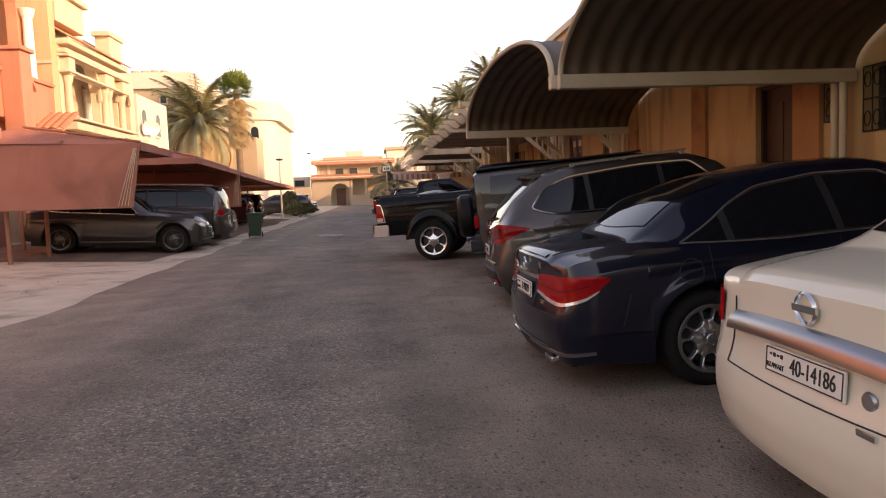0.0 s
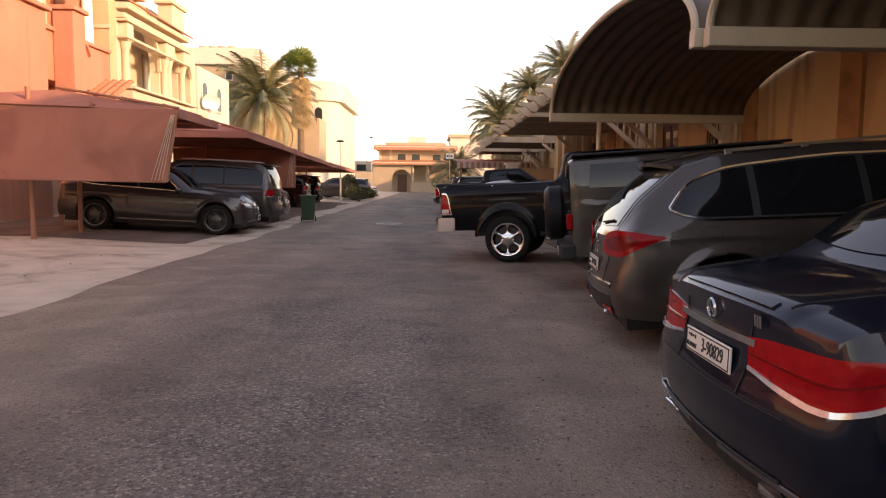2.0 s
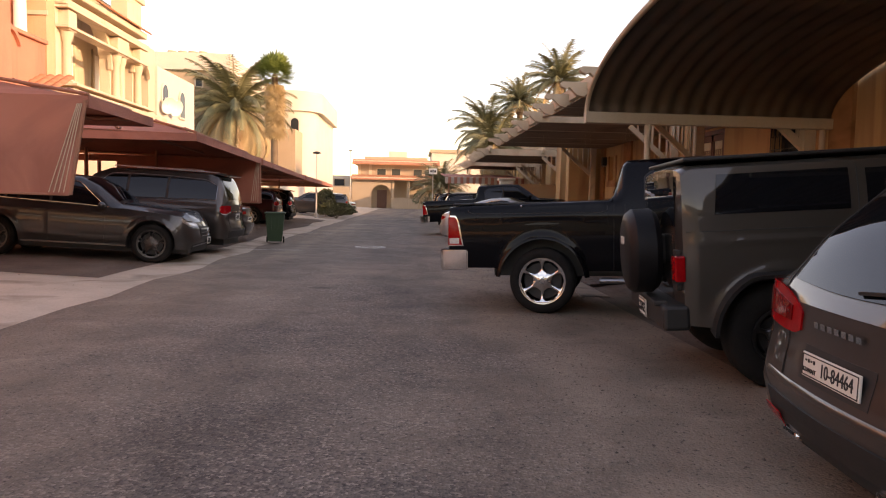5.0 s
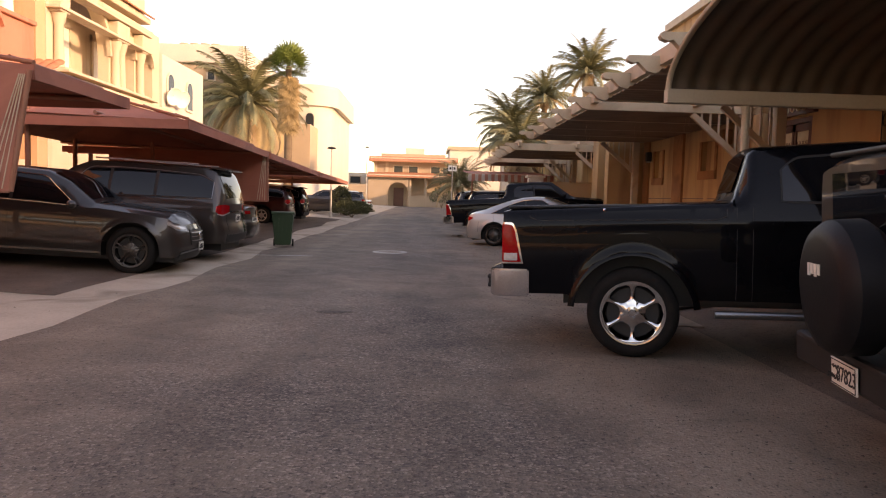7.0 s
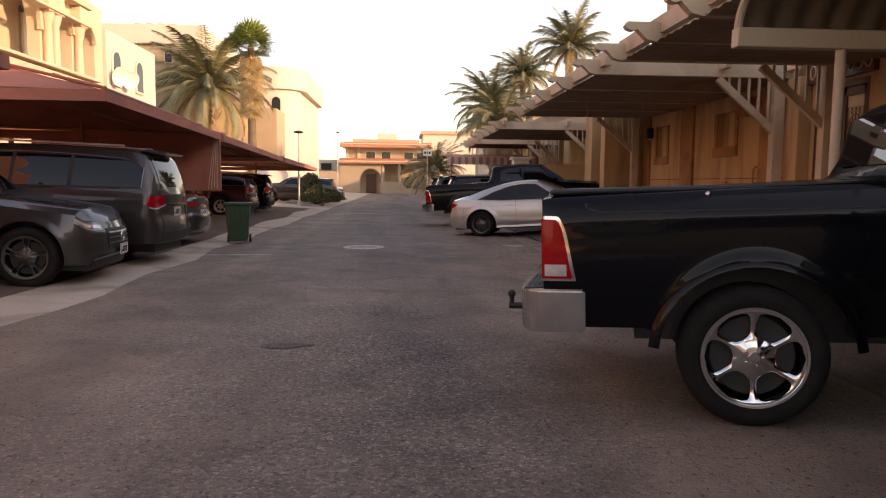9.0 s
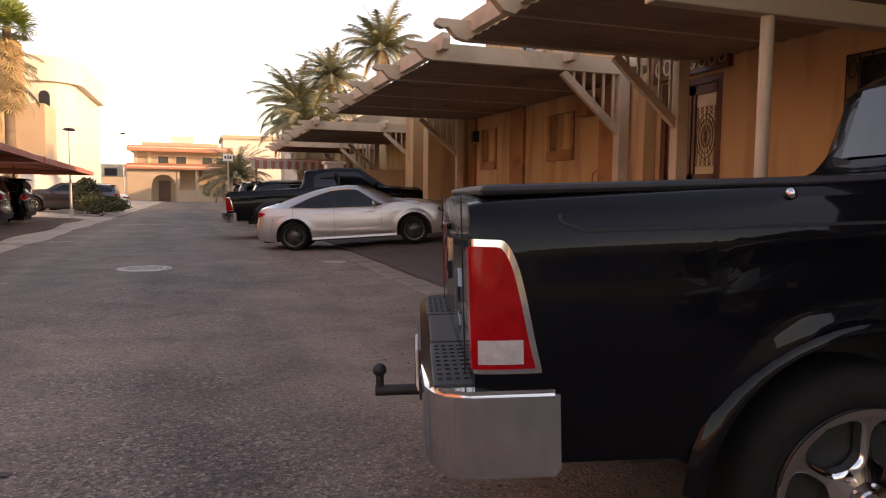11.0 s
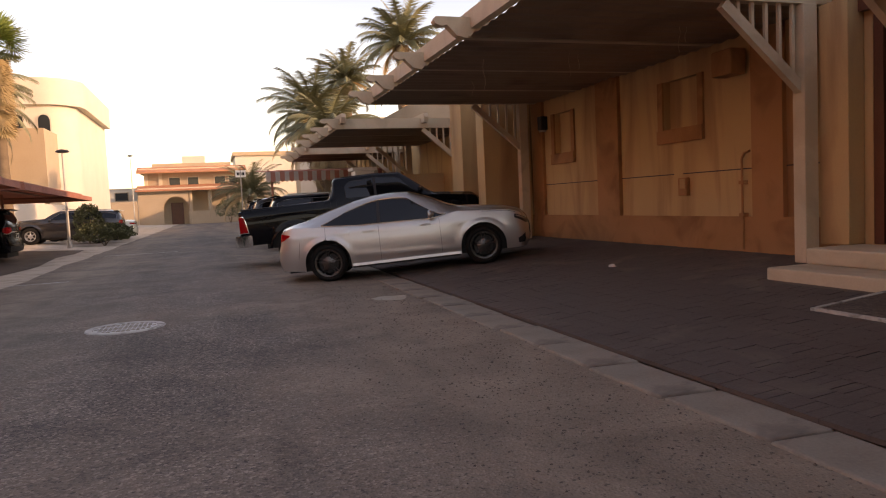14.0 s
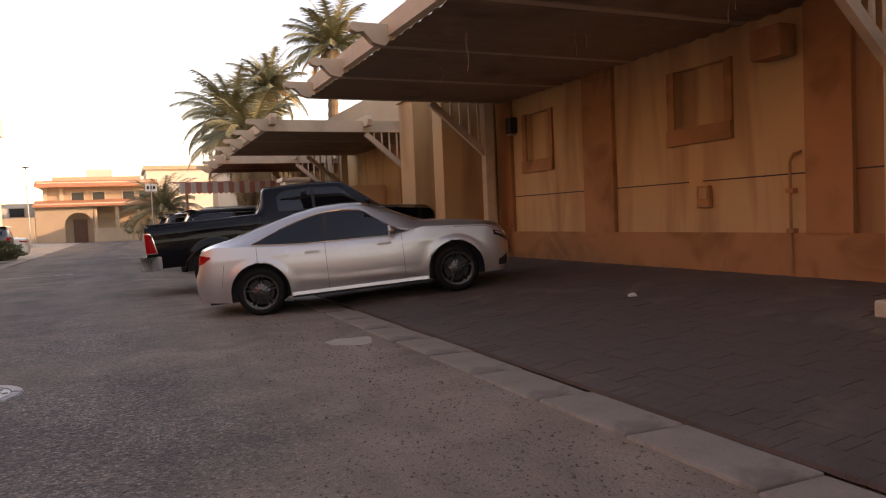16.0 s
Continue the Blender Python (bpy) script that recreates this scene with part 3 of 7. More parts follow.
def mirror_part(root, x, z, y, m):
    for s in (-1, 1):
        bm = nb()
        bmesh.ops.create_uvsphere(bm, u_segments=14, v_segments=8, radius=1, matrix=Matrix.Translation((x, s * (y + 0.09), z + 0.07)) @ Matrix.Diagonal((0.075, 0.12, 0.075, 1)))
        for v in bm.verts:
            v.co.x = max(v.co.x, x - 0.035)
        beam(bm, (x, s * (y - 0.03), z), (x, s * (y + 0.06), z + 0.03), 0.05, 0.03)
        part("wing_mirror", bm, m, root, smooth=True)


def rear_lamps(car, root, y0, z0, z1, depth, zc0, zc1, m, zi0=None, zi1=None, off=0.012):
    """A pair of tail lamps wrapping from the tail round the corner."""
    for s in (-1, 1):
        def fn(i, j, s=s):
            if i <= 0.5:
                a = i / 0.5
                lo, hi = (zi0 or z0) + (z0 - (zi0 or z0)) * a, (zi1 or z1) + (z1 - (zi1 or z1)) * a
                z = lo + (hi - lo) * j
                ye = car.side_y(-car.ro, z)
                p = car.P_rear(s * (y0 + (ye - y0) * a), z, off)
                p.y += s * off * a
                return p
            a = (i - 0.5) / 0.5
            lo, hi = z0 + (zc0 - z0) * a, z1 + (zc1 - z1) * a
            z = lo + (hi - lo) * j
            x = -car.ro + depth * a
            p = car.P_side(x, z, s, off)
            p.x -= off * (1 - a)
            return p
        part("tail_lamp", grid(nb(), fn, 20, 6), m, root, "red tail lamp", True, 60)


def front_lamps(car, root, y0, z0, z1, depth, zc0, zc1, m, off=0.01):
    for s in (-1, 1):
        def fn(i, j, s=s):
            xe = car.wb + car.fo
            if i <= 0.5:
                a = i / 0.5
                z = z0 + (z1 - z0) * j * (0.6 + 0.4 * a)
                ye = car.side_y(xe, z)
                p = car.P_front(s * (y0 + (ye - y0) * a), z, off)
                p.y += s * off * a
                return p
            a = (i - 0.5) / 0.5
            lo, hi = z0 + (zc0 - z0) * a, z1 + (zc1 - z1) * a
            z = lo + (hi - lo) * j
            p = car.P_side(xe - depth * a, z, s, off)
            p.x += off * (1 - a)
            return p
        part("headlamp", grid(nb(), fn, 16, 5), m, root, "clear headlamp", True, 60)


def side_glass(car, root, panes, off=0.006, m=None):
    for s in (-1, 1):
        for c in panes:
            part("side_window", quad_patch(lambda x, u, s=s: car.P_up(x, u, s, off), c), m or M_CARGLASS, root, "", True)


def screen(car, root, name, x0, x1, v, off=0.006, x0e=0.0, x1e=0.0):
    """A windscreen or rear window between x0 and x1; the e-values bow its edges."""
    def fn(i, j):
        vv = -v + 2 * v * i
        a, b = x0 + x0e * vv * vv, x1 + x1e * vv * vv
        x = a + (b - a) * j
        p = car.P_top(x, vv)
        d = 0.01
        n = (car.P_top(x + d, vv) - car.P_top(x - d, vv)).cross(Vector((0, 1, 0)))
        n.normalize()
        n = n if n.z > 0 else -n
        return p + n * off
    return part(name, grid(nb(), fn, 12, 10), M_CARGLASS, root, "", True)


def chrome_line(car, root, pts, r=0.011, m=None, name="window_trim", off=0.012):
    """Bright trim along (x, u) points beside the windows, both sides."""
    for s in (-1, 1):
        bm = nb()
        P = []
        for (xa, ua), (xb, ub) in zip(pts, pts[1:]):
            P += [car.P_up(xa + (xb - xa) * k / 6, ua + (ub - ua) * k / 6, s, off) for k in range(6)]
        P.append(car.P_up(*pts[-1], s, off))
        for p, q in zip(P, P[1:]):
            beam(bm, p, q, r * 1.6, r * 1.2)
        part(name, bm, m or M_CHROME, root)


def smooth_curve(pts, n):
    """n + 1 rows of values along a list of points, with the corners eased."""
    a = np.array(pts, float)
    x = np.linspace(a[0, 0], a[-1, 0], n + 1)
    rows = np.stack([x] + [np.interp(x, a[:, 0], a[:, k]) for k in range(1, a.shape[1])], 1)
    for _ in range(2):
        rows[1:-1, 1:] = (rows[:-2, 1:] + 2 * rows[1:-1, 1:] + rows[2:, 1:]) / 4
    return rows


def wrap_strip(car, root, name, pts, m, label="", off=0.006, n=30, nv=6, sides=(-1, 1)):
    """A lens round the rear corner: rows (s, low, high), s < 0 across the tail and s > 0 along the flank."""
    rows = smooth_curve(pts, n)
    for sd in sides:
        def fn(i, j, sd=sd):
            a, lo, hi = rows[min(n, int(round(i * n)))]
            z = lo + (hi - lo) * j
            if a <= 0:
                p = car.P_rear(sd * (car.side_y(-car.ro, z) + a), z, off)
                p.y += sd * off * max(0, 1 + a / 0.15)
            else:
                p = car.P_side(-car.ro + a, z, sd, off)
                p.x -= off * max(0, 1 - a / 0.15)
            return p
        part(name, thicken(grid(nb(), fn, n, nv), 0.01), m, root, label, True, 60)


def glass_band(car, root, pts, pillars, trim=None, r=0.007, glass=None):
    """Side windows in one band: rows (x, low, high) up the cabin's side, parted by dark pillars, with a trim round it."""
    n = 48
    rows = smooth_curve(pts, n)
    def at(x):
        return np.interp(x, rows[:, 0], rows[:, 1]), np.interp(x, rows[:, 0], rows[:, 2])
    x0, x1 = rows[0, 0], rows[-1, 0]
    for s in (-1, 1):
        def P(x, j, o, s=s):
            lo, hi = at(x)
            return car.P_up(x, lo + (hi - lo) * j, s, o)
        part("window_surround", grid(nb(), lambda i, j: P(x0 + (x1 - x0) * i, j, 0.005), n, 6), M_BLACKPL, root, "", True)
        cuts = [x0 + 0.015] + [c for q in pillars for c in (q - 0.03, q + 0.03)] + [x1 - 0.015]
        for a, b in zip(cuts[::2], cuts[1::2]):
            part("side_window", grid(nb(), lambda i, j: P(a + (b - a) * i, 0.05 + 0.9 * j, 0.009), 16, 6), glass or M_CARGLASS, root, "", True)
        if trim:
            bm = nb()
            loop = [P(x0 + (x1 - x0) * k / n, 0, 0.009) for k in range(n + 1)] + [P(x1 - (x1 - x0) * k / n, 1, 0.009) for k in range(n + 1)]
            for p, q in zip(loop, loop[1:] + loop[:1]):
                if (q - p).length > 1e-4:
                    beam(bm, p, q, 2 * r, 2 * r)
            part("window_trim", bm, trim, root, "bright trim round the side windows")


def handles(car, root, xs, z, m):
    for s in (-1, 1):
        for x in xs:
            a, b = car.P_side(x - 0.1, z, s, 0.022), car.P_side(x + 0.1, z, s, 0.022)
            bm = beam(nb(), a, b, 0.018, 0.032)
            bmesh.ops.bevel(bm, geom=list(bm.edges), offset=0.006, segments=2, affect="EDGES")
            part("door_handle", bm, m, root, "", True)


def door_joints(car, root, xs, rail=True):
    lines = []
    for s in (-1, 1):
        for x, z0 in xs:
            lines.append([car.P_side(x, z0 + (car.belt(x) - z0) * k / 8, s, 0.0) for k in range(9)])
    seam_part(root, lines)

# ---- ground ----
def ground_z(x):
    if x > 2.2:
        return 0.05 + min(x - 2.2, 4.0) * 0.0925
    if x < -5.3:
        return min(-5.3 - x, 3.7) * 0.045
    return 0.0


def strip(xs, y0, y1, ny, dz=0.0, jitter=0.0):
    bm = nb()
    ys = [y0 + (y1 - y0) * j / ny for j in range(ny + 1)]
    vs = [[bm.verts.new((x + (jitter * noise.noise((x, y * 0.45, 3.0)) if k in (0, len(xs) - 1) else 0), y, ground_z(x) + dz)) for y in ys] for k, x in enumerate(xs)]
    for i in range(len(xs) - 1):
        for j in range(ny):
            bm.faces.new((vs[i][j], vs[i + 1][j], vs[i + 1][j + 1], vs[i][j + 1]))
    return bm


struct("ground", grid(nb(), lambda a, b: (-900 + 1800 * a, -500 + 2400 * b, -0.06), 8, 8), M_DESERT, "dry sandy ground reaching the horizon", "ground")
struct("road", strip([-5.35, -3, -1, 0.5, 1.8, 2.0], -30, 108, 140, 0.0), M_ASPHALT, "worn grey-brown asphalt street with blown sand", "road")
struct("pavement_left", strip([-13.2, -9.0, -7, -5.9, -4.85], -30, 108, 140, 0.004, 0.28), M_SAND, "sandy verge beside the street", "pavement")
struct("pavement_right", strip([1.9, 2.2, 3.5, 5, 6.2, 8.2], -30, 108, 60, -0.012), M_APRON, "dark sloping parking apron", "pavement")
# parking bays of darker asphalt under the shades on the far verge
bay = thing("parking_bay", "dark asphalt parking bay with faded lines", "parking bay")
bay["kind"] = "structure"
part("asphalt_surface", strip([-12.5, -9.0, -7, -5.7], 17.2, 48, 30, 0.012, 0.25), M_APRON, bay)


# ---- right-hand houses ----
def arch_pts(y0, y1, z0, zs, n=12, k=1.0):
    """Outline of an arched opening, from the foot at y0 round to the foot at y1."""
    r = (y1 - y0) / 2
    return [(y0, z0)] + [((y0 + y1) / 2 - r * math.cos(math.pi * i / n), zs + k * r * math.sin(math.pi * i / n)) for i in range(n + 1)] + [(y1, z0)]


def wall_x(name, x0, x1, y0, y1, z0, z1, holes, m, label, category="wall"):
    """A wall along y from x0 to x1 thick, with rectangular holes (ya, yb, za, zb)."""
    bm = nb()
    ys = sorted({y0, y1, *[h[0] for h in holes], *[h[1] for h in holes]})
    for a, b in zip(ys, ys[1:]):
        cuts = sorted((h[2], h[3]) for h in holes if h[0] <= a + 1e-6 and h[1] >= b - 1e-6)
        z = z0
        for c0, c1 in cuts:
            if c0 > z + 1e-6:
                box(bm, x0, x1, a, b, z, c0)
            z = max(z, c1)
        if z < z1 - 1e-6:
            box(bm, x0, x1, a, b, z, z1)
    bmesh.ops.remove_doubles(bm, verts=bm.verts, dist=1e-5)
    return struct(name, bm, m, label, category)


wall_e = wall_x("wall_east", 6.2, 6.45, -30, 60, 0.0, 3.75, [(10.4, 11.5, 0.42, 2.98), (21.5, 22.95, 0.6, 3.15), (25.9, 26.77, 2.28, 3.05), (29.85, 30.6, 2.2, 3.05), (32.2, 33.2, 0.42, 2.9), (9.2, 9.62, 2.2, 2.75), (7.4, 8.8, 2.0, 2.85), (18.2, 19.4, 2.0, 3.0)], M_WALL, "tan rendered house wall under the car shades", "wall")
bm = nb()
for a, b in ((-30, 10.35), (11.55, 21.4), (23.1, 32.1), (33.3, 60)):
    box(bm, 6.16, 6.2, a, b, 0.0, 0.9)
struct("baseboard", bm, M_WALLBASE, "orange painted plinth of the wall", "plinth")
bm = nb()
for a, b in ((24.2, 24.75), (28.05, 28.8), (31.1, 31.6), (9.66, 10.32), (13.2, 13.8), (16.8, 17.4), (34.0, 34.7), (36.4, 37.0)):
    box(bm, 6.13, 6.2, a, b, 0.9, 3.75)
struct("trim_pilasters", bm, M_WALLBASE, "darker orange pilasters on the wall", "pilaster")
bm = nb()
for a, b, z0, z1 in ((25.9, 26.77, 2.28, 3.05), (29.85, 30.6, 2.2, 3.05)):
    box(bm, 6.32, 6.44, a, b, z0, z1)
struct("trim_niche_back", bm, M_WALL, "shallow blind window recess", "niche")
bm = nb()
for a, b, z0, z1 in ((25.9, 26.77, 2.28, 3.05), (29.85, 30.6, 2.2, 3.05)):
    box(bm, 6.14, 6.2, a - 0.12, b + 0.13, z0 - 0.22, z0)
    box(bm, 6.165, 6.2, a - 0.12, a, z0, z1)
    box(bm, 6.165, 6.2, b, b + 0.13, z0, z1)
struct("trim_niche", bm, M_WALLBASE, "orange frame and sill of a blind window", "sill")
bm = nb()
for a, b in ((23.2, 24.2), (24.75, 26.3), (26.55, 28.05), (28.8, 31.1)):
    box(bm, 6.192, 6.21, a, b, 1.555, 1.572)
struct("trim_joint", bm, M_EBONY, "thin dark joint line across the wall", "joint")
# upper storeys set back behind the boundary wall
house = thing("house", "tan two-storey house with cream cornice behind the shades", "house")
part("wall", cubo(7.6, 19, -32, 23.3, 0, 8.2), M_BEIGEWALL, house)
part("wall", cubo(7.6, 19, 23.6, 34, 0, 7.6), M_WALL, house)
bm = nb()
box(bm, 7.35, 19.2, -32, 23.32, 8.2, 8.5)
box(bm, 7.45, 19.2, 23.58, 34.1, 7.6, 7.85)
part("cornice", bm, M_CREAM, house)
for yy in (-2, 3, 8, 13.5, 18.5, 26.5, 30.5):
    w = part("window", cubo(7.56, 7.62, yy - 0.6, yy + 0.6, 5.2, 6.7), M_GLASS, house)
    fr = nb()
    for a, b, c, d in ((-0.7, 0.7, 5.08, 5.2), (-0.7, 0.7, 6.7, 6.82), (-0.7, -0.6, 5.2, 6.7), (0.6, 0.7, 5.2, 6.7), (-0.03, 0.03, 5.2, 6.7)):
        box(fr, 7.5, 7.6, yy + a, yy + b, c, d)
    part("window_frame", fr, M_CREAM, w)
far_house = thing("house", "tan house row beyond the palms", "house")
part("wall", cubo(8.5, 20, 62, 100, 0, 6.4), M_FAR, far_house)
part("wall", cubo(6.4, 8.5, 66, 78, 0, 5.0), M_FARWHITE, far_house)
part("roof_parapet", cubo(8.3, 20.2, 61.8, 100.2, 6.4, 6.9), M_FARWHITE, far_house)
part("wall", cubo(7.6, 20, 36, 60, 0, 5.6), M_FAR, far_house)


# ---- barrel car shades ----
def barrel(y0, y1, x0, x1, z0, rise, label):
    """A vaulted shade of corrugated sheet over the cars; the vault runs across the street's line."""
    root = thing("car_shade", label, "car shade")
    c, h = (y0 + y1) / 2, (y1 - y0) / 2
    nx = int((x1 - x0) / 0.045)
    def fn(i, j):
        a = math.pi * j
        x = x0 + (x1 - x0) * i
        r = 0.022 * math.sin(2 * math.pi * (x - x0) / 0.27)
        return (x, c - (h + r) * math.cos(a), z0 + (rise + r) * math.sin(a) ** 0.95)
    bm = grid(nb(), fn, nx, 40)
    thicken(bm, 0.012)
    part("corrugated_roof", bm, M_CANOPY, root, "corrugated vault, its beige darkened as if in shade", True, 60)
    bm = nb()
    def edge(i, j):
        a = math.pi * i
        q = 2 * math.pi * j
        return (x0 - 0.03 + 0.04 * math.cos(q), c - (h + 0.04 * math.sin(q)) * math.cos(a), z0 + (rise + 0.04 * math.sin(q)) * math.sin(a) ** 0.95)
    grid(bm, edge, 44, 8)
    part("rim", bm, M_CANOPY_EDGE, root, "cream curved front rim", True)
    for yy in (y0, y1):
        part("edge_beam", cubo(x0 - 0.06, x1, yy - 0.07, yy + 0.07, z0 - 0.16, z0 + 0.02, 0.012), M_CANOPY_EDGE, root)
        for xx in ((x0 + 1.0, x1 - 0.15) if yy > 17 else (x1 - 0.15,)):
            part("post", tube(nb(), (xx, yy, ground_z(xx)), (xx, yy, z0 - 0.15), 0.05, n=14), M_CANOPY_EDGE, root, "", True)
    return root


barrel(0.2, 8.95, 2.12, 6.15, 2.84, 0.98, "corrugated barrel car shade on cream steel posts")
barrel(9.13, 17.35, 2.05, 6.15, 2.86, 0.99, "corrugated barrel car shade over the parked cars")


# ---- timber-style pergola shades ----
def rafter(root, x0, x1, y, z, w=0.13, h=0.26):
    """A long rafter with a scrolled end towards the street."""
    out = [(x1, z), (x1, z + h), (x0 + 0.03, z + h), (x0, z + h - 0.05), (x0 + 0.02, z + h - 0.09), (x0 + 0.1, z + h - 0.12), (x0 + 0.17, z + h - 0.10), (x0 + 0.22, z + h - 0.15), (x0 + 0.3, z + 0.03), (x0 + 0.42, z)]
    bm = slab(nb(), out, "y", y - w / 2, y + w / 2)
    part("rafter", bm, M_CREAM, root)


def pergola(ys, x0, x1, z, label, slat_ends=(0, -1), posts=True):
    root = thing("pergola", label, "pergola", group="pergolas along the house walls")
    for y in ys:
        rafter(root, x0, x1, y, z)
    ya, yb = ys[0] - 0.35, ys[-1] + 0.3
    for xx in (x0 + 0.55, x0 + 2.75, x1 - 0.2):
        out = [(ya, z + 0.12), (ya - 0.05, z + 0.26), (ya, z + 0.36), (yb, z + 0.36), (yb, z + 0.12)]
        part("purlin", slab(nb(), out, "x", xx - 0.06, xx + 0.06), M_CREAM, root)
    bm = nb()
    ny = int((ys[-1] - ys[0]) / 0.035)
    grid(bm, lambda i, j: (x0 + 0.45 + (x1 + 0.3 - x0 - 0.45) * j, ys[0] + 0.05 + (ys[-1] - ys[0] - 0.1) * i, z + 0.015 + 0.012 * math.sin(i * ny * 0.8)), ny, 2)
    thicken(bm, 0.006)
    part("roof_sheet", bm, M_SHEET, root, "beige sheet roof")
    if posts:
        for k in slat_ends:
            y = ys[k]
            xp = x1 - 0.35
            part("post", cubo(xp - 0.1, xp + 0.1, y - 0.09, y + 0.09, ground_z(xp), z, 0.012), M_CREAM, root)
            part("brace", beam(nb(), (xp - 1.15, y, z - 0.03), (xp - 0.02, y, z - 1.0), 0.09, 0.12), M_CREAM, root)
            for s in range(5):
                xx = xp - 0.18 - s * 0.19
                zz = z - 0.03 - (xx - (xp - 1.15)) / 1.13 * 0.97
                part("baluster", cubo(xx - 0.02, xx + 0.02, y - 0.02, y + 0.02, zz, z), M_CREAM, root)
    return root


pergola([17.45, 18.95, 20.45, 21.95], 1.9, 6.15, 3.36, "cream timber pergola with sheet roof, on posts by the wall")
pergola([23.5, 25.56, 27.65, 29.6, 31.4], 1.93, 6.15, 3.38, "cream timber pergola with scrolled rafter ends over a parking bay")
pergola([35.3, 37.2, 39.1, 41.0], 1.9, 6.15, 3.3, "cream timber pergola beside the rendered gate pier")
pergola([42.6, 44.6, 46.6], 1.9, 6.15, 3.2, "cream timber pergola further along the street")

# gate piers between the bays
for y0, y1, x0 in ((31.75, 32.2, 5.0), (33.2, 34.0, 5.0)):
    root = thing("gate_pier", "tan rendered gate pier", "pier")
    bm = cubo(x0, 6.18, y0, y1, 0, 3.75, 0.015)
    part("shaft", bm, M_WALL, root)
    part("cap", cubo(x0 - 0.06, 6.19, y0 - 0.05, y1 + 0.05, 3.75, 3.87, 0.012), M_CREAM, root)


# ---- left-hand shades ----
def tent(ya, yb, za, zb, curtain, label, xf=-5.5, xb=-11.2, ridge=0.5, hip=0.9):
    """A fabric car shade: hipped roof on a tube frame; curtain: 'near', 'far' or ''."""
    root = thing("fabric_car_shade", label, "car shade", group="fabric shades along the verge")
    xm = (xf + xb) / 2
    yc0, yc1 = ya + hip, yb - hip
    bm = nb()
    def zr(y):
        return za + (zb - za) * (y - ya) / (yb - ya)
    A = [bm.verts.new((xf, ya, za)), bm.verts.new((xf, yb, zb)), bm.verts.new((xb, yb, zb + 0.15)), bm.verts.new((xb, ya, za + 0.15))]
    R = [bm.verts.new((xm, yc0, zr(yc0) + ridge)), bm.verts.new((xm, yc1, zr(yc1) + ridge))]
    for f in ((A[0], A[1], R[1], R[0]), (A[1], A[2], R[1]), (A[2], A[3], R[0], R[1]), (A[3], A[0], R[0])):
        bm.faces.new(f)
    bmesh.ops.subdivide_edges(bm, edges=list(bm.edges), cuts=5, use_grid_fill=True)
    for v in bm.verts:
        v.co.z -= 0.05 * abs(noise.noise(v.co * 0.7))
    thicken(bm, 0.012)
    part("roof_cloth", bm, M_FABRIC, root, "taut brown-red shade cloth")
    bm = nb()
    for y, z in ((ya, za), (yb, zb)):
        box(bm, xf - 0.0, xb, y - 0.008, y + 0.008, z - 0.16, z + 0.01)
    slab(bm, [(ya, za - 0.16), (yb, zb - 0.16), (yb, zb), (ya, za)], "x", xf - 0.012, xf + 0.012)
    part("valance", bm, M_FABRIC, root)
    for a, b in (((xf - 0.04, ya + 0.06, za - 0.05), (xf - 0.04, yb - 0.06, zb - 0.05)), ((xf, ya + 0.06, za - 0.05), (xb, ya + 0.06, za + 0.1)), ((xf, yb - 0.06, zb - 0.05), (xb, yb - 0.06, zb + 0.1)), ((xf - 1.7, ya, za + 0.1), (xf - 1.7, yb, zb + 0.1)), ((xf - 0.06, ya + 0.3, za - 0.02), (xm, yc0, zr(yc0) + ridge - 0.06)), ((xf - 0.06, yb - 0.3, zb - 0.02), (xm, yc1, zr(yc1) + ridge - 0.06))):
        part("frame_tube", tube(nb(), a, b, 0.035, n=10), M_TENTPOLE, root, "", True)
    for fx in (0.12, 0.45):
        p0 = (xf + (xm - xf) * fx, ya + hip * fx + 0.02, za + (zr(yc0) + ridge - za) * fx + 0.05)
        p1 = (xf + (xm - xf) * fx, yb - hip * fx - 0.02, zb + (zr(yc1) + ridge - zb) * fx + 0.05)
        part("roof_tube", tube(nb(), p0, p1, 0.028, n=8), M_TENTPOLE, root, "", True)
    part("hip_tube", tube(nb(), (xf, ya, za + 0.03), (xm, yc0, zr(yc0) + ridge + 0.03), 0.028, n=8), M_TENTPOLE, root, "", True)
    part("ridge_tube", tube(nb(), (xm, yc0, zr(yc0) + ridge + 0.03), (xm, yc1, zr(yc1) + ridge + 0.03), 0.028, n=8), M_TENTPOLE, root, "", True)
    for y, z in ((ya + 0.3, za), (yb - 0.3, zb)):
        part("post", tube(nb(), (xb + 0.5, y, 0.1), (xb + 0.5, y, z + 0.2), 0.06, n=12), M_TENTPOLE, root, "", True)
        part("post", tube(nb(), (xf - 3.1, y, 0.12), (xf - 3.1, y, z + ridge * 0.9), 0.05, n=12), M_TENTPOLE, root, "", True)
    return root


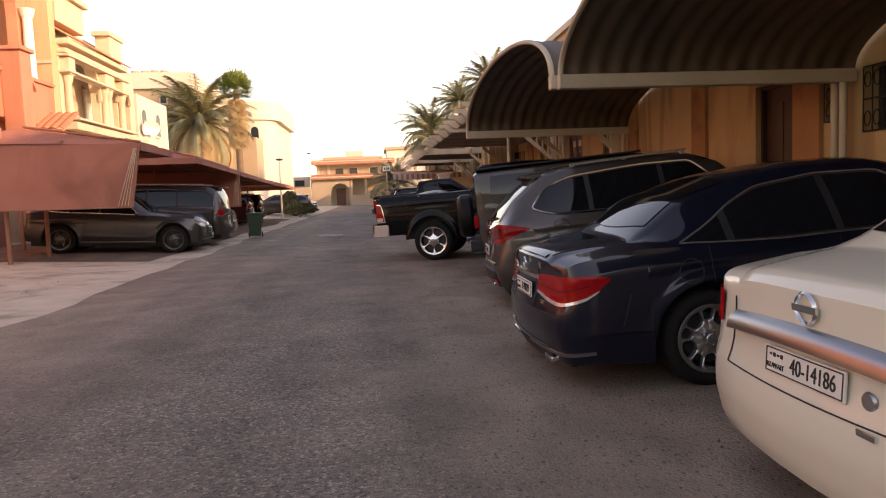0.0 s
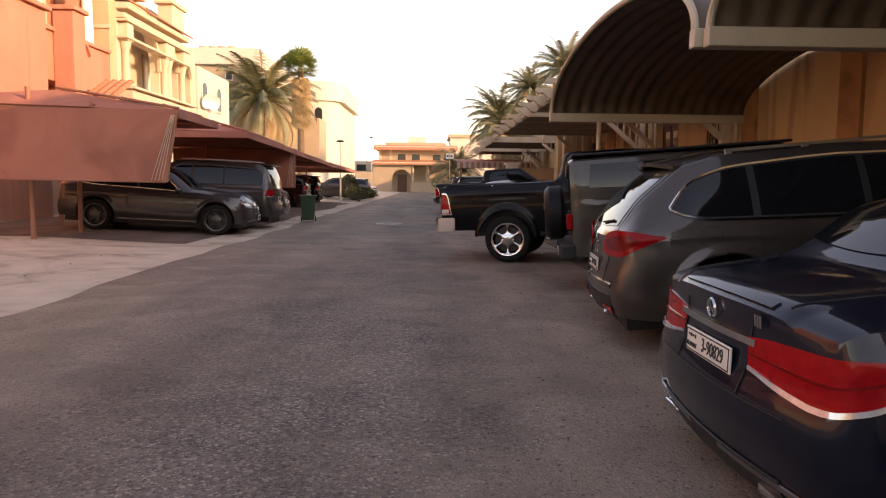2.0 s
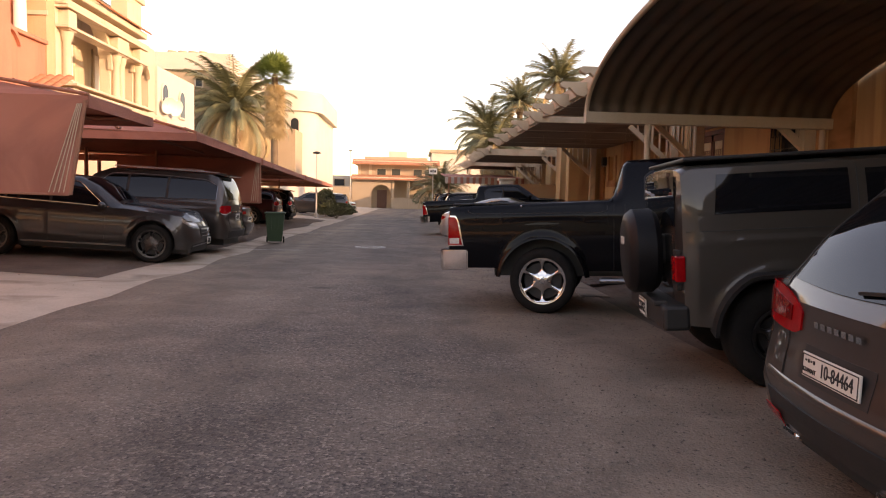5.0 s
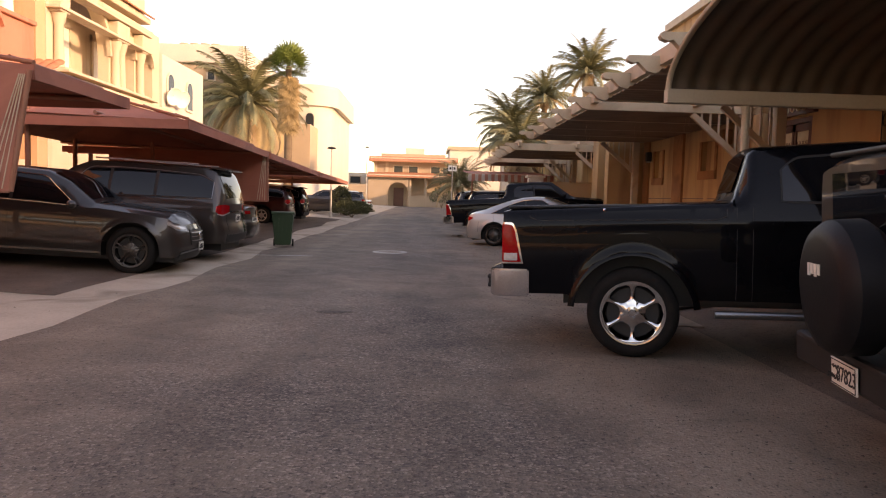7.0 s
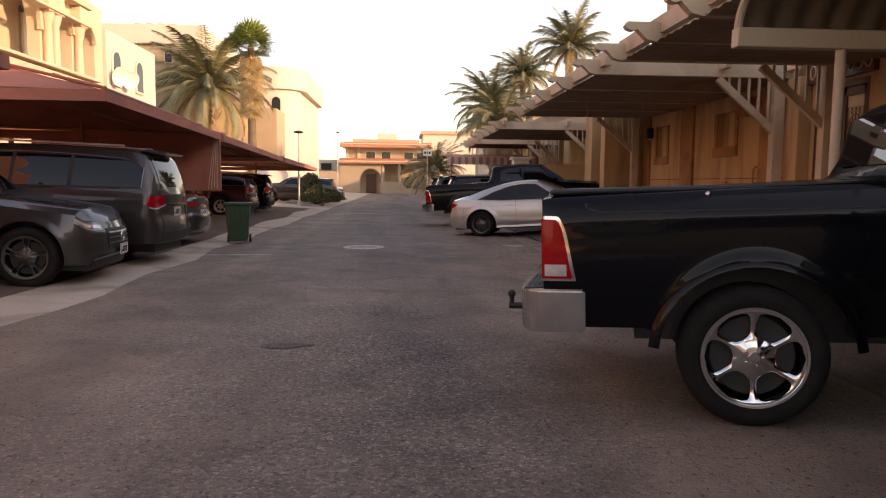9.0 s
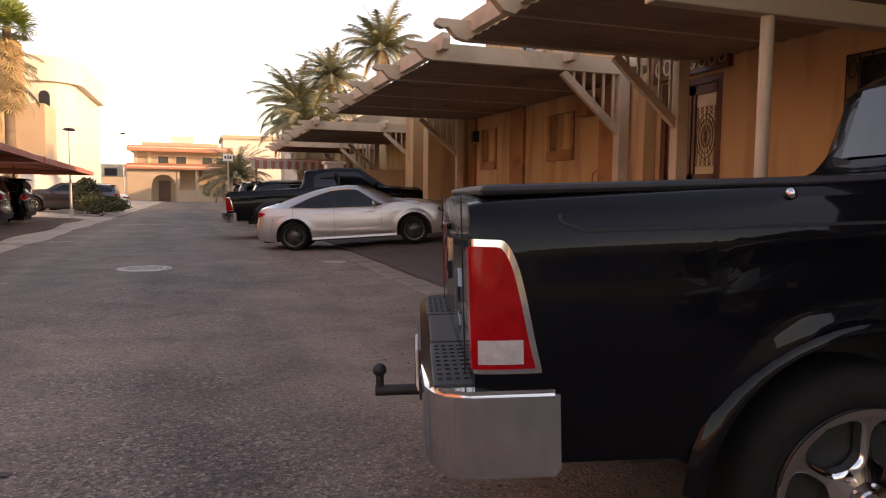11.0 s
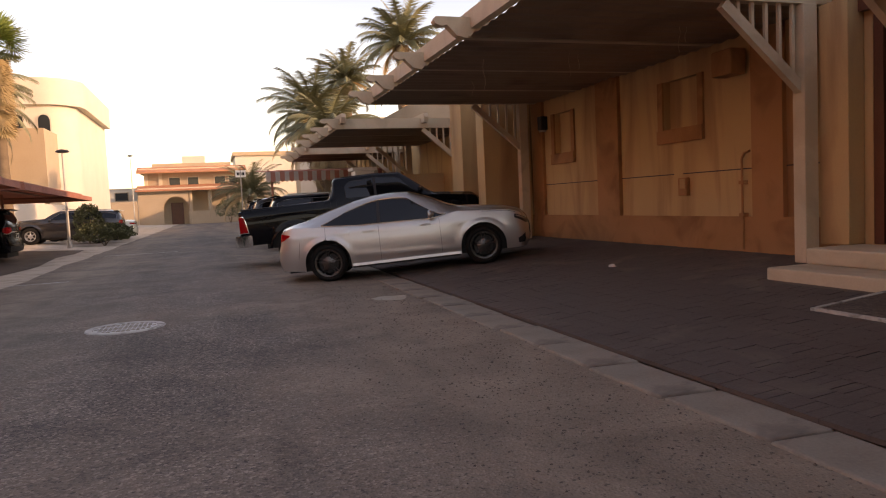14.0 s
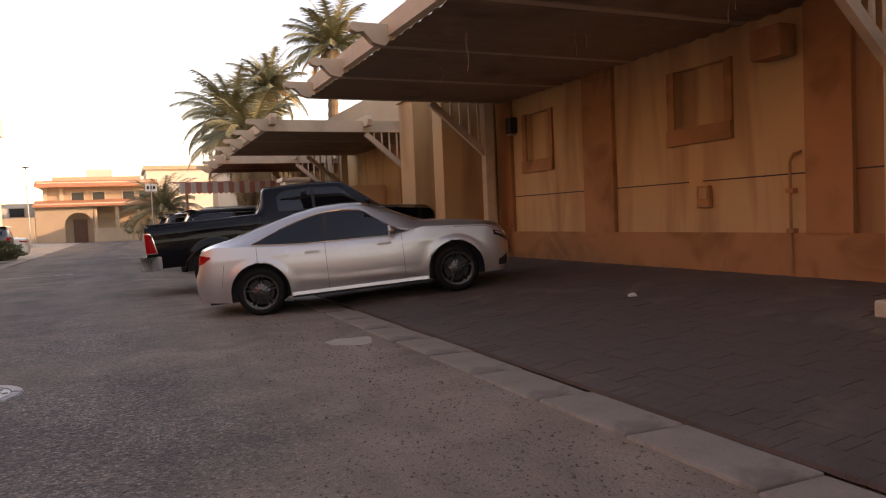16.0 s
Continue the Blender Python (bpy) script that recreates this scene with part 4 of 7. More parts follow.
def side_curtain(y, z0, z1, xr0, xr1, xl, label):
    root = thing("side_curtain", label, "curtain")
    bm = nb()
    grid(bm, lambda i, j: (xl + ((xr0 + (xr1 - xr0) * j) - xl) * i, y + 0.025 * math.sin(i * 37) * (1 - j) + 0.03 * noise.noise((i * 9, j * 4, y)), z0 + (z1 - z0) * j + 0.05 * (1 - i) * (1 - j)), 60, 8)
    thicken(bm, 0.006)
    part("cloth", bm, M_FABRIC, root, "brown-red hanging cloth", True)
    part("tie_pole", tube(nb(), (xr0 + 0.02, y, z0), (xr1 + 0.02, y, z1), 0.03, n=10), M_TENTPOLE, root, "", True)
    for k in range(4):
        part("tie_rope", tube(nb(), (xr0 - 0.06 - 0.07 * k, y - 0.03, z0 + 0.03), (xr1 - 0.02 - 0.02 * k, y - 0.03, z1 - 0.05), 0.008, n=6), M_CREAM, root, "pale tie rope")
    part("hem_bar", tube(nb(), (xr0, y, z0), (xl, y, z0 + 0.05), 0.018, n=8), M_TENTPOLE, root, "", True)


tent(16.35, 18.9, 2.76, 2.74, "near", "brown-red fabric car shade on a steel frame")
tent(21.5, 28.2, 2.7, 2.54, "far", "long brown-red fabric car shade beside the bin", ridge=0.8, hip=2.6)
tent(28.5, 37.4, 2.52, 2.3, "", "brown-red fabric car shade further along")
tent(37.8, 48.5, 2.28, 2.14, "", "far brown-red fabric car shade")
side_curtain(16.3, 1.34, 2.7, -5.77, -5.54, -11.0, "brown-red side curtain hanging from the shade frame")
side_curtain(28.15, 1.16, 2.52, -5.52, -5.54, -9.9, "brown-red side curtain at the end of a shade")

# ---- left-hand villas ----
wall_w = struct("wall_west", cubo(-13.4, -13.2, -30, 29.5, 0, 2.3), M_VILLA_OR, "orange rendered boundary wall behind the shades", "wall")
wall_w2 = struct("wall_west_far", cubo(-13.4, -13.2, 29.5, 62, 0, 2.2), M_VILLA, "cream boundary wall behind the shades", "wall")


def column(root, x, y, z0, z1, r=0.2, m=None):
    bm = nb()
    lathe(bm, [(r * 1.4, z0), (r * 1.4, z0 + 0.12), (r * 1.05, z0 + 0.2), (r, z0 + 0.3), (r * 0.88, z1 - 0.35), (r * 1.15, z1 - 0.28), (r * 1.35, z1 - 0.12), (r * 1.5, z1)], "z", 18, (x, y, 0))
    return part("column", bm, m or M_VILLA, root, "", True, 35)


def tiled_roof(root, xa, xb, ya, yb, za, zb, pitch=0.24):
    """A lean-to of barrel tiles falling towards xa."""
    n = int(abs(yb - ya) / pitch)
    def fn(i, j):
        y = ya + (yb - ya) * i
        r = 0.05 * abs(math.sin(math.pi * i * n))
        return (xa + (xb - xa) * j, y, za + (zb - za) * j + r - 0.03 * ((j * 5) % 1))
    bm = grid(nb(), fn, n * 6, 20)
    thicken(bm, 0.03)
    return part("tiled_roof", bm, M_TILE, root, "terracotta barrel tiles", True, 50)


def facade(root, name, x0, x1, y0, y1, z0, z1, arches, m):
    """A wall slab facing the street with arched openings (ya, yb, z0, spring)."""
    ys = sorted({y0, y1, *[a[0] for a in arches], *[a[1] for a in arches]})
    for a, b in zip(ys, ys[1:]):
        bm = nb()
        hit = [h for h in arches if h[0] <= a + 1e-6 and h[1] >= b - 1e-6]
        if not hit:
            box(bm, x0, x1, a, b, z0, z1)
        else:
            h = hit[0]
            if h[2] > z0:
                part(name, cubo(x0, x1, a, b, z0, h[2]), m, root)
            pts = arch_pts(h[0], h[1], h[3], h[3], 14)[1:-1] + [(h[1], z1), (h[0], z1)]
            slab(bm, pts, "x", x0, x1)
        part(name, bm, m, root)


def far_window(root, x, y, z, w, h, axis, m=None, arched=True):
    """A small window: recessed dark pane in a pale frame."""
    def plc(u, v, d0, d1, name, mm, parent):
        bm = nb()
        if arched:
            pts = arch_pts(-u, u, -v, v - u, 8)
        else:
            pts = [(-u, -v), (-u, v), (u, v), (u, -v)]
        if axis == "x":
            slab(bm, [(y + a, z + b) for a, b in pts], "x", x + d0, x + d1)
        else:
            slab(bm, [(x + a, z + b) for a, b in pts], "y", y + d0, y + d1)
        return part(name, bm, mm, parent)
    s = 1 if axis == "x" else -1
    f = plc(w / 2 + 0.1, h / 2 + 0.1, 0, s * 0.06, "window", m or M_FARWHITE, root)
    plc(w / 2, h / 2, s * 0.02, s * 0.075, "pane", M_GLASS, f)


villa = thing("villa", "cream and orange villa with arches, columns and terracotta tiles", "villa")
part("wall", cubo(-24, -14.2, 30.9, 40.2, 0, 9.6), M_VILLA, villa)
part("side_wall", cubo(-24, -13.02, 30.3, 30.85, 0, 10.4), M_VILLA_OR, villa, "orange gable wall")
part("gable_cornice", cubo(-24, -12.85, 30.2, 30.95, 10.4, 10.75, 0.05), M_VILLA, villa)
facade(villa, "front_wall", -13.4, -13.0, 30.86, 40.2, 0, 8.1, [(31.6, 35.2, 4.95, 6.3), (36.2, 37.5, 4.95, 6.6), (38.2, 39.4, 4.95, 6.6)], M_VILLA)
for y in (31.35, 35.45, 35.95, 37.75):
    column(villa, -12.86, y, 4.95, 6.9, 0.16)
part("balcony_slab", cubo(-13.5, -12.4, 30.86, 40.2, 4.6, 4.92, 0.03), M_VILLA, villa)
part("cornice", cubo(-13.2, -12.5, 30.86, 38.0, 8.1, 8.35, 0.04), M_VILLA, villa)
tiled_roof(villa, -12.35, -13.6, 30.86, 38.1, 8.35, 9.1)
for x0, x1, y0, y1, z0, z1 in ((-14.3, -13.2, 31.5, 34.5, 9.2, 10.4), (-14.5, -13.0, 31.3, 34.7, 10.4, 10.65), (-13.6, -12.9, 36.8, 38.4, 8.6, 9.7), (-13.7, -12.8, 36.6, 38.6, 9.7, 9.95)):
    part("parapet", cubo(x0, x1, y0, y1, z0, z1, 0.03), M_VILLA, villa)
part("upper_cornice", cubo(-13.15, -12.62, 30.86, 38.6, 7.75, 7.95, 0.04), M_VILLA, villa)
for y in (31.35, 35.45, 35.95, 37.75):
    part("entablature_block", cubo(-13.1, -12.62, y - 0.3, y + 0.3, 6.9, 7.6, 0.04), M_VILLA, villa)
for y0, y1 in ((32.2, 34.6), (36.4, 37.3), (38.35, 39.25)):
    w = part("window", cubo(-14.24, -14.16, y0, y1, 5.0, 7.1), M_WHITE, villa, "pale closed shutters")
    fr = nb()
    box(fr, -14.18, -14.1, y0 - 0.12, y0, 4.95, 7.2)
    box(fr, -14.18, -14.1, y1, y1 + 0.12, 4.95, 7.2)
    box(fr, -14.18, -14.1, y0 - 0.12, y1 + 0.12, 7.1, 7.3)
    part("window_frame", fr, M_VILLA, w)
for y0, y1, zs in ((31.6, 35.2, 6.3), (36.2, 37.5, 6.6), (38.2, 39.4, 6.6)):
    bm = nb()
    ring = arch_pts(y0, y1, zs, zs, 18)[1:-1]
    for p, q in zip(ring, ring[1:]):
        beam(bm, (-12.96, *p), (-12.96, *q), 0.16, 0.14, (1, 0, 0))
    part("arch_moulding", bm, M_VILLA, villa)
for z in (5.05, 7.02, 7.68):
    part("string_course", cubo(-13.02, -12.55 if z > 6 else -12.3, 30.86, 38.3, z - 0.05, z + 0.05, 0.015), M_VILLA, villa)
part("gable_band", cubo(-24, -12.95, 30.24, 30.3, 7.2, 7.34), M_VILLA, villa)
for y in (31.35, 35.45, 35.95, 37.75):
    part("pedestal", cubo(-13.02, -12.55, y - 0.24, y + 0.24, 4.92, 5.2, 0.02), M_VILLA, villa)
for x0, y0, y1 in ((-12.88, 40.75, 41.6), (-12.88, 43.3, 44.2)):
    far_window(villa, x0, (y0 + y1) / 2, 6.0, 0.7, 1.3, "x")
part("annexe_wall", cubo(-24, -12.9, 40.3, 46, 0, 7.4), M_FARWHITE, villa, "white side block")
for y in (40.7, 41.8):
    bm = nb()
    lathe(bm, [(0.001, 0.12), (0.25, 0.09), (0.4, 0.0), (0.41, 0.012), (0.25, 0.105), (0.001, 0.135)], "y", 18)
    d = part("satellite_dish", bm, M_WHITE, villa, "white satellite dish", True)
    d.matrix_basis = pose(-12.5, y, 5.6, 20, 0, 60)
    part("dish_arm", tube(nb(), (0, 0.1, 0), (0, 0.35, 0.3), 0.02), M_GALV, d)

coral = thing("villa", "coral red villa with white columns and a tall arch", "villa")
part("wall", cubo(-24, -15.0, 8, 30.2, 0, 10.5), M_CORAL, coral)
facade(coral, "front_wall", -14.2, -13.8, 12, 30.2, 0, 11.5, [(20.4, 24.4, 5.2, 8.4), (25.4, 29.4, 5.6, 8.9)], M_CORAL)
for y in (25.2, 29.7):
    column(coral, -13.55, y, 6.3, 9.2, 0.2, M_WHITE)
part("balcony", cubo(-13.9, -13.0, 24.6, 30.2, 4.6, 6.2, 0.04), M_CORAL, coral)
part("bay", cubo(-13.95, -12.6, 21.0, 25.0, 0, 6.6, 0.04), M_CORAL, coral, "coral projecting bay")
part("bay_ledge", cubo(-13.95, -12.45, 20.9, 25.1, 6.6, 6.75, 0.03), M_CORAL, coral)
bm = nb()
lathe(bm, [(0.16, 0.0), (0.2, 0.03), (0.27, 0.03), (0.27, 0.0)], "y", 18)
ro = part("oval_ornament", bm, M_WHITE, coral, "white oval ornament", True)
ro.matrix_basis = Matrix.Translation((-12.98, 27.6, 5.6)) @ Matrix.Rotation(radians(-90), 4, "Z") @ Matrix.Diagonal((1, 1, 1.5, 1))
part("ledge", cubo(-13.9, -12.9, 25.1, 30.2, 6.2, 6.34, 0.03), M_CORAL, coral)
rows_n = 7
def porch_tiles(i, j):
    y = 28.2 + 1.6 * j
    return (-14.0 + 2.1 * i, y, 4.35 + 0.75 * j + 0.07 * abs(math.sin(math.pi * i * rows_n)) - 0.04 * ((j * 5) % 1))
part("porch_roof", thicken(grid(nb(), porch_tiles, 56, 20), 0.03), M_TILE, coral, "terracotta barrel tiles", True, 50)
part("porch_beam", cubo(-14.0, -11.9, 28.15, 28.35, 4.1, 4.36, 0.02), M_CORAL, coral)
part("bay", cubo(-13.0, -12.3, 26.1, 26.9, 3.6, 6.9, 0.04), M_CORAL, coral, "coral corner pier")
part("bay_ledge", cubo(-13.05, -12.2, 26.0, 27.0, 6.9, 7.05, 0.03), M_CORAL, coral)
bm = nb()
for k in range(16):
    a0, a1 = math.pi * (0.15 + 0.7 * k / 16), math.pi * (0.15 + 0.7 * (k + 1) / 16)
    beam(bm, (-12.96, 27.7 + 0.95 * math.cos(a0), 5.4 + 0.95 * math.sin(a0)), (-12.96, 27.7 + 0.95 * math.cos(a1), 5.4 + 0.95 * math.sin(a1)), 0.14, 0.12)
part("arched_moulding", bm, M_CORAL, coral)
for y0, y1, z0 in ((21.0, 23.8, 5.3), (25.9, 27.2, 6.0), (27.5, 28.9, 6.0)):
    w = part("window", cubo(-15.0, -14.8, y0, y1, z0, z0 + 2.6), M_WHITE, coral, "pale curtained window")
    fr = nb()
    box(fr, -14.85, -14.7, y0 - 0.1, y0, z0, z0 + 2.7)
    box(fr, -14.85, -14.7, y1, y1 + 0.1, z0, z0 + 2.7)
    box(fr, -14.85, -14.7, y0 - 0.1, y1 + 0.1, z0 + 2.6, z0 + 2.75)
    part("window_frame", fr, M_VILLA, w)


tower = thing("house", "beige house with a rounded white corner tower", "house")
part("wall", cubo(-32, -16.2, 66, 84, 0, 12.4), M_FAR, tower)
part("roof_band", cubo(-32.3, -15.9, 65.7, 84.3, 11.6, 13.0), M_FARWHITE, tower)
part("lower_wall", cubo(-17, -11.2, 70, 83.9, 0, 7.4), M_FAR, tower)
bm = nb()
pts = [(-16.5, 74), (-12.2, 74)] + [(-12.2 + 2.2 * math.sin(math.radians(a)), 76.2 - 2.2 * math.cos(math.radians(a))) for a in range(8, 90, 8)] + [(-10.0, 76.4), (-10.0, 90), (-16.5, 90)]
slab(bm, pts, "z", 0, 10.6)
part("tower", bm, M_FARWHITE, tower, "white rounded tower", True)
bm = nb()
pts2 = [(-16.6, 73.7), (-12.2, 73.7)] + [(-12.2 + 2.7 * math.sin(math.radians(a)), 76.4 - 2.7 * math.cos(math.radians(a))) for a in range(8, 90, 8)] + [(-9.5, 76.4), (-9.5, 90), (-16.6, 90)]
slab(bm, pts2, "z", 9.5, 11.4)
part("cornice", bm, M_FARWHITE, tower, "white projecting cornice", True)
for z in (5.6, 7.0):
    part("string_course", cubo(-16.4, -12.2, 73.86, 74.0, z, z + 0.18), M_FARWHITE, tower)
for x in (-13.6, -11.9):
    far_window(tower, x, 74.0, 8.1, 0.75, 1.4, "y")
for x in (-21.5, -18.5):
    far_window(tower, x, 66.0, 10.6, 0.5, 0.6, "y", None, False)
bm = nb()
for k in range(4):
    tube(bm, (-22 + k * 0.9, 70, 13.0), (-22 + k * 0.9, 70, 13.9), 0.4, n=14)
part("roof_tank", bm, M_FAR, tower, "roof tanks", True)
bm = nb()
for k in range(16):
    box(bm, -11.1 + k * 0.0, -11.0, 60 + k * 0.5, 60.06 + k * 0.5, 2.2, 3.4)
box(bm, -11.1, -11.0, 60, 68, 3.3, 3.4)
part("railing", bm, M_WHITE, tower)
part("garden_wall", cubo(-11.2, -10.9, 50, 74, 0, 2.3), M_FARWHITE, tower)

end = thing("house", "two-storey tan house with an arched porch closing the street", "house")
part("wall", cubo(-8.4, 2.6, 108, 120, 0, 6.2), M_FAR, end)
part("roof_edge", cubo(-8.9, 3.1, 107.4, 120.5, 6.2, 6.75), M_VILLA, end)
part("eaves_tiles", slab(nb(), [(106.6, 6.3), (108.2, 6.95), (108.2, 6.75), (106.6, 6.15)], "x", -9.1, 3.3), M_TILE, end, "terracotta tiled eaves")
part("porch_tiles", slab(nb(), [(104.6, 4.1), (107.9, 4.75), (107.9, 4.5), (104.6, 3.95)], "x", -9.2, 3.4), M_TILE, end, "terracotta porch roof")
for x in (-8.2, -6.6, 2.4):
    part("pilaster", cubo(x - 0.2, x + 0.2, 107.85, 108.0, 4.4, 6.2), M_VILLA, end)
part("roof_parapet", cubo(-7.5, 1.6, 109.0, 109.3, 6.7, 7.4), M_FAR, end)
part("roof_room", cubo(-4.1, -1.4, 110, 115, 6.7, 8.3), M_FARWHITE, end)
part("porch_roof", cubo(-9, 3.2, 105.2, 108, 3.9, 4.35), M_VILLA, end)
bm = nb()
for a, b in ((-9, -6.3), (-3.5, 3.2)):
    box(bm, a, b, 105.2, 105.6, 0, 3.9 if a < -7 else 1.5)
pts = arch_pts(-6.3, -3.5, 1.9, 1.9, 14)[1:-1] + [(-3.5, 3.9), (-6.3, 3.9)]
slab(bm, pts, "y", 105.2, 105.6)
part("porch_wall", bm, M_FAR, end)
for x in (-3.3, -1.1, 1.0, 3.0):
    part("porch_column", tube(nb(), (x, 105.4, 0), (x, 105.4, 3.9), 0.22, n=12), M_FAR, end, "", True)
part("door", cubo(-5.6, -4.2, 107.9, 108.0, 0, 2.6), M_WOODDOOR, end)
for x in (-5.0, -2.9, 0.2, 1.9):
    far_window(end, x, 108.0, 5.1, 1.2, 1.0, "y", M_VILLA, False)
part("wing", cubo(-26, -8.5, 110, 122, 0, 4.6), M_FARWHITE, end)
part("wing_wall", cubo(-26, -9, 104, 104.4, 0, 2.9), M_FAR, end)
for k in range(5):
    far_window(end, -24 + k * 3.2, 110.0, 3.6, 1.4, 0.9, "y", M_FAR, False)
part("right_wall", cubo(3.2, 9, 103, 103.4, 0, 2.4), M_FAR, end)
tw = thing("house", "pale distant house with flat roof", "house")
part("wall", cubo(2.5, 12, 118, 130, 0, 8.8), M_FARWHITE, tw)
part("parapet", cubo(2.2, 12.3, 117.7, 130.3, 8.8, 9.3), M_FAR, tw)
struct("wall_far", cubo(-60, -30, 100, 101, 0, 5), M_FAR, "far garden wall", "wall")
struct("wall_behind", cubo(-30, 30, -32, -31, 0, 7), M_BEIGEWALL, "plain house wall behind the start", "wall")

# ---- the parked cars ----
P_NAVY = paint("dark_navy_paint", (0.006, 0.009, 0.020), 0.2, 0.3, amount=0.012, coat=0.8)
P_BROWN = paint("grey_brown_metallic", (0.085, 0.068, 0.06), 0.28, 0.7, amount=0.06)
P_BLACK = paint("black_paint", (0.003, 0.0033, 0.005), 0.16, 0.1, amount=0.004, coat=0.35)
P_JEEP = paint("dark_grey_paint", (0.062, 0.054, 0.048), 0.32, 0.4, amount=0.08)
P_WHITE = paint("pearl_cream_paint", (0.74, 0.68, 0.54), 0.35, 0.0, amount=0.04)
P_SILVER = paint("silver_metallic", (0.56, 0.53, 0.5), 0.28, 0.75, amount=0.06)
P_GREY = paint("graphite_metallic", (0.06, 0.056, 0.055), 0.28, 0.75, amount=0.05)
P_LC = paint("dark_bronze_metallic", (0.05, 0.044, 0.042), 0.25, 0.55, amount=0.08)
P_MAROON = paint("dark_maroon_paint", (0.05, 0.012, 0.014), 0.2, 0.4, amount=0.06)


def sedan_spec(ro, wb, fo, W, H, wr, deck, hood, cowl_x, roof0, roof1, boot_x, bz=0.93):
    L0, L1 = -ro, wb + fo
    belt = [(L0, deck - 0.12), (L0 + 0.2, deck - 0.06), (boot_x, deck - 0.02), (0.6, bz), (cowl_x, bz - 0.03), (cowl_x + 0.35, hood - 0.06), (L1 - 0.35, hood - 0.2), (L1, hood - 0.32)]
    top = [(L0, deck - 0.05), (L0 + 0.12, deck), (boot_x, deck + 0.03), (roof0 - 0.55, H - 0.16), (roof0, H - 0.03), ((roof0 + roof1) / 2, H), (roof1, H - 0.02), (roof1 + 0.4, H - 0.17), (cowl_x + 0.3, hood + 0.03), (cowl_x + 0.6, hood), (L1 - 0.3, hood - 0.14), (L1, hood - 0.28)]
    gw = [(L0, W * 0.62), (boot_x, W * 0.72), (roof0, W * 0.64), (roof1, W * 0.64), (cowl_x + 0.3, W * 0.8), (L1, W * 0.6)]
    return Car(ro, wb, fo, W, belt, top, gw, wr, 0.22, rear=[(0.2, 0.09), (0.35, 0.02), (0.5, 0.0), (0.62, 0.015), (0.72, 0.06), (0.9, 0.09), (1.05, 0.1)], front=[(0.2, 0.1), (0.4, 0.0), (0.6, 0.03), (0.75, 0.12)])


def suv_spec(ro, wb, fo, W, H, wr, beltz, hood, cowl_x, roof0, roof1, hatch_z, rake):
    L0, L1 = -ro, wb + fo
    belt = [(L0, hatch_z - 0.02), (L0 + 0.25, beltz + 0.06), (0.3, beltz + 0.05), (cowl_x, beltz), (cowl_x + 0.35, hood - 0.06), (L1 - 0.3, hood - 0.16), (L1, hood - 0.3)]
    top = [(L0, hatch_z), (L0 + rake * 0.5, (hatch_z + H) / 2), (L0 + rake, H - 0.08), (L0 + rake + 0.3, H - 0.02), ((roof0 + roof1) / 2, H), (roof1, H - 0.02), (roof1 + 0.35, H - 0.17), (cowl_x + 0.25, hood + 0.04), (cowl_x + 0.6, hood + 0.02), (L1 - 0.3, hood - 0.06), (L1, hood - 0.26)]
    gw = [(L0, W * 0.74), (L0 + rake, W * 0.7), (roof0, W * 0.71), (roof1, W * 0.7), (cowl_x + 0.3, W * 0.84), (L1, W * 0.66)]
    return Car(ro, wb, fo, W, belt, top, gw, wr, 0.3, rear=[(0.25, 0.1), (0.4, 0.02), (0.55, 0.0), (0.68, 0.03), (0.8, 0.07), (1.1, 0.09)], front=[(0.2, 0.1), (0.45, 0.0), (0.7, 0.03), (0.85, 0.1)])


def dress(car, root, pm, panes, hx, hz, joints, mirror, wh, trim=None, glass=None):
    part("body", car.body(), pm, root, "", True, 32)
    underbody(car, root)
    if isinstance(panes, dict):
        glass_band(car, root, **panes)
    else:
        side_glass(car, root, panes)
    handles(car, root, hx, hz, wh[-1] if wh[-1] else pm)
    door_joints(car, root, joints)
    if mirror:
        mirror_part(root, mirror[0], mirror[1], car.side_y(mirror[0], mirror[1]) - 0.03, pm)
    add_wheels(car, root, car.W - 0.02, *wh[:-1])
    if trim:
        chrome_line(car, root, trim)


def at_axle(name, label, x, y, yaw, tilt, group=""):
    return thing(name, label, "car", (x, y, ground_z(x) if tilt >= 0 else 0.0), yaw, group, tilt)


# cream sedan
car = sedan_spec(1.0, 2.78, 0.98, 0.915, 1.47, 0.33, 1.09, 0.98, 2.0, 0.55, 1.55, -0.35)
root = at_axle("sedan", "cream white sedan parked nose to the wall", 2.2, 2.38, 0, 4.6)
dress(car, root, P_WHITE, [[(0.12, 0.08), (0.95, 0.08), (0.9, 0.9), (0.5, 0.9)], [(1.02, 0.08), (2.0, 0.08), (1.62, 0.9), (0.97, 0.9)]], (0.85, 1.8), 0.86, ((0.98, 0.25), (2.0, 0.3), (0.1, 0.7)), (1.95, 0.93), (0.22, 0.21, 9, True, 0.14, M_ALLOY, M_CHROME))
screen(car, root, "rear_window", -0.28, 0.42, 0.86, x0e=0.1)
screen(car, root, "windscreen", 1.62, 2.22, 0.88)
rear_lamps(car, root, 0.76, 0.8, 0.95, 0.34, 0.84, 0.98, M_RED)
garn = grid(nb(), lambda i, j: car.P_rear(-0.6 + 1.2 * i, 0.835 + 0.075 * j - 0.03 * abs(2 * i - 1) ** 2, 0.05 * math.sqrt(max(0, 1 - j * j)) + 0.004), 16, 6)
thicken(garn, 0.02)
part("chrome_garnish", garn, M_SATIN, root, "chrome strip across the boot lid", True)
bm = nb()
lathe(bm, [(0.052, 0), (0.06, -0.012), (0.068, 0)], "y", 24)
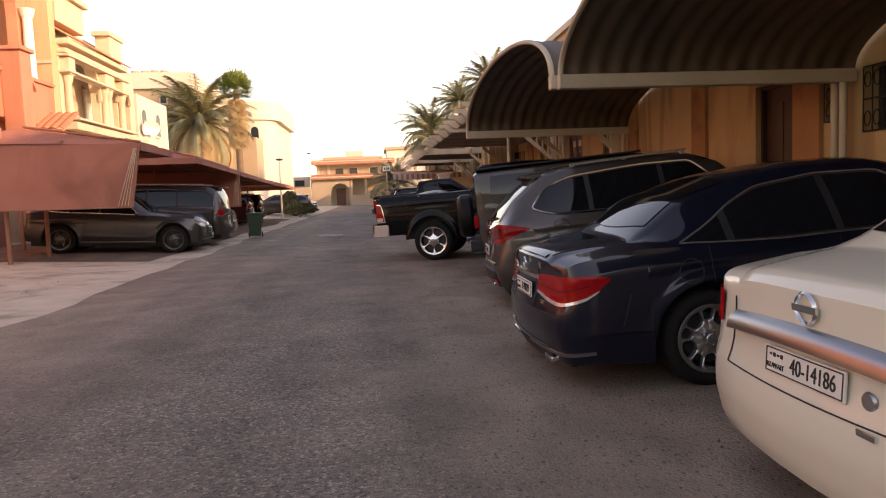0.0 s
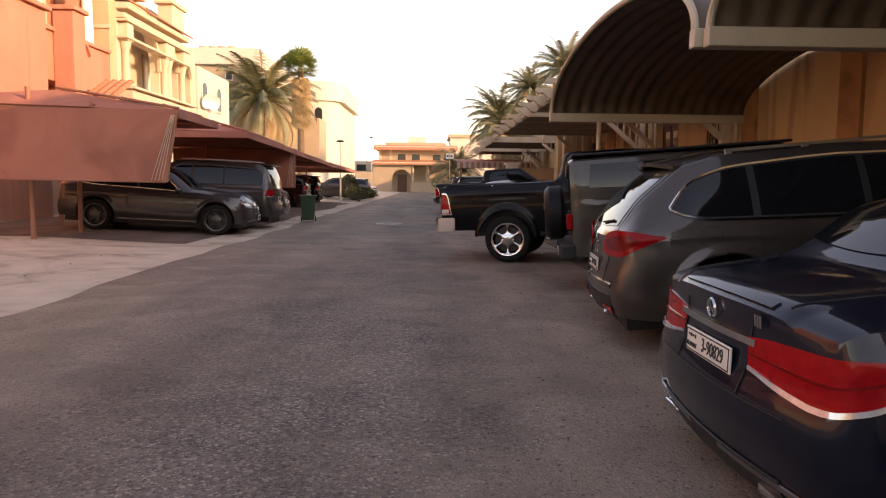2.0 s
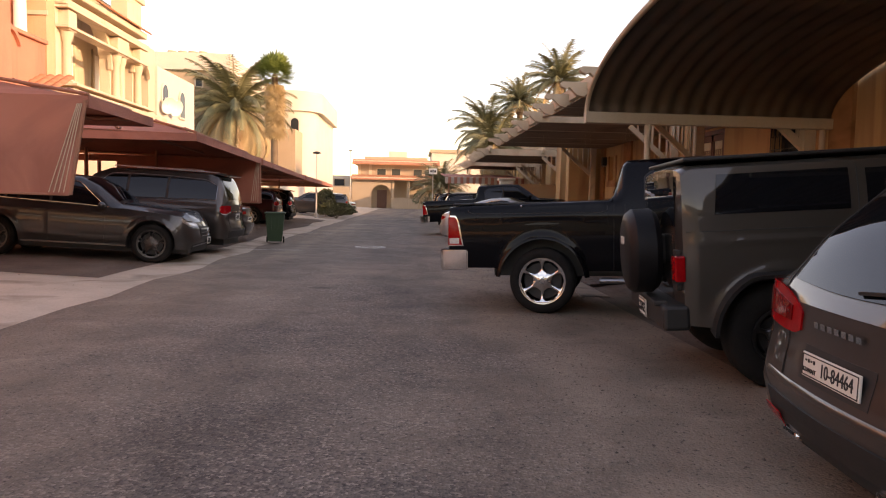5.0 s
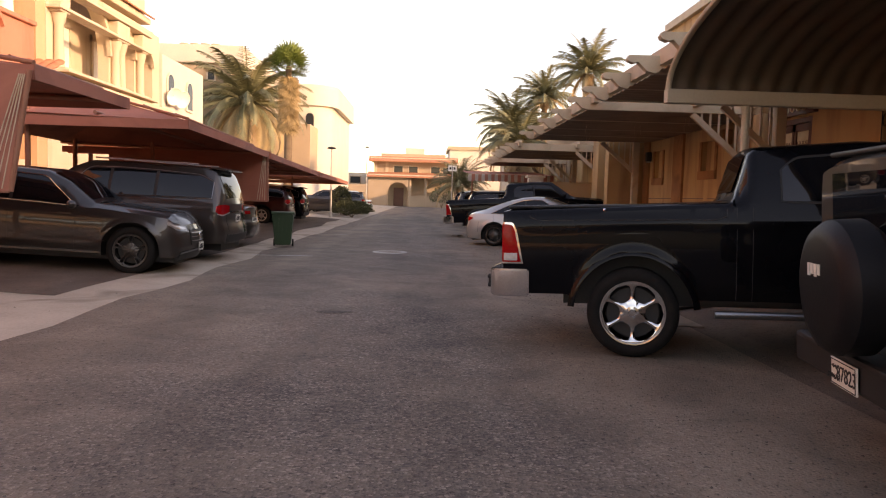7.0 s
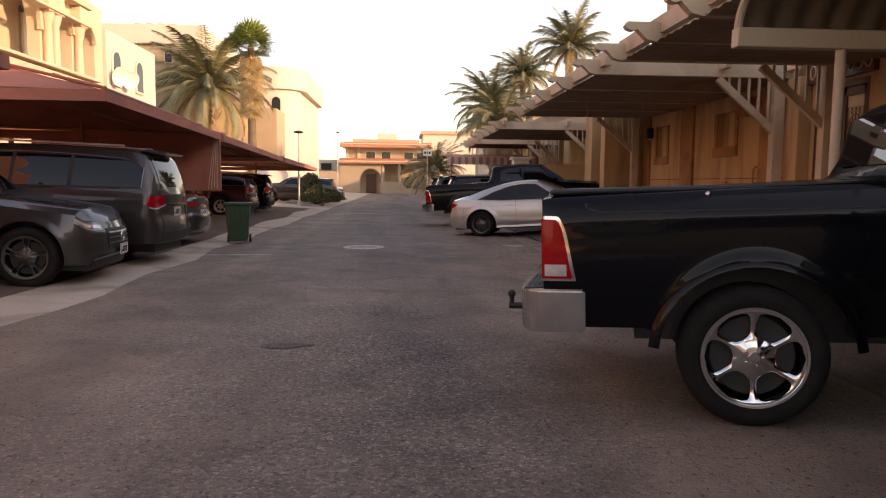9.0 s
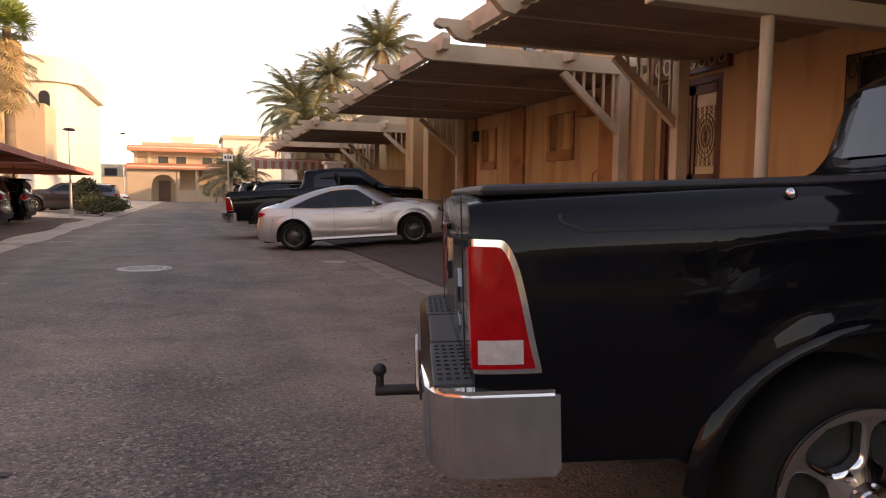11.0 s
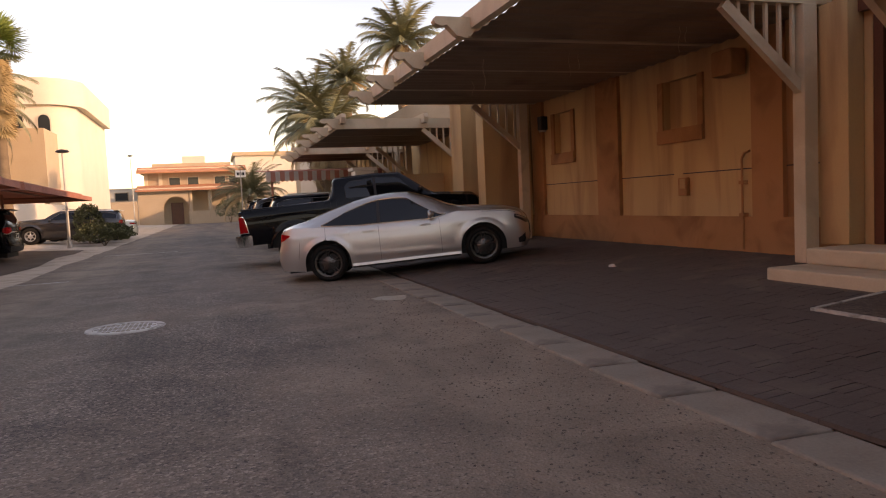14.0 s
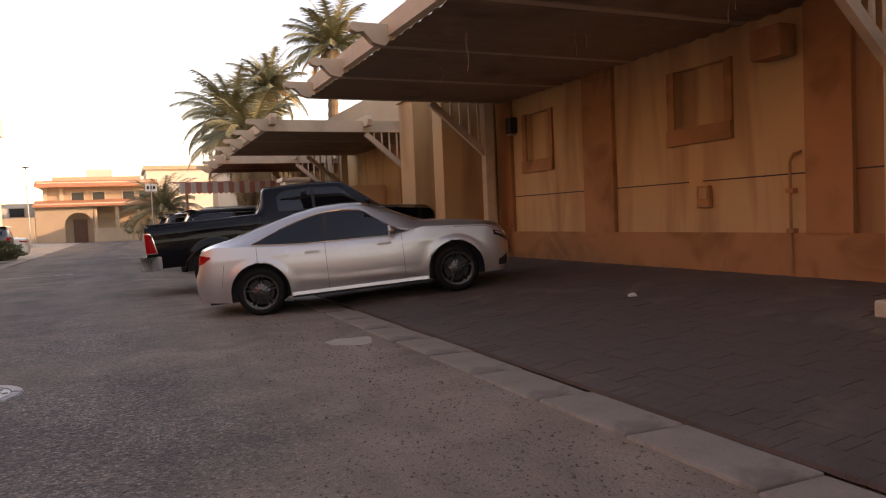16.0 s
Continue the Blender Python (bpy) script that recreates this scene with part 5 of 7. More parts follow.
box(bm, -0.075, 0.075, -0.012, 0.0, -0.014, 0.014)
bd = part("badge", bm, M_CHROME, root, "round chrome badge", True)
bd.matrix_basis = Matrix.Translation(car.P_rear(0, 0.985, 0.012)) @ Matrix.Rotation(radians(90), 4, "Z") @ Matrix.Rotation(math.pi, 4, "Z")
plate(root, car.P_rear(0, 0.745, 0.012), 0.5, 0.115, "40-14186", "KUWAIT", tilt=8)
lettering("2.5 S", 0.06, M_CHROME, root, car.P_rear(-0.52, 0.965, 0.012), TO_REAR)
for s, z in ((-0.34, 0.72), (-0.37, 0.62)):
    bm = nb()
    if z > 0.7:
        lathe(bm, [(0.001, -0.006), (0.03, -0.006), (0.036, 0.004)], "y", 18)
    else:
        box(bm, -0.045, 0.045, -0.004, 0.004, -0.012, 0.012, 0.003)
    o = part("reflector_badge" if z > 0.7 else "rear_badge", bm, M_CHROME if z < 0.7 else M_ALLOY, root, "", True)
    o.matrix_basis = Matrix.Translation(car.P_rear(s, z, 0.006)) @ Matrix.Rotation(radians(-90), 4, "Z")
seam_part(root, [[car.P_rear(-0.62 + 1.24 * i / 14, 0.64, 0.003) for i in range(15)], [car.P_rear(-0.62, 0.64 + 0.3 * i / 6, 0.003) for i in range(7)], [car.P_rear(0.62, 0.64 + 0.3 * i / 6, 0.003) for i in range(7)]])

# dark navy saloon
car = sedan_spec(1.12, 2.87, 0.86, 0.925, 1.47, 0.335, 1.03, 0.98, 2.0, 0.5, 1.5, -0.42)
car.creases = [([(-1.1, 0.84), (0.0, 0.87), (1.2, 0.84), (2.9, 0.78)], 0.014, 0.09, 0.03), ([(-1.1, 0.5), (-0.4, 0.46), (3.3, 0.4)], 0.016, 0.02, 0.12)]
root = at_axle("saloon_car", "dark navy saloon with red tail lamps, parked nose in", 1.88, 5.33, 0, 4.8)
dress(car, root, P_NAVY, dict(pts=[(-0.14, 0.12, 0.15), (0.05, 0.08, 0.42), (0.3, 0.06, 0.76), (0.55, 0.06, 0.9), (1.0, 0.06, 0.93), (1.5, 0.06, 0.91), (1.75, 0.07, 0.6), (2.02, 0.08, 0.1)], pillars=[0.22, 1.02], trim=M_SATIN, r=0.005), (0.85, 1.82), 0.84, ((1.0, 0.25), (2.0, 0.3), (0.05, 0.72)), (1.95, 0.93), (0.235, 0.23, 5, True, 0.5, M_ALLOY, P_NAVY))
screen(car, root, "rear_window", -0.34, 0.38, 0.86, x0e=0.1)
screen(car, root, "windscreen", 1.6, 2.22, 0.88)
wrap_strip(car, root, "tail_lamp", [(-0.41, 0.745, 0.86), (-0.25, 0.715, 0.875), (0, 0.69, 0.88), (0.2, 0.71, 0.885), (0.36, 0.77, 0.875), (0.45, 0.835, 0.85)], M_RED, "red tail lamp")
wrap_strip(car, root, "lamp_strip", [(-0.4, 0.735, 0.75), (-0.2, 0.702, 0.722), (0, 0.682, 0.704), (0.25, 0.715, 0.735), (0.36, 0.768, 0.776)], M_LAMPW, "clear lower strip of the tail lamp", 0.014, 24, 1)
wrap_strip(car, root, "lamp_divider", [(-0.4, 0.795, 0.802), (0, 0.778, 0.786), (0.3, 0.81, 0.818)], M_DKRED, "dark bar across the lamp", 0.014, 20, 1)
for s in (-1, 1):
    seam_part(root, [[car.P_top(-1.02 + 0.58 * k / 12, s * 0.9, 0.002) for k in range(13)], [car.P_rear(s * (0.33 + 0.02 * k / 6), 0.62 + 0.3 * k / 6, 0.003) for k in range(7)], [car.P_side(-0.62 + 0.08 * k / 8, 0.5 + 0.22 * k / 8, s, 0.001) for k in range(9)]])
part("boot_lip", thicken(grid(nb(), lambda i, j: car.P_top(-1.09 + 0.07 * j, -0.78 + 1.56 * i, 0.005 + 0.008 * (1 - j)), 20, 3), 0.008), P_NAVY, root, "", True)
wrap_strip(car, root, "bumper_trim", [(-0.6, 0.335, 0.36), (0, 0.335, 0.36), (0.3, 0.34, 0.36)], M_SATIN, "bright line low on the bumper", 0.012, 20, 1)
part("boot_strip", thicken(grid(nb(), lambda i, j: car.P_rear(-0.4 + 0.8 * i, 0.83 + 0.028 * j, 0.014), 12, 1), 0.008), M_CHROME, root, "chrome boot strip")
plate(root, car.P_rear(0, 0.735, 0.012), 0.5, 0.115, "3-90829", "KUWAIT", tilt=6)
bm = nb()
lathe(bm, [(0.036, 0), (0.041, -0.01), (0.046, 0)], "y", 24)
for a in (90, 210, 330):
    beam(bm, (0, -0.005, 0), (0.04 * math.cos(radians(a)), -0.005, 0.04 * math.sin(radians(a))), 0.008, 0.008)
bd = part("badge", bm, M_CHROME, root, "round chrome badge", True)
bd.matrix_basis = Matrix.Translation(car.P_rear(0, 0.92, 0.012)) @ Matrix.Rotation(radians(-90), 4, "Z")
bm = nb()
for k in range(3):
    box(bm, -0.004, 0.0, -0.02 + 0.022 * k, -0.006 + 0.022 * k, 0, 0.05)
o = part("script_badge", bm, M_CHROME, root)
o.matrix_basis = Matrix.Translation(car.P_rear(-0.42, 0.91, 0.012))
part("bumper_insert", thicken(grid(nb(), lambda i, j: car.P_rear(-0.62 + 1.24 * i, 0.25 + 0.12 * j, 0.012), 14, 3), 0.01), M_BLACKPL, root, "black bumper insert")
for s in (-1, 1):
    part("exhaust_tip", cubo(-car.ro + 0.05, -car.ro + 0.2, s * 0.56 - 0.1, s * 0.56 + 0.1, 0.265, 0.305, 0.012), M_CHROME, root, "chrome exhaust tip")
seam_part(root, [[car.P_rear(-0.66 + 1.32 * i / 14, 0.62, 0.003) for i in range(15)]])
def ring_line(cx, cz, r, s):
    return [car.P_side(cx + r * math.cos(k * math.pi / 8), cz + r * math.sin(k * math.pi / 8), s, 0.0) for k in range(17)]
seam_part(root, [ring_line(-0.1, 0.82, 0.085, -1)], name="fuel_flap_joint")

# grey-brown sport utility
car = suv_spec(0.98, 2.9, 0.92, 0.965, 1.70, 0.385, 1.02, 1.08, 2.0, 0.4, 1.5, 1.0, 0.72)
root = at_axle("sport_utility_car", "grey-brown sport utility car with roof rails, parked nose in", 2.03, 8.72, -5, 4.8)
car.creases = [([(-0.97, 0.99), (-0.2, 0.99), (0.8, 0.95), (2.6, 0.93)], 0.012, 0.08, 0.04), ([(-0.97, 0.52), (-0.3, 0.5), (3.4, 0.44)], 0.016, 0.02, 0.12)]
dress(car, root, P_BROWN, dict(pts=[(-0.42, 0.4, 0.44), (-0.35, 0.22, 0.64), (-0.16, 0.1, 0.8), (0.15, 0.07, 0.87), (0.7, 0.06, 0.91), (1.5, 0.06, 0.92), (1.75, 0.08, 0.6), (2.02, 0.1, 0.14)], pillars=[0.25, 1.12], trim=M_CHROME, r=0.008), (0.95, 1.9), 0.93, ((0.26, 0.5), (1.1, 0.3), (2.02, 0.35)), (1.95, 1.0), (0.27, 0.27, 5, True, 0.5, M_ALLOY, P_BROWN))
screen(car, root, "rear_window", -0.9, -0.42, 0.84, x0e=0.05, x1e=0.04)
screen(car, root, "windscreen", 1.58, 2.2, 0.88)
bm = nb()
grid(bm, lambda i, j: (0.04 - 0.5 * j + 0.13 * abs(2 * i - 1) ** 3, (1.2 * i - 0.6) * (1 + 0.06 * j), 1.672 - 0.055 * j - 0.05 * abs(2 * i - 1) ** 3), 14, 5)
thicken(bm, 0.03)
part("roof_spoiler", bm, P_BROWN, root, "", True)
wrap_strip(car, root, "tail_lamp", [(-0.42, 0.87, 0.96), (-0.36, 0.845, 1.0), (-0.2, 0.84, 1.05), (0.0, 0.85, 1.075), (0.14, 0.885, 1.07), (0.32, 0.94, 1.045), (0.5, 0.995, 1.0)], M_RED, "red almond-shaped tail lamp", 0.008)
wrap_strip(car, root, "lamp_core", [(-0.3, 0.9, 0.98), (0.0, 0.9, 1.03), (0.15, 0.93, 1.03), (0.24, 0.96, 1.0)], M_DKRED, "darker inner lamp", 0.013, 20, 3)
part("bumper_ledge", thicken(grid(nb(), lambda i, j: car.P_rear(-0.72 + 1.44 * i, 0.585 + 0.04 * j, 0.012 * math.sin(math.pi * (0.1 + 0.8 * j))), 20, 4), 0.008), P_BROWN, root, "", True)
for s in (-1, 1):
    seam_part(root, [[car.P_rear(s * (0.5 + 0.06 * k / 8), 0.62 + 0.42 * k / 8, 0.003) for k in range(9)], [car.P_side(-0.46 + 0.2 * k / 8, 0.99 - 0.1 * k / 8, s, 0.001) for k in range(9)], [car.P_top(-0.96 + 0.9 * k / 14, s * 0.93, 0.002) for k in range(15)]])
part("plate_recess", thicken(grid(nb(), lambda i, j: car.P_rear(-0.3 + 0.6 * i, 0.66 + 0.16 * j, 0.002), 8, 3), 0.006), M_BLACKPL, root, "dark recess round the number plate")
for s in (-1, 1):
    bm = nb()
    beam(bm, (0.1, s * 0.62, 1.67), (1.5, s * 0.62, 1.69), 0.03, 0.025)
    for x in (0.13, 0.75, 1.45):
        beam(bm, (x, s * 0.62, 1.63), (x, s * 0.62, 1.675), 0.03, 0.05)
    part("roof_rail", bm, M_SATIN, root, "silver roof rail")
plate(root, car.P_rear(0, 0.74, 0.012), 0.5, 0.115, "10-84464", "KUWAIT", tilt=6)
part("lower_bumper", thicken(grid(nb(), lambda i, j: car.P_rear(-0.7 + 1.4 * i, 0.32 + 0.2 * j, 0.008), 14, 3), 0.01), M_BLACKPL, root, "black lower bumper")
for s in (-1, 1):
    part("bumper_reflector", thicken(grid(nb(), lambda i, j, s=s: car.P_rear(s * (0.5 + 0.24 * i), 0.36 + 0.06 * j, 0.022), 6, 2), 0.006), M_RED, root, "red bumper reflector")
    part("exhaust_tip", cubo(-car.ro + 0.03, -car.ro + 0.16, s * 0.42 - 0.08, s * 0.42 + 0.08, 0.315, 0.365, 0.02), M_CHROME, root, "chrome exhaust tip")
bm = nb()
for k in range(7):
    box(bm, -0.004, 0.0, -0.21 + 0.06 * k, -0.17 + 0.06 * k, -0.014, 0.014)
o = part("letter_badge", bm, M_CHROME, root, "row of small chrome letters as plain bars")
o.matrix_basis = Matrix.Translation(car.P_rear(0, 0.93, 0.01))
part("wiper", beam(nb(), car.P_top(-0.9, -0.1, 0.03), car.P_top(-0.86, -0.62, 0.03), 0.02, 0.015), M_BLACKPL, root)
seam_part(root, [[car.P_rear(-0.7 + 1.4 * i / 14, 0.6, 0.003) for i in range(15)], ring_line(-0.12, 0.98, 0.09, -1)])

# boxy off-roader with spare wheel
L0 = -0.72
car = Car(0.72, 2.95, 0.55, 0.84, [(L0, 1.22), (2.2, 1.2), (2.5, 1.18), (3.5, 1.1)], [(L0, 1.74), (L0 + 0.06, 1.79), (1.9, 1.8), (2.05, 1.77), (2.3, 1.28), (2.5, 1.22), (3.5, 1.14)], [(L0, 0.77), (2.0, 0.75), (2.4, 0.8), (3.5, 0.66)], 0.41, 0.5, arch=0.5, rear=[(0, 0)], corner=0.1, cornw=0.95, side=0.015)
car.bow = 0.01
car.creases = [([(L0, 1.17), (2.3, 1.16)], 0.012, 0.02, 0.05)]
root = at_axle("off_road_car", "dark grey boxy off-road car with a covered spare wheel", 2.18, 11.8, -9, 4.4)
dress(car, root, P_JEEP, [[(L0 + 0.24, 0.3), (0.5, 0.3), (0.5, 0.9), (L0 + 0.27, 0.9)], [(0.62, 0.12), (1.3, 0.12), (1.3, 0.88), (0.62, 0.88)], [(1.38, 0.12), (2.15, 0.12), (1.98, 0.88), (1.38, 0.88)]], (1.2, 2.1), 1.06, ((0.56, 0.55), (1.34, 0.55), (2.2, 0.55)), (2.1, 1.25), (0.22, 0.25, 5, False, 0, M_DARKALLOY, M_BLACKPL))
for s in (-1, 1):
    seam_part(root, [[car.P_up(L0 + 0.02 + 2.1 * k / 12, 0.05, s, 0.002) for k in range(13)], [car.P_up(0.56, 0.05 + 0.9 * k / 6, s, 0.002) for k in range(7)]], 0.008)
    for hz in (0.78, 1.05):
        part("tailgate_hinge", cubo(L0 - 0.03, L0 + 0.01, -0.72, -0.6, hz, hz + 0.05, 0.008), M_BLACKPL, root) if s < 0 else None
part("rear_window", thicken(grid(nb(), lambda i, j: car.P_rear(-0.58 + 1.16 * i, 1.28 + 0.4 * j, 0.012), 6, 3), 0.008), M_CARGLASS, root)
screen(car, root, "windscreen", 2.02, 2.3, 0.88)
bm = nb()
lathe(bm, [(0.001, -0.02), (0.27, -0.02), (0.33, 0.0), (0.368, 0.05), (0.368, 0.2), (0.33, 0.25), (0.001, 0.25)], "y", 32)
sp = part("spare_wheel", bm, M_COVER, root, "black covered spare wheel", True, 35)
sp.matrix_basis = Matrix.Translation((L0 - 0.31, -0.04, 1.06)) @ Matrix.Rotation(radians(-90), 4, "Z")
bm = nb()
for k in range(4):
    box(bm, -0.13 + 0.045 * k, -0.1 + 0.045 * k, -0.026, -0.018, 0.06 + 0.012 * (k % 2), 0.13)
part("cover_mark", bm, M_PLATE, sp, "white mark on the cover")
for s in (-1, 1):
    part("tail_lamp", cubo(L0 - 0.06, L0 + 0.02, s * 0.75 - 0.07, s * 0.75 + 0.07, 0.86, 1.06, 0.012), M_RED, root, "square red tail lamp")
    for xw in (0, 2.95):
        def fl(i, j, s=s, xw=xw):
            a = math.pi * (0.02 + 0.96 * i)
            return (xw - 0.53 * math.cos(a), s * (0.8 + 0.14 * j), 0.44 + 0.53 * min(0.93, math.sin(a) * 1.02) - 0.03 * j)
        part("wheel_flare", thicken(grid(nb(), fl, 18, 2), 0.03), M_BLACKPL, root, "black wheel flare", True)
part("bumper", cubo(L0 - 0.16, L0 + 0.05, -0.82, 0.82, 0.48, 0.68, 0.03), M_BLACKPL, root, "black rear bumper")
part("spare_carrier", cubo(L0 - 0.25, L0 + 0.02, -0.16, 0.08, 0.95, 1.2, 0.02), M_BLACKPL, root)
plate(root, (L0 - 0.175, 0.03, 0.56), 0.33, 0.155, "87823", "KUWAIT")
part("roof_top", cubo(L0 + 0.04, 1.98, -0.74, 0.74, 1.785, 1.815, 0.012), M_BLACKPL, root, "black hard top")
for y in (-0.55, 0.45):
    part("bumper_step", cubo(L0 - 0.2, L0 - 0.1, y - 0.12, y + 0.12, 0.66, 0.7, 0.01), M_BLACKPL, root)

# black pickup truck
def pickup(name, label, x, y, yaw, tilt, pm, full):
    L0 = -1.2
    top = [(L0, 1.35), (L0 + 0.06, 1.37), (0.83, 1.42), (0.86, 1.46), (0.98, 1.9), (1.05, 1.92), (1.9, 1.95), (2.55, 1.92), (3.05, 1.55), (3.3, 1.36), (3.6, 1.34), (4.25, 1.28), (4.55, 1.1)]
    belt = [(L0, 1.31), (0.8, 1.36), (0.9, 1.36), (3.2, 1.3), (3.6, 1.26), (4.3, 1.18), (4.55, 1.0)]
    c = Car(1.2, 3.57, 0.95, 1.0, belt, top, [(L0, 0.93), (0.84, 0.93), (0.9, 0.76), (2.6, 0.74), (3.2, 0.85), (4.5, 0.75)], 0.41, 0.54, arch=0.53, rear=[(0, 0)], corner=0.14, cornw=0.98, side=0.035)
    c.tail, c.tail_run, c.bow = 0.03, 0.03, 0.015
    c.creases = [([(L0, 1.2), (0.4, 1.22), (3.4, 1.2)], 0.014, 0.1, 0.05), ([(0.55, 0.68), (3.0, 0.68)], 0.014, 0.03, 0.1)]
    root = at_axle(name, label, x, y, yaw, tilt)
    dress(c, root, pm, dict(pts=[(1.22, 0.1, 0.66), (1.34, 0.08, 0.88), (1.9, 0.08, 0.91), (2.45, 0.08, 0.9), (2.75, 0.09, 0.5), (3.02, 0.1, 0.14)], pillars=[1.92]), (1.25, 2.1), 1.22, ((0.87, 0.55), (1.0, 0.55), (1.9, 0.5), (3.1, 0.5)), (2.95, 1.36), (0.29, 0.28, 6, False, 0.0, M_CHROME, pm))
    wrap_strip(c, root, "lamp_bezel", [(-0.1, 0.855, 1.225), (0, 0.85, 1.24), (0.11, 0.85, 1.235), (0.15, 0.85, 1.15), (0.195, 0.85, 0.9), (0.205, 0.85, 0.86)], M_CHROME, "chrome frame round the lamp", 0.003)
    wrap_strip(c, root, "tail_lamp", [(-0.085, 0.865, 1.205), (0, 0.865, 1.22), (0.1, 0.865, 1.215), (0.13, 0.865, 1.15), (0.175, 0.865, 0.9), (0.185, 0.865, 0.875)], M_RED, "tall red tail lamp", 0.009)
    part("tonneau_cover", cubo(L0 + 0.05, 0.84, -0.9, 0.9, 1.36, 1.395, 0.02), M_BLACKPL, root, "black bed cover")
    part("rear_window", grid(nb(), lambda i, j: Vector((0.855 + 0.11 * j, -0.6 + 1.2 * i, 1.5 + 0.34 * j)), 4, 2), M_CARGLASS, root)
    b = nb()
    half = [(0.26, 1.015), (-0.01, 1.01), (-0.09, 0.97), (-0.13, 0.88), (-0.14, 0.6)]
    outer = [(L0 + dx, -yy) for dx, yy in half] + [(L0 + dx, yy) for dx, yy in half[::-1]]
    inner = [(L0 + 0.26, 0.95), (L0 + 0.02, 0.9), (L0 + 0.02, -0.9), (L0 + 0.26, -0.95)]
    slab(b, outer + inner, "z", 0.54, 0.8)
    bmesh.ops.bevel(b, geom=list(b.edges), offset=0.015, segments=2, affect="EDGES")
    part("rear_bumper", b, M_CHROME, root, "chrome rear bumper", True)
    for yy in (-0.62, 0.62):
        part("step_pad", cubo(L0 - 0.105, L0 + 0.02, yy - 0.31, yy + 0.29, 0.795, 0.806, 0.004), M_BLACKPL, root, "black ribbed step pad")
        if full:
            bx = nb()
            for i in range(9):
                for j in range(4):
                    box(bx, L0 - 0.09 + j * 0.027, L0 - 0.075 + j * 0.027, yy - 0.25 + i * 0.058, yy - 0.215 + i * 0.058, 0.806, 0.811)
            part("tread_studs", bx, M_BLACKPL, root)
    part("step_pad", cubo(L0 - 0.1, L0 + 0.02, -0.3, 0.3, 0.795, 0.804, 0.004), M_BLACKPL, root, "black ribbed step pad")
    part("plate_recess", cubo(L0 - 0.148, L0 - 0.12, -0.3, 0.3, 0.57, 0.775, 0.01), M_BLACKPL, root, "black plate recess")
    for s in (-1, 1):
        part("side_step", tube(nb(), (0.7, s * 0.98, 0.42), (2.9, s * 0.98, 0.42), 0.035), M_SATIN, root, "satin chrome side step", True)
        for xw in (0, 3.57):
            def fl(i, j, s=s, xw=xw):
                a = math.pi * (0.03 + 0.94 * i)
                return (xw - (0.525 + 0.06 * j) * math.cos(a), s * (c.side_y(xw, 0.9) + 0.024 - 0.03 * j * j), 0.41 + (0.525 + 0.06 * j) * math.sin(a))
            part("arch_lip", thicken(grid(nb(), fl, 24, 4), 0.012), pm, root, "", True)
    plate(root, (L0 - 0.156, 0.0, 0.665), 0.33, 0.155)
    if full:
        b = tube(nb(), (L0 - 0.05, 0.02, 0.53), (L0 - 0.34, 0.02, 0.53), 0.025)
        tube(b, (L0 - 0.32, 0.02, 0.53), (L0 - 0.32, 0.02, 0.6), 0.018)
        bmesh.ops.create_uvsphere(b, u_segments=14, v_segments=10, radius=0.03, matrix=Matrix.Translation((L0 - 0.32, 0.02, 0.62)))
        part("tow_ball", b, M_BLACKPL, root, "black tow ball", True)
        shield = [(0.08 + 0.8 * a, 0.8 * b) for a, b in ((-0.075, 0.1), (0.075, 0.1), (0.08, -0.02), (0.045, -0.1), (0, -0.125), (-0.045, -0.1), (-0.08, -0.02))]
        bs = slab(nb(), [(yy, 1.1 + zz) for yy, zz in shield], "x", L0 - 0.012, L0 + 0.02)
        part("shield_badge", bs, M_CHROME, root, "chrome shield badge")
        bi = slab(nb(), [(0.08 + (yy - 0.08) * 0.55, 1.09 + zz * 0.55) for yy, zz in shield], "x", L0 - 0.015, L0 - 0.01)
        part("badge_inset", bi, M_BLACKPL, root)
        dm = slab(nb(), [(-0.53 + 0.06 * math.cos(a) * 0.62, 1.05 + 0.06 * math.sin(a)) for a in (0, math.pi / 2, math.pi, 1.5 * math.pi)], "x", L0 - 0.003, L0 + 0.01)
        di = part("diamond_badge", dm, M_CHROME, root, "chrome diamond badge")
        for q, dx, mm in ((0.75, 0.0045, M_BLACKPL), (0.38, 0.006, M_CHROME)):
            part("badge_inset", slab(nb(), [(-0.53 + 0.06 * q * math.cos(a) * 0.62, 1.05 + 0.06 * q * math.sin(a)) for a in (0, math.pi / 2, math.pi, 1.5 * math.pi)], "x", L0 - dx, L0), mm, di)
        lettering("4x4", 0.085, M_CHROME, root, (L0 - 0.006, -0.6, 0.935), TO_REAR)
        part("tailgate_handle", cubo(L0 - 0.02, L0 + 0.02, -0.1, 0.1, 1.225, 1.25, 0.008), pm, root)
        seam_part(root, [[Vector((L0 - 0.002, s * 0.8, 0.8 + 0.56 * k / 4)) for k in range(5)] for s in (-1, 1)] )
        for s in (-1, 1):
            part("reverse_lens", thicken(grid(nb(), lambda i, j, s=s: c.P_side(L0 + 0.01 + 0.14 * i, 0.88 + 0.07 * j, s, 0.012), 3, 2), 0.006), M_LAMPW, root, "clear reversing lens")
            q = c.P_side(0.0 - 0.25, 1.345, s, 0.004)
            bl = nb()
            bmesh.ops.create_uvsphere(bl, u_segments=12, v_segments=8, radius=0.018, matrix=Matrix.Translation(q))
            part("bed_lock", bl, M_CHROME, root, "round chrome lock", True)
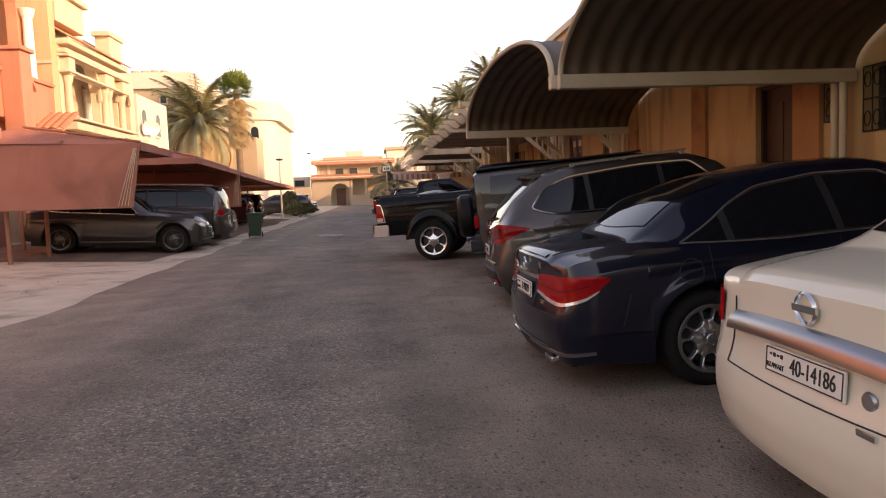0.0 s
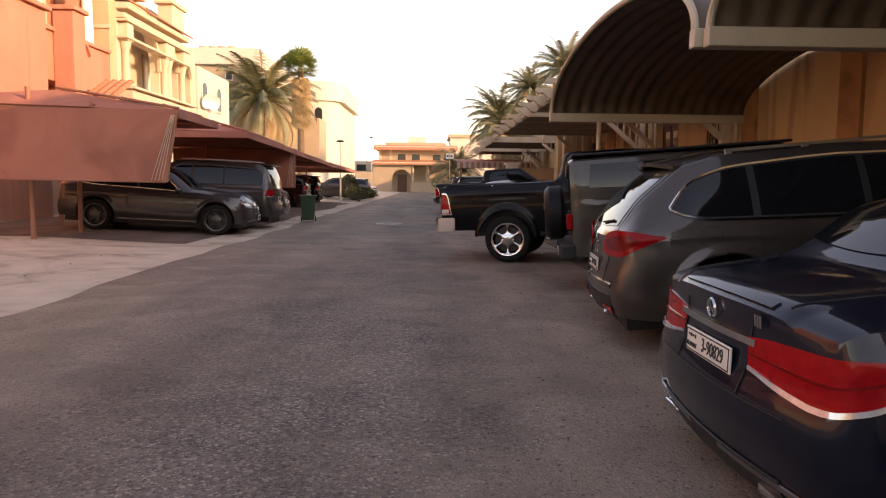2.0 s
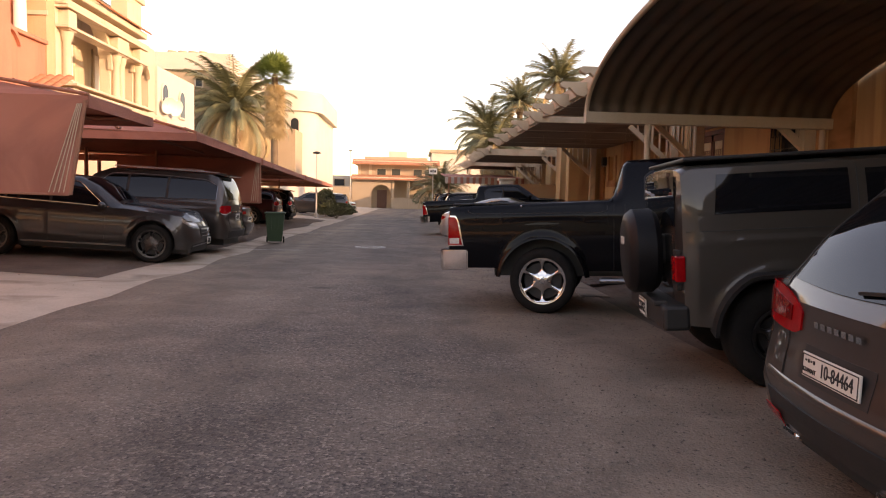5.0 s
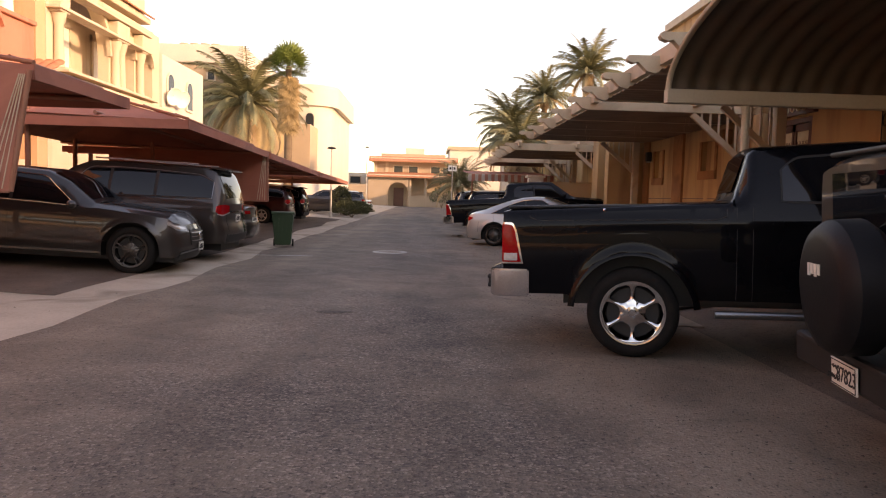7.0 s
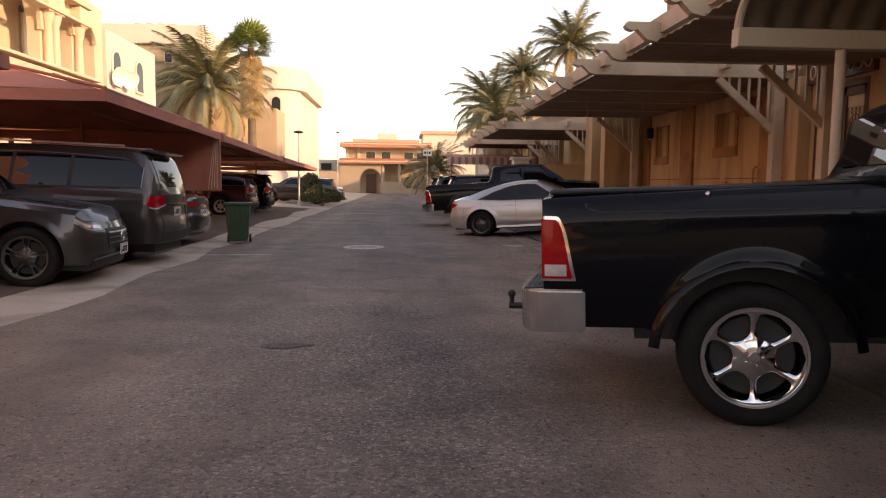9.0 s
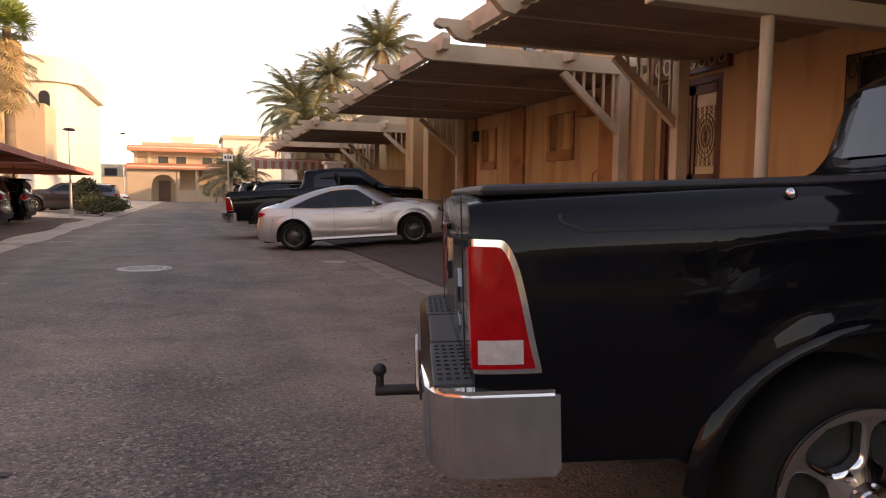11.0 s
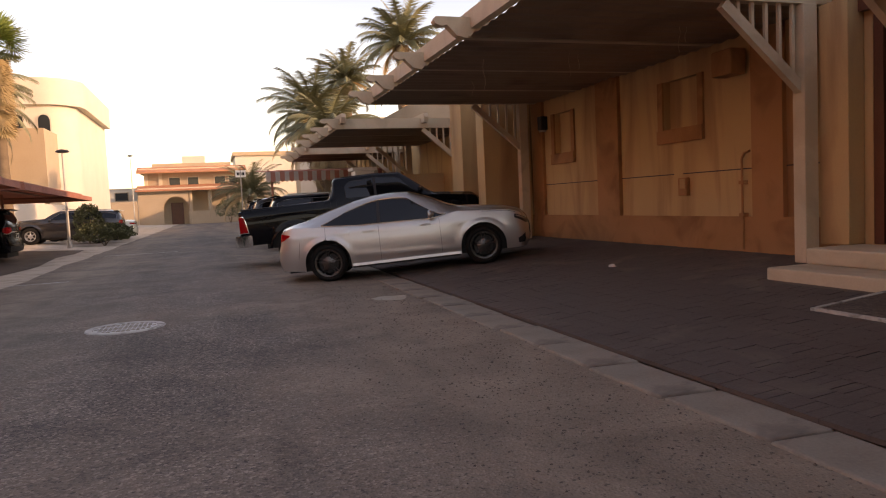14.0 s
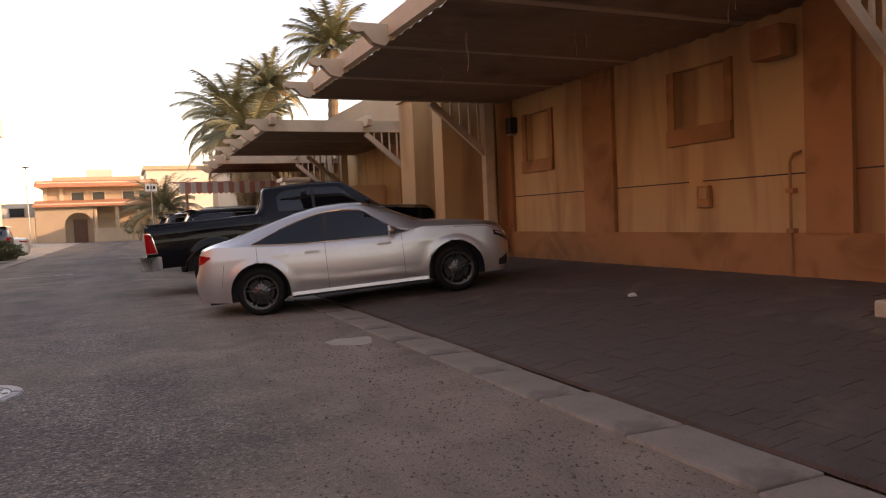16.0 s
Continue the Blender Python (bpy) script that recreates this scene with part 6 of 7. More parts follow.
            def lid(i, j, s=s):
                x = L0 + 0.27 + 1.72 * i
                top = c.belt(x) - 0.012
                e = max(0, 1 - min(i, 1 - i) / 0.025)
                return c.P_side(x, 1.255 + 0.03 * e + (top - 1.255 - 0.03 * e) * j, s, 0.0)
            part("side_bin_lid", thicken(grid(nb(), lid, 40, 4), 0.005), pm, root, "", True)
            seam_part(root, [[lid(k / 24, 0) for k in range(25)], [lid(0, k / 4) for k in range(5)], [lid(1, k / 4) for k in range(5)]], 0.009)
            part("number_lamp", cubo(L0 - 0.15, L0 - 0.12, s * 0.42 - 0.05, s * 0.42 + 0.05, 0.62, 0.72, 0.012), M_BLACKPL, root, "black tow socket")
            part("socket_face", cubo(L0 - 0.156, L0 - 0.148, s * 0.42 - 0.02, s * 0.42 + 0.02, 0.65, 0.69, 0.004), M_PLATE, root, "pale socket face")
        ant = tube(nb(), (3.5, 0.7, 1.3), (3.45, 0.72, 1.9), 0.004)
        part("aerial", ant, M_BLACKPL, root)
    return root


pickup("pickup_truck", "glossy black pickup truck with chrome wheels and tow ball", 1.13, 15.42, -17, 2.2, P_BLACK, True)
pickup("pickup_truck", "dark maroon-black pickup truck behind the silver saloon", 1.05, 34.1, -8, 3.4, P_BLACK, False)

# silver saloon
car = sedan_spec(0.94, 2.73, 0.93, 0.895, 1.44, 0.328, 1.02, 0.96, 1.86, 0.3, 1.2, -0.58, 0.9)
car.top_l = [(-0.94, 0.93), (-0.86, 1.0), (-0.6, 1.055), (-0.35, 1.11), (0.0, 1.225), (0.45, 1.355), (0.85, 1.425), (1.2, 1.44), (1.5, 1.42), (1.85, 1.29), (2.2, 1.12), (2.4, 1.065), (2.7, 1.045), (3.2, 0.98), (3.48, 0.91), (3.6, 0.83), (3.66, 0.74)]
car.belt_l = car.belt_l[:-3] + [(2.3, 0.97), (3.2, 0.9), (3.5, 0.82), (3.66, 0.68)]
car.fcornw, car.fcorner = 0.8, 0.5
car.front = [(0.2, 0.08), (0.35, 0.0), (0.6, 0.0), (0.78, 0.05)]
car.creases = [([(-0.9, 0.8), (0.6, 0.81), (2.6, 0.77)], 0.007, 0.07, 0.03), ([(0.4, 0.44), (2.3, 0.36)], 0.014, 0.02, 0.1)]
root = at_axle("compact_saloon", "silver compact saloon angled across a bay", 1.27, 30.0, -17, 4.0)
dress(car, root, P_SILVER, dict(pts=[(-0.06, 0.12, 0.16), (0.1, 0.08, 0.45), (0.35, 0.06, 0.72), (0.65, 0.05, 0.86), (1.0, 0.05, 0.93), (1.45, 0.05, 0.9), (1.8, 0.06, 0.55), (2.12, 0.08, 0.12)], pillars=[0.95], trim=M_CHROME, r=0.007), (0.75, 1.75), 0.8, ((0.93, 0.25), (2.0, 0.3), (0.0, 0.7)), (1.85, 0.9), (0.235, 0.22, 5, True, 0.3, M_DARKALLOY, P_SILVER))
screen(car, root, "rear_window", -0.42, 0.5, 0.84, x0e=0.1)
screen(car, root, "windscreen", 1.5, 2.3, 0.88)
wrap_strip(car, root, "tail_lamp", [(-0.4, 0.8, 0.88), (-0.2, 0.775, 0.91), (0, 0.77, 0.92), (0.18, 0.8, 0.91), (0.32, 0.86, 0.88)], M_RED, "red tail lamp")
front_lamps(car, root, 0.5, 0.63, 0.73, 0.34, 0.74, 0.81, M_BLACKPL)
front_lamps(car, root, 0.52, 0.69, 0.72, 0.3, 0.765, 0.79, M_LAMPW, 0.016)
seam_part(root, [[car.P_side(2.75 + 0.6 * k / 8, car.belt(2.75 + 0.6 * k / 8) - 0.02, s, 0.002) for k in range(9)] for s in (-1, 1)] + [[car.P_side(-0.5 + 0.05 * k / 6, 0.45 + 0.3 * k / 6, s, 0.001) for k in range(7)] for s in (-1, 1)])
part("grille", thicken(grid(nb(), lambda i, j: car.P_front(-0.42 + 0.84 * i, 0.42 + 0.22 * j, 0.01), 10, 3), 0.01), M_BLACKPL, root, "black grille")
for s in (-1, 1):
    part("air_intake", thicken(grid(nb(), lambda i, j, s=s: car.P_side(car.wb + car.fo - 0.05 - 0.25 * i, 0.3 + 0.16 * j * (1 - 0.5 * i), s, 0.008), 5, 3), 0.006), M_BLACKPL, root)
    part("sill_trim", thicken(grid(nb(), lambda i, j, s=s: car.P_side(0.42 + 1.9 * i, 0.225 + 0.045 * j, s, 0.03 - 0.018 * j), 10, 2), 0.012), P_SILVER, root)

# graphite coupe utility on the far verge
car = suv_spec(1.0, 2.87, 0.88, 0.955, 1.65, 0.385, 1.03, 1.1, 2.0, 0.5, 1.45, 1.12, 0.8)
car.creases = [([(-0.9, 0.93), (0.8, 0.93), (2.7, 0.88)], 0.012, 0.08, 0.03), ([(0.5, 0.5), (2.4, 0.44)], 0.014, 0.02, 0.1)]
root = thing("sport_utility_car", "graphite sport utility coupe parked nose to the street", "car", (-8.8, 20.42, 0.15), 5, tilt=-2.6)
dress(car, root, P_GREY, dict(pts=[(-0.3, 0.2, 0.25), (-0.1, 0.1, 0.55), (0.3, 0.06, 0.82), (0.9, 0.06, 0.91), (1.5, 0.06, 0.9), (1.78, 0.07, 0.55), (2.05, 0.08, 0.12)], pillars=[0.2, 1.0], trim=M_CHROME, r=0.006), (0.85, 1.85), 0.93, ((0.98, 0.3), (2.0, 0.35)), (1.95, 1.0), (0.27, 0.25, 5, True, 0.3, M_DARKALLOY, P_GREY))
screen(car, root, "windscreen", 1.55, 2.18, 0.88)
front_lamps(car, root, 0.5, 0.74, 0.86, 0.3, 0.84, 0.9, M_SATIN)
front_lamps(car, root, 0.54, 0.77, 0.82, 0.24, 0.85, 0.88, M_LAMPW, 0.016)
for gz in (0.56, 0.63, 0.7):
    part("grille_bar", thicken(grid(nb(), lambda i, j: car.P_front(-0.4 + 0.8 * i, gz + 0.016 * j, 0.022), 10, 1), 0.006), M_SATIN, root)
part("bumper_blade", thicken(grid(nb(), lambda i, j: car.P_front(-0.72 + 1.44 * i, 0.4 + 0.025 * j - 0.05 * (2 * i - 1) ** 2, 0.024), 16, 1), 0.008), M_SATIN, root, "bright blade across the bumper")
part("grille", thicken(grid(nb(), lambda i, j: car.P_front(-0.42 + 0.84 * i, 0.5 + 0.26 * j, 0.01), 10, 3), 0.01), M_BLACKPL, root, "black grille")
bm = nb()
lathe(bm, [(0.06, 0), (0.066, 0.012), (0.075, 0)], "y", 24)
for a in (90, 210, 330):
    beam(bm, (0, 0.005, 0), (0.065 * math.cos(radians(a)), 0.005, 0.065 * math.sin(radians(a))), 0.012, 0.012)
bd = part("badge", bm, M_CHROME, root, "round chrome badge", True)
bd.matrix_basis = Matrix.Translation(car.P_front(0, 0.63, 0.02)) @ Matrix.Rotation(radians(-90), 4, "Z")
p = plate(root, car.P_front(0, 0.46, 0.03), 0.33, 0.15)
p.matrix_basis = p.matrix_basis @ Matrix.Rotation(math.pi, 4, "Z")
part("lower_intake", thicken(grid(nb(), lambda i, j: car.P_front(-0.7 + 1.4 * i, 0.26 + 0.12 * j, 0.01), 12, 2), 0.01), M_BLACKPL, root, "black lower intake")
for s in (-1, 1):
    part("sill_trim", thicken(grid(nb(), lambda i, j, s=s: car.P_side(0.5 + 1.9 * i, 0.31 + 0.03 * j, s, 0.012), 10, 1), 0.01), M_CHROME, root, "chrome sill strip")


def rear_parked_suv(name, label, x, y, pm, H=1.88, yaw=180, W=0.98, lamps=M_RED, group="", base=0.06, ro=1.2):
    car = suv_spec(ro, 2.85, 0.9, W, H, 0.4, 1.1, 1.18, 2.05, 0.2, 1.6, 1.12, 0.34)
    car.creases = [([(-car.ro, 0.98), (0.8, 1.0), (2.6, 0.97)], 0.012, 0.08, 0.03)]
    root = thing(name, label, "car", (x, y, base), yaw, group, 2.0 if yaw == 180 else 0)
    dress(car, root, pm, dict(pts=[(-car.ro + 0.34, 0.12, 0.7), (-0.6, 0.1, 0.84), (0.3, 0.08, 0.89), (1.55, 0.08, 0.9), (1.8, 0.09, 0.6), (2.08, 0.1, 0.15)], pillars=[0.24, 1.13], trim=M_SATIN, r=0.006), (0.95, 1.9), 1.0, ((0.24, 0.5), (1.13, 0.3), (2.05, 0.35)), (2.0, 1.06), (0.235, 0.25, 6, False, 0.0, M_ALLOY, pm))
    screen(car, root, "rear_window", -car.ro + 0.06, -car.ro + 0.3, 0.86)
    screen(car, root, "windscreen", 1.62, 2.25, 0.88)
    wrap_strip(car, root, "tail_lamp", [(-0.3, 0.98, 1.1), (-0.1, 0.93, 1.12), (0, 0.92, 1.12), (0.14, 0.94, 1.11), (0.22, 0.98, 1.08)], lamps, "red tail lamp")
    wrap_strip(car, root, "lamp_strip", [(-0.3, 0.955, 0.978), (0, 0.9, 0.925), (0.16, 0.925, 0.945)], M_LAMPW, "clear lower strip of the tail lamp", 0.012, 16, 1)
    seam_part(root, [[car.P_rear(s * 0.66, 0.6 + 0.5 * k / 8, 0.003) for k in range(9)] for s in (-1, 1)] + [[car.P_rear(-0.66 + 1.32 * k / 12, 0.6, 0.003) for k in range(13)]])
    plate(root, car.P_rear(0, 0.85, 0.012), 0.33, 0.155)
    part("rear_trim", thicken(grid(nb(), lambda i, j: car.P_rear(-0.5 + 1.0 * i, 0.96 + 0.03 * j, 0.014), 8, 1), 0.01), M_CHROME, root, "chrome tailgate strip")
    part("lower_bumper", thicken(grid(nb(), lambda i, j: car.P_rear(-0.75 + 1.5 * i, 0.38 + 0.16 * j, 0.008), 10, 2), 0.01), M_BLACKPL, root)
    part("roof_spoiler", slab(nb(), [(-car.ro + 0.32, H - 0.03), (-car.ro + 0.16, H - 0.07), (-car.ro + 0.2, H - 0.1), (-car.ro + 0.5, H - 0.05)], "y", -0.62, 0.62), pm, root)
    for s in (-1, 1):
        part("roof_rail", beam(nb(), (-0.5, s * 0.66, H + 0.01), (1.5, s * 0.66, H + 0.015), 0.03, 0.03), M_ALLOY, root)
    return root


def rear_parked_sedan(name, label, x, y, pm, yaw=180, base=0.05):
    car = sedan_spec(1.08, 2.85, 0.9, 0.93, 1.46, 0.335, 1.05, 0.98, 2.0, 0.5, 1.5, -0.4)
    root = thing(name, label, "car", (x, y, base), yaw, tilt=2.0 if yaw == 180 else 0)
    dress(car, root, pm, [[(0.0, 0.1), (0.98, 0.08), (0.94, 0.92), (0.46, 0.88)], [(1.04, 0.08), (2.0, 0.08), (1.6, 0.92), (1.0, 0.92)]], (0.85, 1.82), 0.84, ((1.0, 0.25), (2.0, 0.3)), (1.95, 0.93), (0.23, 0.22, 5, True, 0.14, M_ALLOY, pm), [(2.02, 0.02), (-0.1, 0.02)])
    screen(car, root, "rear_window", -0.34, 0.38, 0.86, x0e=0.1)
    screen(car, root, "windscreen", 1.6, 2.22, 0.88)
    rear_lamps(car, root, 0.3, 0.84, 0.92, 0.32, 0.86, 0.93, M_RED)
    plate(root, car.P_rear(0, 0.7, 0.012), 0.5, 0.115)
    return root


rear_parked_suv("sport_utility_car", "large dark bronze sport utility car backed to the street", -6.12, 22.95, P_LC)
rear_parked_sedan("saloon_car", "dark brown-grey saloon parked by the green bin", -6.5, 26.4, P_LC)
rear_parked_suv("sport_utility_car", "dark maroon utility car under a fabric shade", -7.9, 38.6, P_MAROON, 1.65, W=0.93)
rear_parked_suv("sport_utility_car", "black utility car under a fabric shade", -7.8, 41.6, P_BLACK, 1.7, W=0.93)
rear_parked_suv("sport_utility_car", "dark green-grey utility car standing past the shades", -6.2, 55.0, P_GREY, 1.62, W=0.93)
rear_parked_sedan("saloon_car", "white saloon standing behind a dark utility car", -5.9, 58.6, P_WHITE)
rear_parked_suv("sport_utility_car", "black utility car parked beyond the pickup", 1.9, 40.2, P_BLACK, 1.72, 0, base=0.03)
rear_parked_suv("sport_utility_car", "grey utility car with roof rails beyond the pickup", 1.7, 46.0, P_JEEP, 1.75, 0, base=0.03)
rear_parked_suv("sport_utility_car", "dark utility car far along the street", 1.8, 54.0, P_BLACK, 1.75, 0, base=0.03)

# ---- kerb, road marks, steps ----
kerb = tagged(new("kerb"), "low worn concrete kerb along the bay", "kerb", "", "structure")
stone_bm = cubo(0, 0.44, -0.445, 0.445, -0.08, 0.0, 0.018)
stone_me = finish(stone_bm, "kerb_stone", M_KERB)
y = 16.6
k = 0
while y < 33.0:
    o = new("kerb_stone", stone_me)
    o.parent = kerb
    o.matrix_basis = pose(1.75 + 0.015 * math.sin(k * 2.1), y, 0.018 + 0.003 * math.sin(k * 1.3), 0.3 * math.sin(k), 1.0, 0.5 * math.sin(k * 1.7))
    y += 0.9
    k += 1


def blob(name, cx, cy, rx, ry, z, m, label, category, seed, kind="structure"):
    """A flat stain or patch with a ragged edge lying on the ground."""
    bm = nb()
    c = bm.verts.new((cx, cy, ground_z(cx) + z))
    ring = []
    for i in range(40):
        a = 2 * math.pi * i / 40
        r = 1 + 0.35 * noise.noise((math.cos(a) * 1.7 + seed, math.sin(a) * 1.7, seed))
        px = cx + rx * r * math.cos(a)
        ring.append(bm.verts.new((px, cy + ry * r * math.sin(a), ground_z(px) + z)))
    for i in range(40):
        bm.faces.new((c, ring[i], ring[(i + 1) % 40]))
    ob = new(name, finish(bm, name, m))
    return tagged(ob, label, category, "", kind)


blob("cement_patch", 1.4, 26.4, 0.26, 0.24, 0.005, M_CEMENT, "pale spilt cement on the kerb end", "stain", 3.1)
blob("road_patch", -2.15, 16.6, 0.22, 0.1, 0.006, M_APRON, "dark worn patch in the asphalt", "patch", 5.2)
for i, (px, py) in enumerate(((-2.0, 4.6), (-0.9, 5.0), (-2.6, 6.3), (-1.4, 8.2), (-3.2, 3.9), (-1.3, 12.0))):
    blob("paint_fleck", px, py, 0.03, 0.018, 0.005, M_KERB, "small pale fleck on the asphalt", "fleck", i * 2.7)
for x0, x1, y, w in ((-5.1, -3.6, 24.0, 0.12), (-4.4, -2.1, 42.6, 0.14), (-5.2, -3.8, 33.0, 0.12)):
    bm = grid(nb(), lambda i, j: (x0 + (x1 - x0) * i, y + 0.12 * i + w * j + 0.02 * noise.noise((i * 7, j, y)), 0.006), 20, 1)
    struct("road_line", bm, M_LINE, "worn white paint line on the road", "line")

mh = thing("manhole", "round iron manhole cover with pale concrete rim", "manhole", (-1.93, 25.87, 0.0))
part("rim", lathe(nb(), [(0.36, 0.0), (0.36, 0.012), (0.43, 0.012), (0.44, 0.0)], "z", 36), M_LINE, mh)
bm = nb()
lathe(bm, [(0.001, 0.006), (0.35, 0.006), (0.35, 0.0)], "z", 36)
part("cover", bm, M_GALV, mh)
bm = nb()
for i in range(-6, 7):
    for j in range(-6, 7):
        if math.hypot(i, j) < 6.2 and (i + j) % 2 == 0:
            box(bm, i * 0.052 - 0.02, i * 0.052 + 0.02, j * 0.052 - 0.02, j * 0.052 + 0.02, 0.006, 0.011)
part("tread", bm, M_KERB, mh, kind="stuff")

steps = thing("entrance_steps", "tan rendered entrance steps at the gate", "steps")
part("step", cubo(4.88, 6.15, 20.6, 23.15, 0.1, 0.42, 0.02), M_CREAM, steps)
part("step", cubo(5.4, 6.16, 20.9, 23.12, 0.42, 0.6, 0.02), M_CREAM, steps)
part("pier", cubo(5.95, 6.19, 23.05, 23.45, 0.6, 3.36, 0.012), M_WALL, steps)

# inspection cover set in the paving
ic = thing("inspection_cover", "square concrete inspection cover with a pale worn edge", "cover", (4.46, 21.15, ground_z(4.46)), 0.0, "", math.degrees(math.atan(0.0925)))
part("slab", cubo(-0.4, 0.4, -0.52, 0.52, -0.03, 0.012, 0.006), M_APRON, ic)
bm = nb()
for a, b, c, d in ((-0.44, -0.4, -0.56, 0.56), (0.4, 0.44, -0.56, 0.56), (-0.4, 0.4, -0.56, -0.52), (-0.4, 0.4, 0.52, 0.56)):
    box(bm, a, b, c, d, -0.03, 0.018)
part("rim", bm, M_LINE, ic, "pale concrete rim")
part("lifting_eye", lathe(nb(), [(0.02, 0.014), (0.03, 0.02), (0.04, 0.014)], "z", 16), M_IRON, ic)

# carved gate
gate = thing("carved_gate", "dark wooden gate with pierced golden panels", "gate")
part("frame", cubo(6.21, 6.33, 22.83, 22.95, 0.6, 3.15), M_WOODDOOR, gate)
part("frame", cubo(6.21, 6.33, 21.5, 21.6, 0.6, 3.15), M_WOODDOOR, gate)
part("frame", cubo(6.21, 6.33, 21.6, 22.83, 3.05, 3.15), M_WOODDOOR, gate)
M_LATTICE = mat("golden_lattice", (0.5, 0.38, 0.22), (0.68, 0.55, 0.36), 0.4, 0.2, scale=6, fine=40, bump=0.3)
for y0, y1 in ((21.62, 22.2), (22.24, 22.81)):
    leaf = part("gate_leaf", cubo(6.27, 6.31, y0, y1, 0.62, 3.04), M_LATTICE, gate, "pierced golden panel")
    st = nb()
    for a, b, c, d in ((y0, y0 + 0.06, 0.62, 3.04), (y1 - 0.06, y1, 0.62, 3.04), (y0, y1, 0.62, 0.75), (y0, y1, 2.9, 3.04), (y0, y1, 1.6, 1.68)):
        box(st, 6.24, 6.3, a, b, c, d)
    part("leaf_frame", st, M_WOODDOOR, leaf)
    for zz in (1.15, 2.25):
        orn = nb()
        for r in (0.1, 0.16, 0.21):
            for k in range(20):
                a0, a1 = 2 * math.pi * k / 20, 2 * math.pi * (k + 1) / 20
                yc = (y0 + y1) / 2
                beam(orn, (6.262, yc + r * math.cos(a0), zz + 1.6 * r * math.sin(a0)), (6.262, yc + r * math.cos(a1), zz + 1.6 * r * math.sin(a1)), 0.012, 0.012)
        for k in range(8):
            a0 = math.pi * k / 8
            yc = (y0 + y1) / 2
            beam(orn, (6.26, yc - 0.2 * math.cos(a0), zz - 0.32 * math.sin(a0)), (6.26, yc + 0.2 * math.cos(a0), zz + 0.32 * math.sin(a0)), 0.008, 0.008)
        for k in range(14):
            for q in range(5):
                yy, za = y0 + 0.09 + q * (y1 - y0 - 0.18) / 4, zz - 0.42 + k * 0.065
                rr = math.hypot(yy - (y0 + y1) / 2, (za - zz) / 1.6)
                if rr > 0.22:
                    beam(orn, (6.264, yy - 0.03, za - 0.03), (6.264, yy + 0.03, za + 0.03), 0.008, 0.008)
                    beam(orn, (6.264, yy - 0.03, za + 0.03), (6.264, yy + 0.03, za - 0.03), 0.008, 0.008)
        part("ornament", orn, M_WOODDOOR, leaf)
fascia = thing("carved_fascia", "dark carved timber fascia over the gate", "fascia")
part("board", cubo(6.1, 6.19, 21.3, 23.05, 3.2, 3.58), M_WOODDOOR, fascia)
bm = nb()
for k in range(8):
    yc = 21.42 + k * 0.21
    for j in range(12):
        a0, a1 = 2 * math.pi * j / 12, 2 * math.pi * (j + 1) / 12
        beam(bm, (6.09, yc + 0.08 * math.cos(a0), 3.39 + 0.12 * math.sin(a0)), (6.09, yc + 0.08 * math.cos(a1), 3.39 + 0.12 * math.sin(a1)), 0.02, 0.02)
part("carving", bm, M_LATTICE, fascia)

# doors and grilled windows in the long wall
for y0, y1, zt in ((10.4, 11.5, 2.98), (32.2, 33.2, 2.9)):
    d = thing("house_door", "dark wooden house door set in the wall", "door")
    d["kind"] = "structure"
    part("leaf", cubo(6.38, 6.43, y0 + 0.06, y1 - 0.06, 0.42, zt - 0.06), M_EBONY, d)
    fr = nb()
    box(fr, 6.3, 6.45, y0, y0 + 0.06, 0.42, zt)
    box(fr, 6.3, 6.45, y1 - 0.06, y1, 0.42, zt)
    box(fr, 6.3, 6.45, y0 + 0.06, y1 - 0.06, zt - 0.06, zt)
    part("door_frame", fr, M_EBONY, d)
    pn = nb()
    for a in (0.14, 0.56):
        for z0, z1 in ((0.6, 1.4), (1.5, zt - 0.3)):
            box(pn, 6.365, 6.385, y0 + a, y0 + a + 0.36, z0, z1, 0.006)
    part("door_panel", pn, M_EBONY, d)
for y0, y1, z0, z1 in ((9.2, 9.62, 2.2, 2.75), (7.4, 8.8, 2.0, 2.85), (18.2, 19.4, 2.0, 3.0)):
    w = thing("grilled_window", "window behind a scrolled black iron grille", "window")
    w["kind"] = "structure"
    part("pane", cubo(6.4, 6.42, y0, y1, z0, z1), M_GLASS, w)
    g = nb()
    n = max(2, int((y1 - y0) / 0.16))
    for i in range(n + 1):
        yy = y0 + (y1 - y0) * i / n
        tube(g, (6.18, yy, z0), (6.18, yy, z1), 0.009, n=6)
    for zz in (z0, (z0 + z1) / 2, z1):
        beam(g, (6.18, y0, zz), (6.18, y1, zz), 0.015, 0.02)
    for i in range(n):
        yc = y0 + (y1 - y0) * (i + 0.5) / n
        for zc in (z0 + 0.17, z1 - 0.17):
            for j in range(10):
                a0, a1 = 2 * math.pi * j / 10, 2 * math.pi * (j + 1) / 10
                beam(g, (6.175, yc + 0.06 * math.cos(a0), zc + 0.1 * math.sin(a0)), (6.175, yc + 0.06 * math.cos(a1), zc + 0.1 * math.sin(a1)), 0.01, 0.01)
    part("grille", g, M_IRON, w, "black scrolled iron grille")

